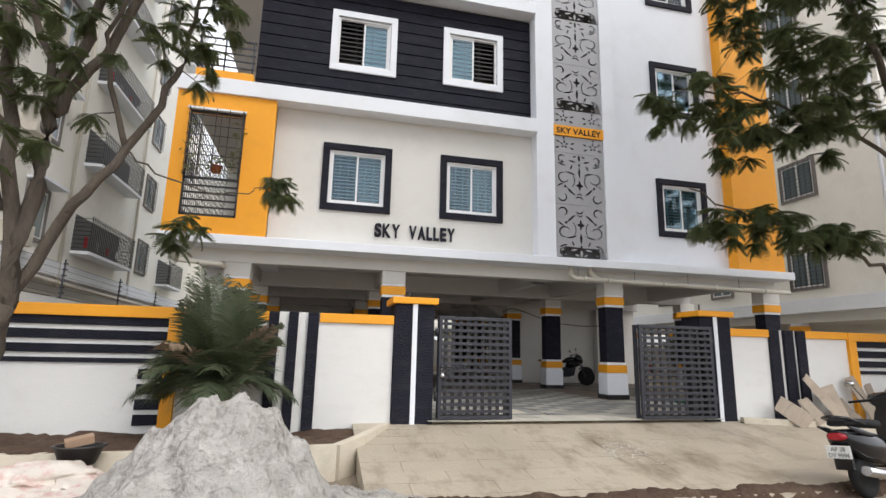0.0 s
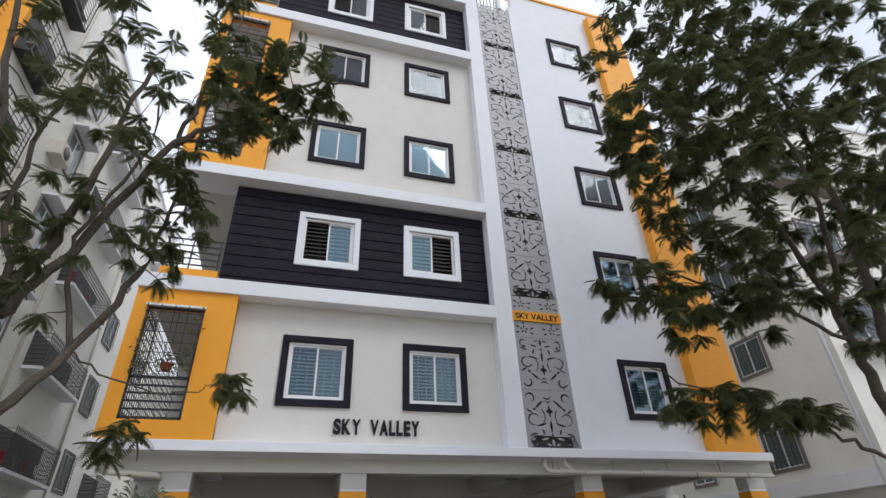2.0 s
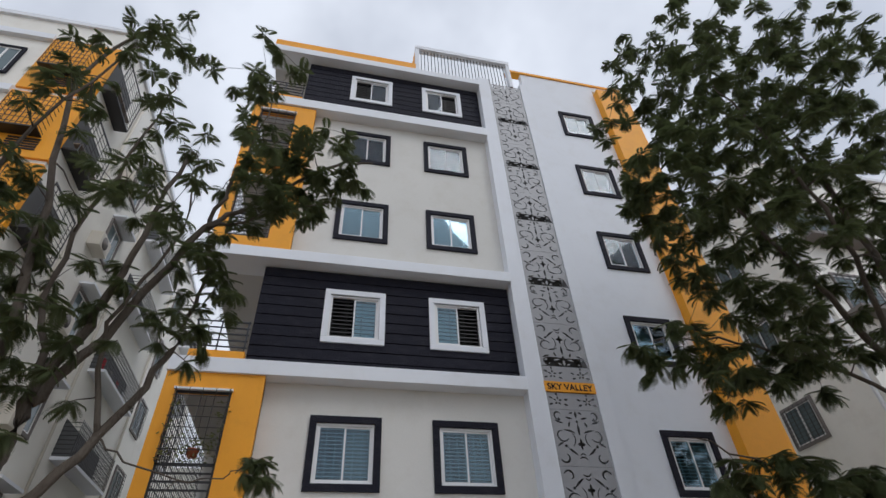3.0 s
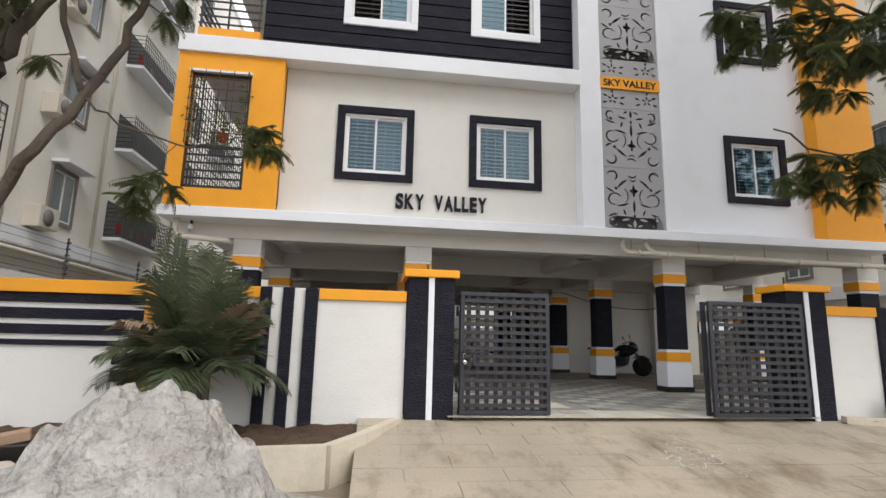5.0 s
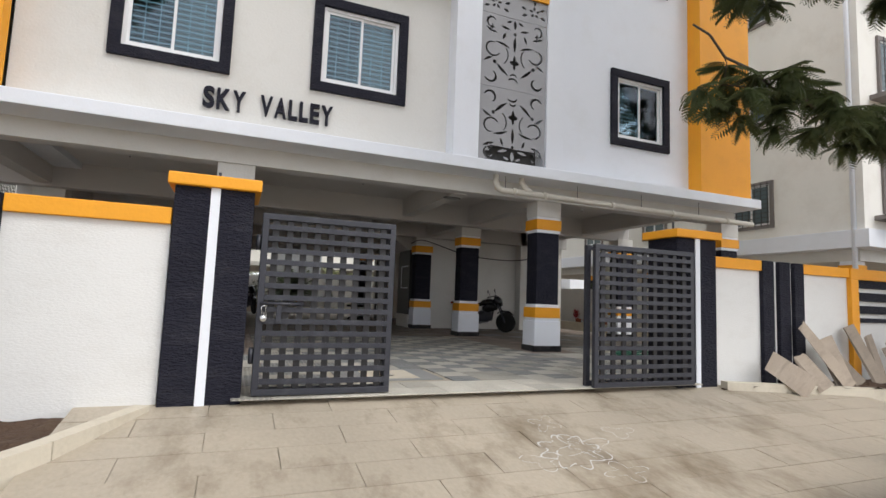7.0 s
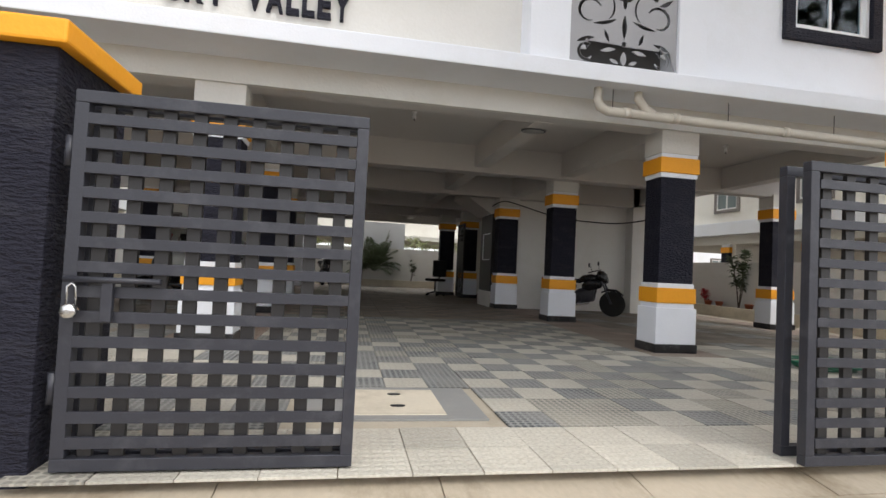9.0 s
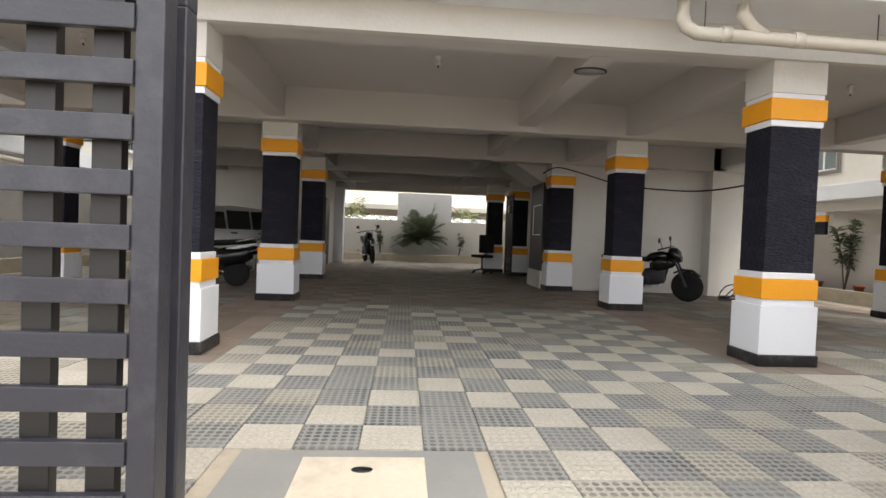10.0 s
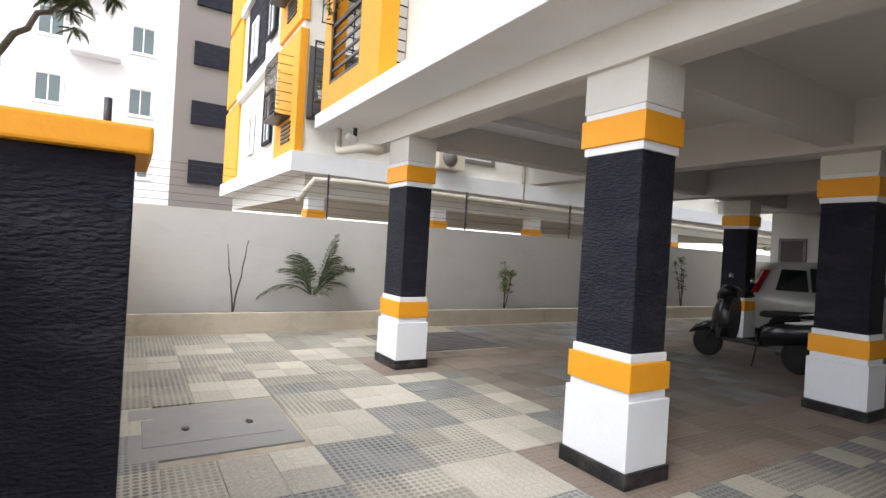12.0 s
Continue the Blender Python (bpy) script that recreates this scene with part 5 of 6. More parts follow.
def grille_balcony(parent, x, y0, y1, z, clothes=False):
    """Caged balcony on a wall facing +x."""
    d = 0.55
    b = part("balcony", boxes((x, x + d, y0, y1, z - 0.1, z)), WHITE, parent)
    bs = []
    n = int((y1 - y0) / 0.14)
    for i in range(n + 1):
        y = y0 + (y1 - y0) * i / n
        bs.append((x + d - 0.02, x + d, y - 0.009, y + 0.009, z, z + 1.15))
    for i in range(8):
        zz = z + 0.08 + 0.14 * i
        bs += [(x + d - 0.022, x + d - 0.004, y0, y1, zz, zz + 0.016), (x, x + d, y0, y0 + 0.016, zz, zz + 0.016), (x, x + d, y1 - 0.016, y1, zz, zz + 0.016)]
    part("grille", boxes(*bs), BLACKSTEEL, b)
    # no hole here: a dark sheet on the wall gives the doorway's shade
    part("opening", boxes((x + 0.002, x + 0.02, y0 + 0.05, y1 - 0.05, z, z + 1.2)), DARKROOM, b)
    if clothes:
        for i, m in enumerate((CLOTH_R, TAUPE, CLOTH_R, WHITE)):
            yy = y0 + 0.15 + i * (y1 - y0 - 0.3) / 4
            part("cloth", boxes((x + 0.3, x + 0.33, yy, yy + 0.22, z + 0.15 + 0.03 * i, z + 0.5)), m, b)


def cage_opening(parent, x, y0, y1, z, h):
    """Dark sheet painted as an opening's shade behind a shallow steel cage, on a wall facing +x."""
    b = part("balcony", boxes((x, x + 0.42, y0, y1, z - 0.06, z)), BLACKSTEEL, parent)
    # flat dark sheet in place of a shaded hole
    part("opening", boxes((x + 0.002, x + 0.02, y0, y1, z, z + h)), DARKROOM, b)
    bs = [(x + 0.4, x + 0.42, y0, y1, z + h - 0.04, z + h), (x + 0.4, x + 0.42, y0, y0 + 0.03, z, z + h), (x + 0.4, x + 0.42, y1 - 0.03, y1, z, z + h)]
    for i in range(10):
        zz = z + h * (i + 0.5) / 10
        bs.append((x + 0.404, x + 0.416, y0, y1, zz, zz + 0.014))
    for i in range(4):
        yy = y0 + (y1 - y0) * (i + 0.5) / 4
        bs.append((x + 0.403, x + 0.417, yy, yy + 0.016, z, z + h))
    part("grille", boxes(*bs), BLACKSTEEL, b)
    part("shelf", boxes((x + 0.15, x + 0.38, y0 + 0.1, y1 - 0.1, z + 0.32, z + 0.35)), WOOD, b)


def side_building(name, label, xs, y0, y1, ztop, face, wall_mat, lift=0.0):
    b = thing(name, label, "building")
    part("wall", boxes((xs[0], xs[1], y0, y1, 2.95 + lift, ztop)), wall_mat, b)
    part("slab_band", boxes((xs[0] - 0.12, xs[1] + 0.12, y0 - 0.15, y1, 2.5 + lift, 2.95 + lift), bev=0.01), WHITE, b)
    part("beam", boxes((xs[0] + 0.3, xs[1] - 0.3, y0 + 0.3, y1, 2.2 + lift * 0.5, 2.5 + lift)), CREAM, b)
    fx = xs[1] - 0.5 if face == "+x" else xs[0] + 0.5
    for i in range(5):
        y = y0 + 0.6 + i * 3.4
        cl = part("column", boxes((fx - 0.2, fx + 0.2, y - 0.2, y + 0.2, STREET, 1.9)), NAVY, b)
        part("column_head", boxes((fx - 0.19, fx + 0.19, y - 0.19, y + 0.19, 2.1, 2.2 + lift * 0.5)), WHITE, cl)
        part("column_band", boxes((fx - 0.22, fx + 0.22, y - 0.22, y + 0.22, 1.9, 2.1)), ORANGE, cl)
    part("roof", boxes((xs[0] - 0.1, xs[1] + 0.1, y0 - 0.1, y1, ztop, ztop + 0.2)), WHITE, b)
    part("back_wall", boxes((xs[0] + 0.4, xs[1] - 3.0 if face == "+x" else xs[1] - 0.4, y1 - 6, y1 - 5.8, STREET, 2.4)), CREAM, b)
    return b


nb = side_building("apartment_building", "cream apartment block with orange corner and caged balconies", (-18.3, -7.9), 10.9, 33.0, 19.0, "+x", FARCREAM, 0.4)
NST = 2.95
for k in range(5):
    z = 3.36 + NST * k
    # front: orange ends, framed windows, boarded strip on every second storey
    part("corner_panel", boxes((-9.9, -7.86, 10.82, 11.0, z, z + 2.75)), ORANGE, nb, "orange plaster")
    part("corner_panel", boxes((-18.3, -15.5, 10.82, 10.92, z, z + 2.75)), ORANGE, nb, "orange plaster")
    part("storey_band", boxes((-15.5, -9.9, 10.74, 10.92, z + 2.62, z + 2.9), bev=0.01), WHITE, nb)
    if k % 2:
        for i in range(9):
            part("board", boxes((-14.6, -11.9, 10.86, 10.91, z + 0.1 + 0.28 * i, z + 0.355 + 0.28 * i)), NAVY, nb)
    far_window(nb, -10.9, 10.87 if not k % 2 else 10.84, z + 0.65, 0.8, 1.25, "-y", NAVY)
    far_window(nb, -13.2, 10.87 if not k % 2 else 10.84, z + 0.65, 0.65, 1.05, "-y", WHITE)
    cg = part("cage", boxes((-9.55, -8.35, 10.45, 10.82, z + 0.82, z + 0.87)), BLACKSTEEL, nb, "dark steel window cage")
    bs = []
    for i in range(10):
        x = -9.55 + 0.1311 * i
        bs.append((x, x + 0.016, 10.45, 10.466, z + 0.87, z + 2.25))
    for i in range(7):
        zz = z + 0.95 + 0.21 * i
        bs += [(-9.55, -8.35, 10.452, 10.464, zz, zz + 0.014), (-9.55, -9.536, 10.45, 10.82, zz, zz + 0.014), (-8.364, -8.35, 10.45, 10.82, zz, zz + 0.014)]
    part("bars", boxes(*bs), BLACKSTEEL, cg)
    part("louvre", boxes(*[(-9.1, -8.3, 10.79, 10.82, z + 0.28 + 0.1 * i, z + 0.33 + 0.1 * i) for i in range(5)]), BLACKSTEEL, nb)
    # side: recessed caged balcony at the corner, then windows and cages further in
    cage_opening(nb, -7.9, 11.05, 12.7, z + 0.8, 1.6)
    far_window(nb, -7.9, 15.75, z + 0.45, 1.0, 1.35, "+x", TAUPE)
    part("ledge", boxes((-7.9, -7.45, 15.1, 16.5, z + 1.95, z + 2.03)), WHITE, nb)
    grille_balcony(nb, -7.9, 18.1, 22.0, z + 0.5, k in (0, 2))
    far_window(nb, -7.9, 24.6, z + 0.7, 1.1, 1.3, "+x", TAUPE, True)
    grille_balcony(nb, -7.9, 27.0, 29.5, z + 0.5, k == 1)
    acm = part("air_conditioner", boxes((-7.9, -7.5, 14.35, 15.15, z + 0.05, z + 0.6), bev=0.02), PVC, nb)
    fan = bmesh.new()
    add_lathe(fan, [(0.02, 0), (0.21, 0.0), (0.22, 0.012), (0.02, 0.012)], pose(-7.5, 14.68, z + 0.32, 0, 90, 0), 18)
    part("fan_grille", fan, TAUPE, acm)
for y in (13.5, 17.4, 23.2):
    pb = bmesh.new()
    add_tube(pb, [(-7.82, y, 2.6), (-7.82, y, 18.8)], 0.05, 8)
    part("down_pipe", pb, PVC, nb)
pb = bmesh.new()
add_tube(pb, [(-8.0, 11.0, 2.25), (-7.8, 11.3, 2.75), (-7.72, 12.2, 2.78), (-7.7, 17, 2.72), (-7.7, 32, 2.6)], 0.07, 8)
part("drain_pipe", pb, PVC, nb)
# plants kept in the corner cage
for y, z, h, mt in ((11.3, 4.55, 0.35, T_LEAFPALE), (11.75, 4.98, 0.35, PALM), (12.1, 4.9, 0.3, T_LEAFPALE), (12.4, 4.45, 0.4, PALM)):
    pt = thing("flower_pot", "white flower pot with a leafy plant in the balcony cage", "pot", "balcony cage pots", at=pose(-7.62, y, z))
    part("pot", add_lathe(bmesh.new(), [(0.07, -0.02), (0.1, 0.15), (0.11, 0.16), (0.09, 0.16), (0.07, 0.02), (0.01, 0.02)], Matrix(), 14), WHITE, pt)
    lm = bmesh.new()
    rl = random.Random(int(y * 10))
    for i in range(70):
        b = Vector((rl.uniform(-0.1, 0.1), rl.uniform(-0.14, 0.14), 0.16 + h * rl.random()))
        d = Vector((rl.uniform(-1, 1), rl.uniform(-1, 1), rl.uniform(-0.4, 0.8))).normalized() * 0.09
        e = d.cross(Vector((0, 0, 1))) * 0.35
        lm.faces.new([lm.verts.new(c) for c in (b, b + d * 0.5 + e, b + d, b + d * 0.5 - e)])
    part("foliage", lm, mt, pt)

rb = side_building("apartment_building", "cream apartment block beyond the boundary wall", (15.9, 26.0), 10.6, 27.0, 17.0, "-x", FARCREAM)
for k in range(4):
    z = 3.0 + STOREY * k
    far_window(rb, 15.9, 13.6, z + 0.35, 1.2, 1.2, "-x", TAUPE, True)
    far_window(rb, 15.9, 17.5, z + 0.4, 1.0, 1.1, "-x", TAUPE)
    far_window(rb, 15.9, 21.0, z + 0.4, 1.0, 1.1, "-x", TAUPE)
    far_window(rb, 17.6, 10.6, z + 0.5, 1.7, 1.4, "-y", TAUPE, True)
    far_window(rb, 21.6, 10.6, z + 0.5, 1.7, 1.4, "-y", TAUPE, True)
    part("ledge", boxes((16.3, 19.2, 10.0, 10.6, z + 0.2, z + 0.32)), TAUPE, rb)
pb = bmesh.new()
add_tube(pb, [(15.82, 10.8, 0.2), (15.82, 10.8, 16)], 0.06, 8)
part("down_pipe", pb, WHITE, rb)

# tall blocks further off
fb_ = thing("apartment_building", "distant white and grey apartment block with balconies", "building")
part("wall", boxes((-40, -26.5, 2.2, 9.4, STREET, 20)), WHITE, fb_)
part("grey_wall", boxes((-40, -26.35, 9.4, 12.5, STREET, 18)), TAUPE, fb_)
for k in range(6):
    z = 0.9 + 3.1 * k
    for y in (4.2, 7.9):
        far_window(fb_, -26.5, y, z, 1.0, 1.3, "+x", WHITE)
    part("balcony", boxes((-26.5, -25.6, 5.0, 7.0, z - 0.7, z - 0.55)), WHITE, fb_)
    part("balcony_rail", boxes(*[(-25.66, -25.6, 5.0 + 0.2 * i, 5.04 + 0.2 * i, z - 0.55, z + 0.3) for i in range(11)], (-25.66, -25.6, 5.0, 7.04, z + 0.3, z + 0.36)), WHITE, fb_)
    part("ledge", boxes((-26.35, -26.2, 10.2, 12.0, z, z + 1.2)), NAVY, fb_)
bb_ = thing("house", "distant pale building behind the rear boundary wall", "building")
part("wall", boxes((-12, 20, 36, 46, 2.6, 12)), FARCREAM, bb_)
part("slab", boxes((-12, 20, 34.6, 46, 2.35, 2.6)), CREAM, bb_)
for x in (-6, -1, 4, 9, 14):
    part("column", boxes((x - 0.2, x + 0.2, 35.2, 35.6, STREET, 2.35)), CREAM, bb_)
rb2 = thing("house", "distant white building with small windows", "building")
part("wall", boxes((24, 34, 34, 44, STREET, 9)), WHITE, rb2)
for x in (26, 28.5, 31):
    for z in (1.2, 4.2):
        far_window(rb2, x, 34, z, 1.0, 1.0, "-y", TAUPE)

# electric fence posts along the left boundary wall
for y in (7.8, 10.6, 13.4, 16.2, 19.0):
    fp = thing("fence_post", "thin steel electric fence post on the boundary wall", "fence post", "electric fence posts", at=pose(-4.7, y, 1.75))
    part("rod", boxes((-0.012, 0.012, -0.012, 0.012, 0, 0.75)), GREYSTEEL, fp)
    for i in range(6):
        ib = bmesh.new()
        add_tube(ib, [(-0.03, 0, 0.12 + i * 0.11), (0.05, 0, 0.12 + i * 0.11)], 0.014, 6)
        part("insulator", ib, BLACKSTEEL, fp)
wire = thing("fence_wires", "thin steel fence wires above the boundary wall", "wire")
for i in range(6):
    wb = bmesh.new()
    add_tube(wb, [(-4.65, 7.8, 1.84 + i * 0.11), (-4.65, 13.4, 1.83 + i * 0.11), (-4.65, 19.0, 1.84 + i * 0.11)], 0.003, 4)
    part("strand", wb, GREYSTEEL, wire)


# ---- vehicles ----
def wheel(parent, x, z, r, w, name="wheel", rim_mat=None, y=0.0):
    wb = bmesh.new()
    m = pose(x, y, z, 90, 0, 0)
    add_lathe(wb, [(r * 0.62, -w / 2), (r * 0.9, -w / 2), (r, -w * 0.25), (r, w * 0.25), (r * 0.9, w / 2), (r * 0.62, w / 2)], m, 26)
    wh = part(name, wb, RUBBER, parent)
    rb_ = bmesh.new()
    add_lathe(rb_, [(0.02, -w * 0.42), (0.05, -w * 0.42), (0.055, -w * 0.2), (r * 0.55, -w * 0.2), (r * 0.64, -w * 0.4), (r * 0.64, w * 0.4), (r * 0.55, w * 0.2), (0.055, w * 0.2), (0.05, w * 0.42), (0.02, w * 0.42)], m, 22)
    part("rim", rb_, rim_mat or GREYSTEEL, wh)
    return wh


def loft(bm, sections, sides=16, power=0.75):
    """Rounded body through (x, z centre, half width, half height) sections along x."""
    rings = []
    for x, zc, hw, hh in sections:
        ring_ = []
        for k in range(sides):
            a = 2 * math.pi * k / sides
            c, s = math.cos(a), math.sin(a)
            ring_.append(bm.verts.new((x, hw * math.copysign(abs(c) ** power, c), zc + hh * math.copysign(abs(s) ** power, s))))
        rings.append(ring_)
    for a, b in zip(rings, rings[1:]):
        for k in range(sides):
            bm.faces.new((a[k], a[(k + 1) % sides], b[(k + 1) % sides], b[k])).smooth = True
    bm.faces.new(rings[0][::-1])
    bm.faces.new(rings[-1])
    return bm


def scooter(label, m, plate=False):
    """Step-through scooter; front towards +x, rear axle at the origin."""
    s = thing("scooter", label, "scooter", at=m)
    wheel(s, 0, 0.22, 0.22, 0.1)
    wheel(s, 1.24, 0.22, 0.22, 0.09)
    part("body", loft(bmesh.new(), [(-0.36, 0.66, 0.05, 0.04), (-0.3, 0.62, 0.12, 0.09), (-0.1, 0.55, 0.17, 0.16), (0.2, 0.5, 0.17, 0.17), (0.42, 0.45, 0.14, 0.16), (0.5, 0.42, 0.11, 0.14)]), GLOSSBLACK, s)
    part("seat", loft(bmesh.new(), [(-0.3, 0.77, 0.09, 0.03), (-0.2, 0.785, 0.13, 0.045), (0.1, 0.765, 0.13, 0.045), (0.25, 0.75, 0.12, 0.05), (0.48, 0.735, 0.08, 0.05), (0.53, 0.72, 0.05, 0.03)]), RUBBER, s, "black ribbed seat")
    for y in (-1, 1):
        part("side_stripe", loft(bmesh.new(), [(-0.36, 0.74, 0.012, 0.012), (-0.2, 0.7, 0.02, 0.03), (0.0, 0.655, 0.02, 0.022), (0.15, 0.64, 0.012, 0.008)], 8), UPVC if not plate else GREYSTEEL, s, "pale side stripe" if not plate else "").location = (0, 0.155 * y, 0)
    part("footboard", boxes((0.45, 0.98, -0.14, 0.14, 0.27, 0.33), bev=0.015), GLOSSBLACK, s)
    sh = bmesh.new()
    add_prism(sh, [(0, 0), (0.05, 0), (0.06, 0.25), (0.02, 0.62), (-0.04, 0.66), (-0.03, 0.25)], -0.17, 0.17)
    for v in sh.verts:
        x, y, z = v.co
        v.co = Vector((0.98 + y + z * -0.02, x * (1.0 if z < 0.3 else 0.75), 0.3 + z))
    part("leg_shield", sh, GLOSSBLACK, s)
    part("front_apron", loft(bmesh.new(), [(0.88, 0.62, 0.17, 0.32), (0.98, 0.63, 0.19, 0.33), (1.08, 0.62, 0.16, 0.31), (1.17, 0.56, 0.09, 0.2)]), GLOSSBLACK, s)
    part("front_fender", loft(bmesh.new(), [(0.98, 0.36, 0.06, 0.05), (1.1, 0.43, 0.09, 0.09), (1.25, 0.45, 0.095, 0.08), (1.42, 0.39, 0.08, 0.06), (1.52, 0.32, 0.05, 0.02)]), GLOSSBLACK, s)
    for y in (-0.07, 0.07):
        part("fork_leg", add_tube(bmesh.new(), [(1.24, y, 0.22), (1.1, y, 0.6)], 0.018, 8), GREYSTEEL, s)
    hb = part("handlebar", loft(bmesh.new(), [(0.84, 0.97, 0.12, 0.05), (0.93, 1.0, 0.2, 0.09), (1.03, 0.98, 0.17, 0.11), (1.13, 0.92, 0.09, 0.07)]), GLOSSBLACK, s)
    gp = bmesh.new()
    add_tube(gp, [(0.82, -0.36, 0.98), (0.92, -0.12, 1.0), (0.92, 0.12, 1.0), (0.82, 0.36, 0.98)], 0.016, 8)
    part("grip", gp, RUBBER, hb)
    hl = bmesh.new()
    add_lathe(hl, [(0.01, 0), (0.06, 0.0), (0.07, 0.02), (0.03, 0.04)], pose(1.07, 0, 0.96, 0, 75, 0), 16)
    part("headlight", hl, CHROME, hb)
    for y in (-1, 1):
        ms = bmesh.new()
        add_tube(ms, [(0.88, 0.2 * y, 1.0), (0.86, 0.28 * y, 1.16)], 0.007, 6)
        st_ = part("mirror_stalk", ms, BLACKSTEEL, hb)
        mm = bmesh.new()
        add_lathe(mm, [(0.01, 0), (0.055, 0.0), (0.06, 0.012), (0.03, 0.03)], pose(0.85, 0.31 * y, 1.2, 0, -90, 0) @ Matrix.Diagonal((0.75, 1, 1, 1)), 16)
        part("mirror", mm, CHROME, s, "round rear-view mirror")
    part("tail_light", loft(bmesh.new(), [(-0.38, 0.64, 0.06, 0.03), (-0.36, 0.64, 0.09, 0.04), (-0.3, 0.64, 0.1, 0.045)]), REDLENS, s, "red tail light")
    gr = bmesh.new()
    add_tube(gr, [(0.0, -0.14, 0.76), (-0.3, -0.12, 0.83), (-0.4, 0, 0.85), (-0.3, 0.12, 0.83), (0.0, 0.14, 0.76)], 0.016, 8)
    part("grab_rail", gr, GLOSSBLACK if plate else CHROME, s)
    part("rear_fender", boxes((-0.33, -0.28, -0.09, 0.09, 0.3, 0.56), bev=0.01), GLOSSBLACK, s)
    ex = bmesh.new()
    add_tube(ex, [(0.35, -0.14, 0.22), (0.1, -0.15, 0.24), (-0.25, -0.16, 0.3)], [0.03, 0.055, 0.05], 12)
    part("exhaust", ex, CHROME, s)
    ks = bmesh.new()
    add_tube(ks, [(0.5, 0.1, 0.27), (0.45, 0.28, 0.0)], 0.012, 6)
    part("side_stand", ks, BLACKSTEEL, s)
    if plate:
        npb = part("number_plate", boxes((-0.375, -0.365, -0.12, 0.12, 0.42, 0.55), bev=0.003), PLATEWHITE, s, "white number plate")
        for txt, z, w in (("AP 28", 0.492, 0.14), ("DV 9094", 0.43, 0.2)):
            lt = lettering("plate_text", txt, 0.062, 0, 0, 0, BLACKSTEEL, npb, w, 0.001)
            lt.matrix_basis = pose(-0.3765, w / 2, z, 90, 0, -90)
    return s


def motorcycle(label, m):
    """Street motorcycle; front towards +x, rear axle at the origin."""
    s = thing("motorcycle", label, "motorcycle", at=m)
    wheel(s, 0, 0.3, 0.3, 0.1)
    wheel(s, 1.3, 0.3, 0.3, 0.08)
    part("tank", loft(bmesh.new(), [(0.5, 0.82, 0.06, 0.05), (0.6, 0.86, 0.12, 0.09), (0.8, 0.88, 0.13, 0.11), (0.95, 0.88, 0.08, 0.08)]), GLOSSBLACK, s)
    part("seat", loft(bmesh.new(), [(-0.28, 0.88, 0.07, 0.03), (-0.1, 0.86, 0.12, 0.045), (0.25, 0.81, 0.12, 0.05), (0.55, 0.8, 0.08, 0.05)]), RUBBER, s)
    part("tail", loft(bmesh.new(), [(-0.42, 0.84, 0.04, 0.03), (-0.2, 0.78, 0.1, 0.07), (0.2, 0.7, 0.12, 0.08), (0.4, 0.66, 0.1, 0.06)]), GLOSSBLACK, s)
    part("engine", loft(bmesh.new(), [(0.4, 0.42, 0.1, 0.12), (0.5, 0.45, 0.15, 0.17), (0.75, 0.48, 0.14, 0.19), (0.88, 0.5, 0.08, 0.14)]), GREYSTEEL, s)
    cv = bmesh.new()
    add_lathe(cv, [(0.01, 0), (0.09, 0.0), (0.1, 0.02), (0.1, 0.3), (0.09, 0.32), (0.01, 0.32)], pose(0.52, 0.16, 0.4, 90, 0, 0), 18)
    part("crankcase", cv, GREYSTEEL, s)
    fr_ = bmesh.new()
    add_tube(fr_, [(0.98, 0, 0.86), (0.85, 0, 0.35), (0.5, 0, 0.25), (0.05, 0, 0.4), (0.0, 0, 0.75)], 0.025, 8)
    part("frame", fr_, BLACKSTEEL, s)
    for y in (-0.08, 0.08):
        part("fork_leg", add_tube(bmesh.new(), [(1.3, y, 0.3), (1.0, y, 1.0)], [0.028, 0.018], 8), GREYSTEEL, s)
        part("swing_arm", add_tube(bmesh.new(), [(0.0, y, 0.3), (0.45, y, 0.35)], 0.02, 8), GREYSTEEL, s)
    part("front_fender", loft(bmesh.new(), [(1.05, 0.56, 0.04, 0.02), (1.2, 0.63, 0.06, 0.025), (1.4, 0.62, 0.06, 0.025), (1.55, 0.52, 0.04, 0.015)]), GLOSSBLACK, s)
    part("headlight_cowl", loft(bmesh.new(), [(0.96, 0.96, 0.1, 0.1), (1.05, 0.94, 0.13, 0.13), (1.15, 0.88, 0.1, 0.11), (1.2, 0.84, 0.05, 0.06)]), GLOSSBLACK, s)
    for y in (-1, 1):
        part("tank_shroud", loft(bmesh.new(), [(0.62, 0.7, 0.02, 0.05), (0.78, 0.72, 0.035, 0.13), (0.98, 0.74, 0.03, 0.1), (1.06, 0.76, 0.015, 0.03)]), GLOSSBLACK, s).location = (0, 0.14 * y, 0)
    hb = bmesh.new()
    add_tube(hb, [(0.85, -0.36, 1.04), (0.98, -0.14, 1.08), (0.98, 0.14, 1.08), (0.85, 0.36, 1.04)], 0.016, 8)
    part("handlebar", hb, BLACKSTEEL, s)
    part("headlight", loft(bmesh.new(), [(0.98, 0.96, 0.1, 0.1), (1.08, 0.95, 0.11, 0.12), (1.17, 0.92, 0.06, 0.07)]), GLOSSBLACK, s)
    for y in (-1, 1):
        ms = bmesh.new()
        add_tube(ms, [(0.9, 0.24 * y, 1.05), (0.88, 0.32 * y, 1.2)], 0.007, 6)
        add_lathe(ms, [(0.01, 0), (0.05, 0.0), (0.055, 0.012), (0.02, 0.03)], pose(0.87, 0.34 * y, 1.22, 0, -90, 0), 12)
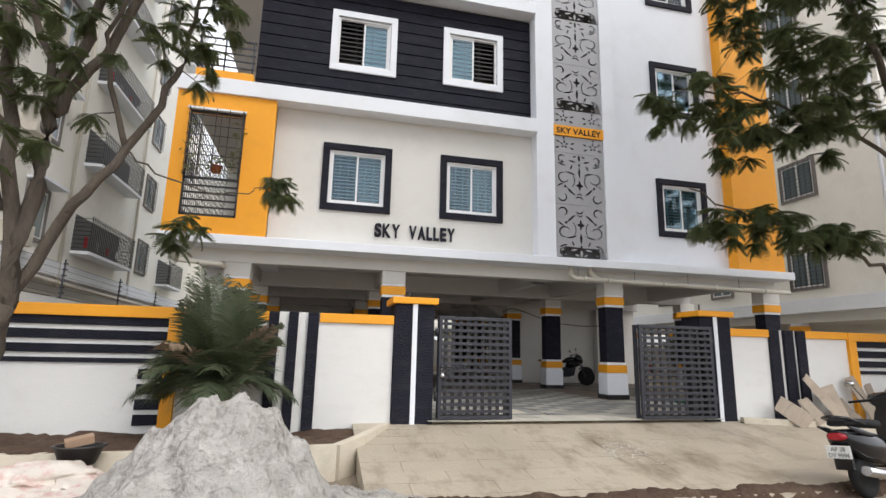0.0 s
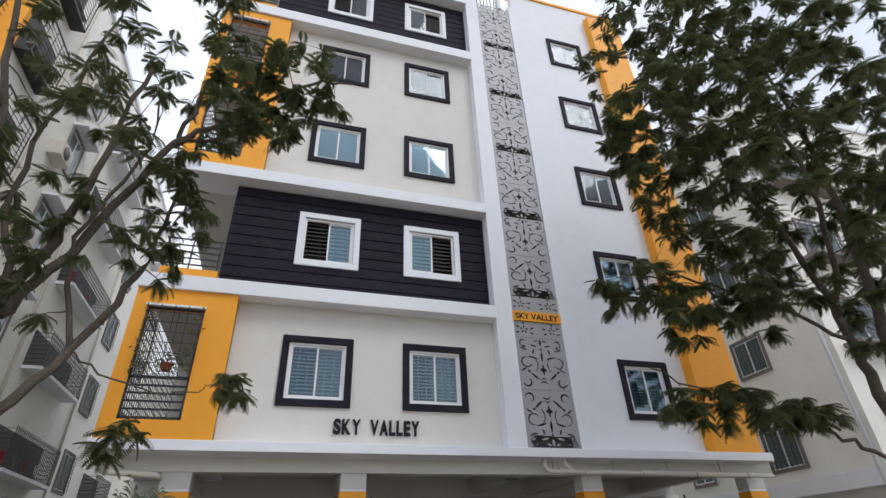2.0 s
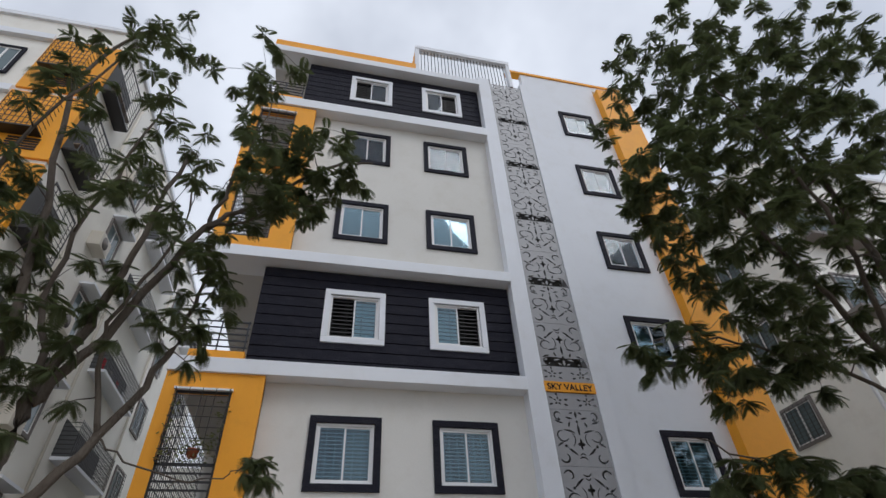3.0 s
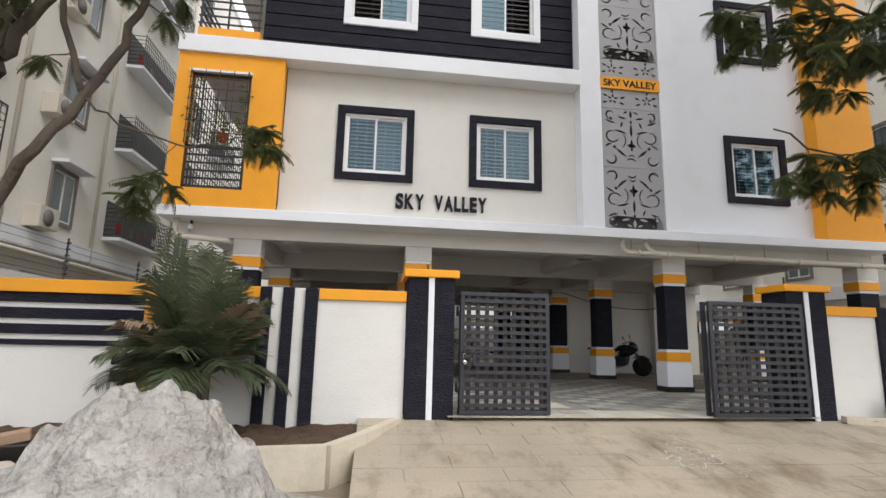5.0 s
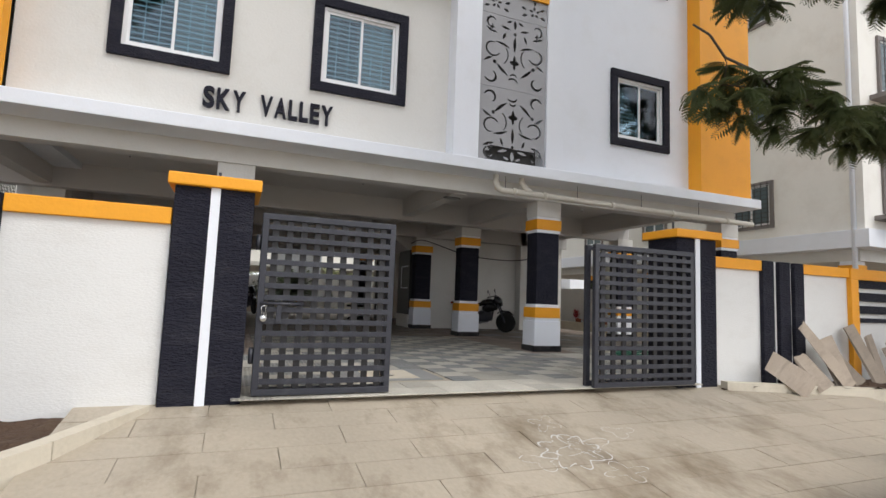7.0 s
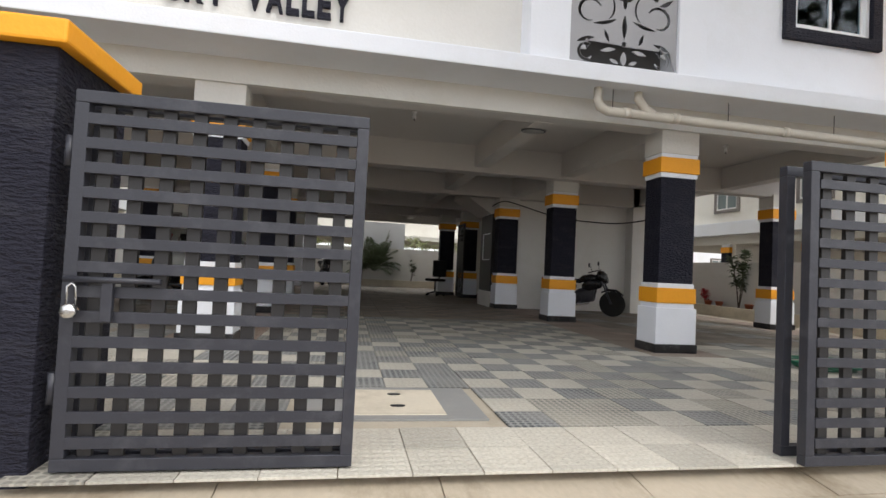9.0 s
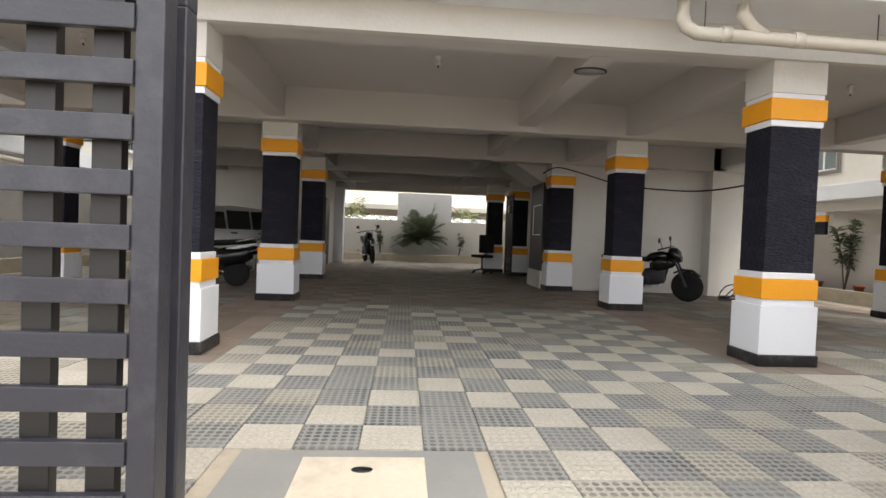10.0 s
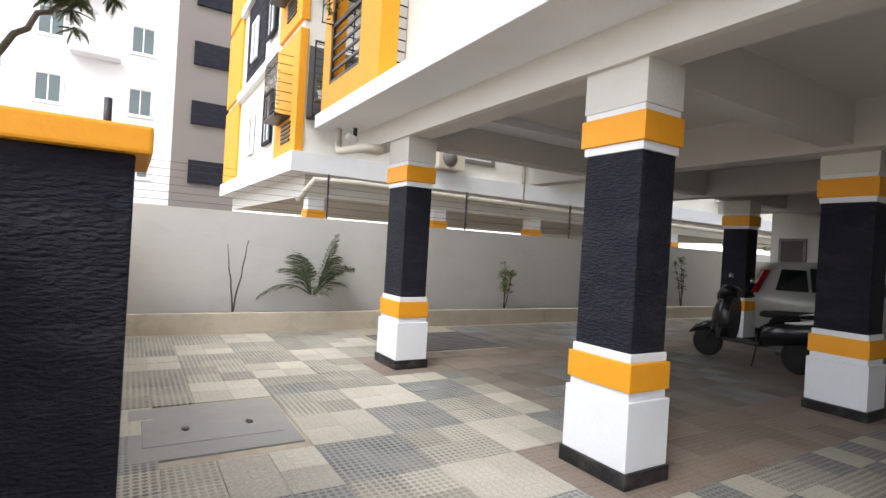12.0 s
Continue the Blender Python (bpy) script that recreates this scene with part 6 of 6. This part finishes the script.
        part("mirror", ms, BLACKSTEEL, s)
    ex = bmesh.new()
    add_tube(ex, [(0.8, -0.13, 0.3), (0.4, -0.15, 0.24), (0.1, -0.16, 0.3), (-0.3, -0.18, 0.4)], [0.02, 0.025, 0.05, 0.045], 10)
    part("exhaust", ex, CHROME, s)
    part("tail_light", boxes((-0.45, -0.41, -0.06, 0.06, 0.8, 0.86), bev=0.008), REDLENS, s)
    return s


scooter("black scooter with red tail trim parked on the street", pose(5.9, 4.42, STREET, 0, 0, 14) @ pose(0, 0, 0, -7, 0, 0), True)
scooter("black scooter parked in the car park", pose(0.42, 15.38, 0, 0, 0, 182) @ pose(0, 0, 0, 6, 0, 0))
motorcycle("black motorcycle parked by the cream wall", pose(7.55, 15.9, 0, 0, 0, -45) @ pose(0, 0, 0, 5, 0, 0) @ Matrix.Scale(0.9, 4))
motorcycle("black motorcycle parked at the rear of the drive", pose(1.95, 24.6, 0, 0, 0, -75) @ pose(0, 0, 0, 5, 0, 0))


def hatchback(m):
    """Compact car; front towards +x, rear at the origin."""
    c = thing("car", "silver hatchback car parked behind the columns", "car", at=m)
    body = bmesh.new()
    side = [(0.0, 0.42), (0.05, 0.85), (0.15, 1.0), (0.3, 1.32), (0.5, 1.47), (1.2, 1.52), (1.9, 1.48), (2.35, 1.25), (2.75, 1.02), (3.3, 0.93), (3.62, 0.78), (3.7, 0.55), (3.66, 0.3), (3.2, 0.22), (0.5, 0.22), (0.05, 0.3)]
    L, R, mids = [], [], []
    for hw_scale, dst in ((1, L), (-1, R)):
        for x, z in side:
            hw = 0.8 - (0.2 * max(0, z - 0.95) / 0.55) - (0.12 if x < 0.1 or x > 3.55 else 0)
            dst.append(body.verts.new((x, hw_scale * hw, z)))
    k = len(side)
    for i in range(k):
        body.faces.new((L[i], L[(i + 1) % k], R[(i + 1) % k], R[i]))
    body.faces.new(L[::-1])
    body.faces.new(R)
    bmesh.ops.bevel(body, geom=[e for e in body.edges if abs(e.verts[0].co.y - e.verts[1].co.y) < 0.3], offset=0.06, segments=3, affect='EDGES')
    for f in body.faces:
        f.smooth = True
    part("body", body, SILVER, c)
    for s in (-1, 1):
        for x0, x1, z0, z1, xt0, xt1 in ((0.42, 0.95, 0.98, 1.36, 0.55, 0.95), (1.0, 1.55, 0.98, 1.4, 1.0, 1.55), (1.6, 2.35, 0.98, 1.4, 1.6, 1.95)):
            g = bmesh.new()
            y0, y1 = s * 0.792, s * 0.66
            v = [g.verts.new(p) for p in ((x0, y0, z0), (x1, y0, z0), (xt1, y1, z1), (xt0, y1, z1))]
            g.faces.new(v)
            bmesh.ops.solidify(g, geom=g.faces[:], thickness=0.012)
            part("side_window", g, CARGLASS, c, "dark side glass")
        part("mirror", boxes((2.15, 2.3, s * 0.8 if s > 0 else -0.95, 0.95 if s > 0 else -0.8, 0.98, 1.1), bev=0.02), SILVER, c)
        part("tail_lamp", add_prism(bmesh.new(), [(s * 0.6, 0.92), (s * 0.805, 0.92), (s * 0.72, 1.34), (s * 0.6, 1.34)], 0.02, 0.12, Matrix(((1, 0, 0.5, -0.44), (0, 1, 0, 0), (0, 0, 1, 0), (0, 0, 0, 1)))), REDLENS, c, "tall red tail lamp")
        part("headlight", loft(bmesh.new(), [(3.25, 0.82, 0.03, 0.03), (3.45, 0.78, 0.1, 0.07), (3.64, 0.7, 0.06, 0.05)]), CHROME, c).location = (0, s * 0.58, 0)
        for x in (0.65, 3.0):
            wheel(c, x, 0.29, 0.29, 0.18, y=s * 0.72, rim_mat=CHROME)
        part("door_handle", boxes((1.05, 1.2, s * 0.81 - 0.01, s * 0.81 + 0.01, 0.88, 0.91), (1.72, 1.87, s * 0.81 - 0.01, s * 0.81 + 0.01, 0.88, 0.91)), CHROME, c)
    part("grille", boxes((3.66, 3.72, -0.45, 0.45, 0.42, 0.56), bev=0.01), BLACKSTEEL, c)
    return c


hatchback(pose(-1.9, 17.95, 0, 0, 0, 46))


# ---- car park things ----
def office_chair(m):
    c = thing("office_chair", "black swivel office chair with a five-star base", "chair", at=m)
    part("seat", boxes((-0.24, 0.24, -0.23, 0.23, 0.44, 0.52), bev=0.03), RUBBER, c)
    part("backrest", boxes((-0.23, 0.23, 0.2, 0.27, 0.58, 1.08), bev=0.03), RUBBER, c)
    sp = bmesh.new()
    add_tube(sp, [(0, 0.15, 0.45), (0, 0.27, 0.6)], 0.02, 6)
    part("back_bracket", sp, BLACKSTEEL, c)
    sp = bmesh.new()
    add_tube(sp, [(0, 0, 0.1), (0, 0, 0.45)], 0.028, 10)
    part("post", sp, BLACKSTEEL, c)
    for k in range(5):
        a = 2 * math.pi * k / 5
        lg = bmesh.new()
        add_tube(lg, [(0, 0, 0.12), (0.28 * math.cos(a), 0.28 * math.sin(a), 0.07)], [0.025, 0.015], 8)
        leg = part("leg", lg, BLACKSTEEL, c)
        cb = bmesh.new()
        add_lathe(cb, [(0.005, -0.02), (0.03, -0.02), (0.03, 0.02), (0.005, 0.02)], pose(0.28 * math.cos(a), 0.28 * math.sin(a), 0.03, 90, 0, math.degrees(a)), 10)
        part("caster", cb, RUBBER, leg)
    return c


office_chair(pose(5.5, 20.6, 0, 0, 0, 200))

# stair behind the core column and its steel gate
st = thing("staircase", "dim concrete staircase beside the lift core", "staircase", "", "structure")
for i in range(9):
    part("step", boxes((7.1, 8.4, 16.8 + 0.27 * i, 17.07 + 0.27 * i, 0, 0.17 * (i + 1))), CREAM, st)
fl = bmesh.new()
add_prism(fl, [(5.45, 2.6), (6.1, 2.2), (6.88, 2.35), (6.88, 2.96), (5.45, 2.96)], -18.0, -16.75, pose(0, 0, 0, 0, 0, -90))
part("flight", fl, CREAM, st, "sloping underside of the upper flight")
solid("wall_core_plinth", boxes((6.1, 6.7, 16.62, 17.7, 0, 0.36)), CREAM, "cream plinth beside the stair entrance", "wall")
solid("wall_core_jamb", boxes((6.3, 6.36, 17.9, 18.35, 0, 2.1)), TAUPE, "grey jamb of the stair entrance", "wall")
sg2 = thing("stair_gate", "black steel stair gate standing open", "gate")
gb = bmesh.new()
for a, b, c_, d_ in ((19.2, 19.25, 0.05, 2.15), (20.0, 20.05, 0.05, 2.15), (19.25, 20.0, 0.05, 0.1), (19.25, 20.0, 2.1, 2.15)):
    add_box(gb, 6.02, 6.06, a, b, c_, d_)
part("gate_frame", gb, BLACKSTEEL, sg2)
part("gate_sheet", boxes((6.03, 6.05, 19.25, 20.0, 0.75, 1.65)), BLACKSTEEL, sg2)
for i in range(5):
    part("bar", boxes((6.03, 6.05, 19.35 + 0.13 * i, 19.365 + 0.13 * i, 0.1, 2.1)), BLACKSTEEL, sg2)
for zz in (0.2, 0.35, 0.5, 0.65, 1.75, 1.87, 1.99):
    part("bar", boxes((6.028, 6.052, 19.25, 20.0, zz, zz + 0.018)), BLACKSTEEL, sg2)
lift = thing("door_3", "black stair core door with a pale edged panel", "door", "", "structure")
part("leaf", boxes((6.12, 6.6, 16.66, 17.65, 0.362, 2.19)), BLACKSTEEL, lift)
part("panel_edge", boxes((6.105, 6.12, 16.8, 17.4, 1.72, 1.74), (6.105, 6.12, 16.8, 17.4, 1.1, 1.12), (6.105, 6.12, 17.38, 17.4, 1.12, 1.72)), WHITE, lift, "pale edge")

# cables, hose, lamps
def cable(name, pts, r, mat, label, cat):
    bm = bmesh.new()
    add_tube(bm, bent(pts, random.Random(1), 0.0, 6), r, 6)
    ob = mesh_ob(name, bm, mat)
    return tagged(ob, label, cat)


cable("cable", [(5.95, 16.15, 2.3), (6.2, 16.1, 2.42), (6.6, 16.2, 2.38), (6.9, 14.8, 2.0), (6.85, 13.7, 1.85)], 0.012, CABLE, "black cable slung from the column to the wall", "cable")
cable("cable", [(6.8, 13.75, 1.84), (7.2, 12.9, 1.74), (7.1, 11.6, 1.72), (6.85, 10.75, 1.82)], 0.011, CABLE, "black cable slung between two columns", "cable")
cable("cable", [(0.96, 18.6, 2.6), (1.15, 19.2, 2.45), (1.1, 20.2, 2.35)], 0.012, CABLE, "black cable under the ceiling", "cable")
loops = []
for i in range(40):
    a = 2 * math.pi * i / 13
    loops.append((9.4 + 0.32 * math.cos(a), 15.2 + 0.2 * math.sin(a), 0.03 + 0.27 * max(0, math.sin(a + i * 0.07)) + 0.002 * i))
cable("hose", loops, 0.012, CABLE, "coil of dark hose propped against the wall", "hose")
loops = [(7.75 + (0.25 + 0.003 * i) * math.cos(2 * math.pi * i / 14), 9.55 + (0.22 + 0.002 * i) * math.sin(2 * math.pi * i / 14), 0.012 + 0.02 * (i // 14) + 0.004 * (i % 3)) for i in range(56)]
cable("garden_hose", loops, 0.011, GREENHOSE, "coiled green garden hose on the tiles", "hose")

GLOW = paint("lamp_glass", (0.25, 0.25, 0.24), 0.3, 0.02, 2, 30, 0.0)
for x, y in ((3.6, 11.9), (8.5, 12.0), (-0.1, 11.9), (3.4, 15.0), (3.0, 20.2)):
    hl = thing("ceiling_hook", "small white ceiling lamp holder", "lamp holder", "ceiling lamp holders", at=pose(x, y, 2.97))
    hb_ = bmesh.new()
    add_lathe(hb_, [(0.035, 0.0), (0.035, -0.02), (0.022, -0.03), (0.022, -0.07), (0.03, -0.075), (0.028, -0.1), (0.005, -0.1)], Matrix(), 14)
    part("holder", hb_, UPVC, hl)
    hb_ = bmesh.new()
    add_tube(hb_, [(0, 0, -0.1), (0, 0, -0.125)], 0.008, 8)
    part("contact", hb_, BLACKSTEEL, hl)
ol = thing("ceiling_light", "oval grey bulkhead lamp under the beam", "ceiling light", at=pose(4.97, 10.95, 2.598))
ob_ = bmesh.new()
add_lathe(ob_, [(0.11, 0.0), (0.11, -0.012), (0.08, -0.03), (0.02, -0.035)], Matrix.Diagonal((1.25, 0.8, 1, 1)), 20)
part("diffuser", ob_, GLOW, ol)
part("frame", add_lathe(bmesh.new(), [(0.125, 0.0), (0.125, -0.014), (0.111, -0.014), (0.111, 0.0)], Matrix.Diagonal((1.25, 0.8, 1, 1)), 20), GREYSTEEL, ol)

# security camera at the slab corner
sc = thing("security_camera", "small white security camera under the slab corner", "camera", at=pose(-2.55, 10.2, 2.85))
part("mount", boxes((-0.02, 0.02, -0.02, 0.02, -0.1, 0)), BLACKSTEEL, sc)
part("housing", add_lathe(bmesh.new(), [(0.01, -0.09), (0.04, -0.09), (0.045, 0.06), (0.01, 0.06)], pose(0, -0.05, -0.13, 80, 0, 20), 14), UPVC, sc)

# covers let into the paving
def cover(x0, x1, y0, y1, label, mat):
    c = thing("manhole_cover", label, "manhole cover", "manhole covers")
    part("rim", boxes((x0, x1, y0, y1, -0.011, 0.001)), CEMENT, c, "smooth grey cement surround")
    a, b, e, f = x0 + (x1 - x0) * 0.27, x1 - (x1 - x0) * 0.22, y0 + 0.08, y1 - 0.08
    lid = part("lid", boxes((a, b, e, f, -0.008, 0.006), bev=0.004), mat, c)
    for y in (e + (f - e) * 0.3, e + (f - e) * 0.78):
        hm = bmesh.new()
        add_lathe(hm, [(0.045, 0.0), (0.045, 0.003), (0.01, 0.003)], pose((a + b) / 2, y, 0.0065) @ Matrix.Diagonal((1, 0.6, 1, 1)), 14)
        part("lifting_hole", hm, BLACK, lid)


CEMENT = paint("smooth_cement", (0.27, 0.27, 0.26), 0.6, 0.12, 2.5, 50, 0.1, (0.36, 0.34, 0.3), 0.4)
cover(2.6, 3.66, 7.85, 8.6, "pale concrete manhole cover in a grey cement surround", KERBPAINT)
cover(-0.8, 0.25, 7.85, 8.9, "grey cement manhole cover in a cement surround", CEMENT)
gr_ = thing("drain_grate", "dark flat steel grate let into the paving", "grate")
part("plate", boxes((-3.45, -2.2, 10.9, 12.6, -0.008, 0.004)), TAUPE, gr_)
for i in range(12):
    part("rib", boxes((-3.4 + 0.1 * i, -3.37 + 0.1 * i, 10.95, 12.55, 0.004, 0.008)), GREYSTEEL, gr_)


# planting in the strips
def shrub(name, label, at, h, n, seed, leaf=0.1, mat=PALM):
    rng = random.Random(seed)
    p = thing(name, label, "plant", at=pose(*at))
    bm = bmesh.new()
    tips = []
    for k in range(3 if n > 12 else 2):
        a = rng.uniform(0, 6.28)
        top = Vector((0.14 * h * math.cos(a), 0.14 * h * math.sin(a), h * rng.uniform(0.75, 1)))
        line = bent([(0, 0, 0), tuple(top * 0.5 + Vector((0.03, 0, 0))), tuple(top)], rng, 0.01, 4)
        add_tube(bm, line, [0.012 * h * (1 - 0.7 * i / (len(line) - 1)) for i in range(len(line))], 6)
        tips += line[4:]
    part("stem", bm, BARK, p)
    lm = bmesh.new()
    for i in range(n):
        b = rng.choice(tips)
        for q in range(5):
            d = Vector((rng.uniform(-1, 1), rng.uniform(-1, 1), rng.uniform(-0.3, 0.8))).normalized()
            sd = d.cross(Vector((0, 0, 1))).normalized() * leaf * 0.28
            v = [lm.verts.new(c) for c in (b, b + d * leaf * 0.7 + sd, b + d * leaf * 1.5 + Vector((0, 0, -leaf * 0.25)), b + d * leaf * 0.7 - sd)]
            lm.faces.new(v)
    if n:
        part("foliage", lm, mat, p)
    else:
        lm.free()
    return p


palm("palm", (-4.4, 10.35, 0.22), 1.35, 13, 8, trunk=False, leafs=26)
shrub("bare_shrub", "bare thin shrub in the planting strip", (-4.4, 9.15, 0.22), 1.25, 0, 3)
shrub("shrub", "small shrub with pale green leaves by the wall", (-4.4, 14.25, 0.22), 0.95, 34, 4, 0.09, T_LEAFPALE)
shrub("shrub", "slim leafy shrub by the boundary wall", (-4.4, 20.0, 0.22), 1.3, 20, 6, 0.1)
palm("palm", (3.9, 26.0, 0.2), 1.9, 44, 9, trunk=False, leafs=34)
shrub("shrub", "leafy green shrub by the rear wall", (2.4, 26.0, 0.2), 1.1, 26, 7, 0.11)
shrub("shrub", "leafy green shrub by the rear wall", (5.4, 26.0, 0.2), 0.85, 20, 8, 0.11)
shrub("sapling", "slender green sapling in the planting strip", (12.2, 16.0, 0.2), 1.35, 60, 12, 0.13)
shrub("potted_plant", "red-leaved small plant by the boundary wall", (12.2, 17.2, 0.2), 0.4, 16, 13, 0.09, CLOTH_R)
for y in (16.6, 15.6, 17.0):
    pt = thing("flower_pot", "small terracotta flower pot on the kerb", "pot", "terracotta pots", at=pose(12.15, y, 0.2))
    part("pot", add_lathe(bmesh.new(), [(0.06, 0), (0.09, 0.12), (0.1, 0.12), (0.1, 0.15), (0.08, 0.15), (0.06, 0.04), (0.01, 0.04)], Matrix(), 16), TERRACOTTA, pt)
    part("soil", add_lathe(bmesh.new(), [(0.083, 0.1), (0.08, 0.125), (0.01, 0.128)], Matrix(), 14), SOIL, pt)
bd = solid("board_stack", boxes((0, 0.05, 0, 0.35, 0, 0.6), (0.06, 0.1, 0.03, 0.36, 0, 0.56), bev=0.005), WOOD, "boards leaning by the far column", "boards", "thing")
bd.matrix_basis = pose(7.3, 11.2, 0, 0, -8, 0)
del bd["kind"]

# far trees behind the rear wall
ft = thing("far_hedge", "hazy green trees behind the rear boundary wall", "trees", "", "stuff")
rngf = random.Random(31)
pl = []
for i in range(2600):
    x = rngf.uniform(-8, 16)
    s = rngf.uniform(1.3, 2.6)
    pl.append(Matrix.Translation((x, rngf.uniform(29.5, 32), rngf.uniform(0.0, 2.1) + 0.5 * noise.noise(Vector((x * 0.6, 0, 0))))) @ pose(0, 0, 0, rngf.uniform(-40, 40), rngf.uniform(-40, 50), rngf.uniform(0, 360)) @ Matrix.Diagonal((s, s, s, 1)))
leaf_mesh("foliage", pl, frond_template(5), T_LEAFPALE, ft)
# tiles and slabs last
def slab_pieces():
    """Stamped slabs of the sloped apron, a piece each."""
    par = solid("ramp", add_prism(bmesh.new(), [(RAMP_Y0, STREET - 0.1), (RAMP_Y1, STREET - 0.1), (RAMP_Y1, ramp_z(RAMP_Y1) - 0.012), (RAMP_Y0, ramp_z(RAMP_Y0) - 0.012)], RAMP_X0, RAMP_X1), CONCRETE, "sloping worn concrete entrance apron", "ramp")
    rng = random.Random(4)
    rows_n = 9
    for j in range(rows_n):
        ya = RAMP_Y0 + (RAMP_Y1 - RAMP_Y0) * j / rows_n
        yb = RAMP_Y0 + (RAMP_Y1 - RAMP_Y0) * (j + 1) / rows_n - 0.007
        x = RAMP_X0 - (0.45 if j % 2 else 0)
        while x < RAMP_X1:
            w = 0.9
            a, b = max(x, RAMP_X0), min(x + w - 0.006, RAMP_X1)
            x += w
            if b - a < 0.05:
                continue
            bm = bmesh.new()
            add_prism(bm, [(ya, ramp_z(ya) - 0.011), (yb, ramp_z(yb) - 0.011), (yb, ramp_z(yb) + rng.uniform(-0.002, 0.002)), (ya, ramp_z(ya) + rng.uniform(-0.002, 0.002))], a, b)
            part("slab", bm, SLABWORN, par)
    return par


slab_pieces()


def mud_edge():
    """Crumbly damp earth along the foot of the apron."""
    bm = bmesh.new()
    n, m = 170, 7
    rows_ = []
    for i in range(n + 1):
        x = RAMP_X0 - 0.2 + (RAMP_X1 - RAMP_X0 + 0.4) * i / n
        c = RAMP_Y0 + 0.06 + 0.1 * noise.noise(Vector((x * 1.3, 0, 4))) + 0.05 * noise.noise(Vector((x * 6, 0, 9)))
        w = 0.16 + 0.12 * noise.noise(Vector((x * 2.1, 3, 0)))
        row = []
        for j in range(m + 1):
            u = j / m * 2 - 1
            y = c + u * max(0.05, w)
            g = ramp_z(y) if y > RAMP_Y0 else STREET
            hgt = 0.055 * (1 - u * u) * (0.6 + 0.9 * noise.noise(Vector((x * 7, y * 7, 2)))) + 0.02 * noise.noise(Vector((x * 25, y * 25, 0)))
            row.append(bm.verts.new((x, y, g - 0.02 + max(0.0, hgt) + (0.022 if abs(u) < 0.9 else 0))))
        rows_.append(row)
    for a, b in zip(rows_, rows_[1:]):
        for j in range(m):
            bm.faces.new((a[j], b[j], b[j + 1], a[j + 1])).smooth = True
    solid("soil_apron_edge", bm, SOIL, "crumbly damp earth along the foot of the apron", "soil")


mud_edge()


def tile_kind(i, j, x, y):
    if y < 7.72:
        return T_CREAM if x > 1.75 else T_MIX
    for c in (1.5, 6.55, -1.6, 10.95):
        if abs(x - c) < 0.42 and y > 10.3:
            return T_RED
    odd = (i * 37 + j * 91 + i * j * 13) % 17
    if 1.9 < x < 6.15:
        if y < 13.4 and odd < 3:
            return (T_MIX, T_GREY, T_MIX)[odd]
        # deep floor: brown pair, the weaker light there put into the tile colours
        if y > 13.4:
            return T_DULL if (i + j) % 2 else T_SHADED_BROWN
        if (i + j) % 2:
            return T_GREY
        return T_CREAM if (i * 7 + j * 3) % 5 else T_MIX
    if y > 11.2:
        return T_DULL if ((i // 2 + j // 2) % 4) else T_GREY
    if x < -1.2:
        return T_CREAM if (i // 2 + j // 2) % 3 == 0 else T_MIX
    k = (i // 2 + j // 2) % 3
    return T_CREAM if k == 0 else (T_GREY if k == 1 else T_MIX)


tile_par = bpy.data.objects["floor"]
tile_bms = {}
shared = {}


def tile_mesh(mat):
    if mat.name not in shared:
        bm = add_box(bmesh.new(), 0, TILE - 0.005, 0, TILE - 0.005, -0.011, 0.0)
        me = bpy.data.meshes.new("paving_tile")
        bmesh.ops.recalc_face_normals(bm, faces=bm.faces[:])
        bm.to_mesh(me)
        bm.free()
        me.materials.append(mat)
        shared[mat.name] = me
    return shared[mat.name]


X_T, Y_T = 3.43 - 30 * TILE, 8.93 - 6 * TILE
MANHOLES = ((2.64, 3.64, 7.86, 8.56), (-0.75, 0.2, 7.9, 8.85), (-3.75, -2.2, 10.85, 12.6))
rng = random.Random(9)
near_n = 0
for i in range(0, 56):
    for j in range(0, 62):
        x, y = X_T + i * TILE, Y_T + j * TILE
        if x < -4.1 or x > 11.85 or y > 25.5 or y < 7.05 or (y < 7.42 and not 1.4 < x < 6.2):
            continue
        if any(a - TILE * 0.6 < x < b - TILE * 0.4 and c - TILE * 0.6 < y < d - TILE * 0.4 for a, b, c, d in MANHOLES):
            continue
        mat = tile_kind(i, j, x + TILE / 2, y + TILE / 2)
        dz = rng.uniform(-0.0025, 0.0015)
        if 1.7 < x < 6.6 and 7.6 < y < 12.4 and near_n < 300:
            ob = new("paving_tile", tile_mesh(mat))
            ob.location = (x, y, dz)
            ob.parent = tile_par
            near_n += 1
        else:
            vs, fs = tile_bms.setdefault(mat.name, ([], []))
            k = len(vs)
            e = TILE - 0.005
            vs += [(x, y, -0.011), (x + e, y, -0.011), (x + e, y + e, -0.011), (x, y + e, -0.011), (x, y, dz), (x + e, y, dz), (x + e, y + e, dz), (x, y + e, dz)]
            fs += [(k + 4, k + 5, k + 6, k + 7), (k, k + 1, k + 5, k + 4), (k + 1, k + 2, k + 6, k + 5), (k + 2, k + 3, k + 7, k + 6), (k + 3, k, k + 4, k + 7)]
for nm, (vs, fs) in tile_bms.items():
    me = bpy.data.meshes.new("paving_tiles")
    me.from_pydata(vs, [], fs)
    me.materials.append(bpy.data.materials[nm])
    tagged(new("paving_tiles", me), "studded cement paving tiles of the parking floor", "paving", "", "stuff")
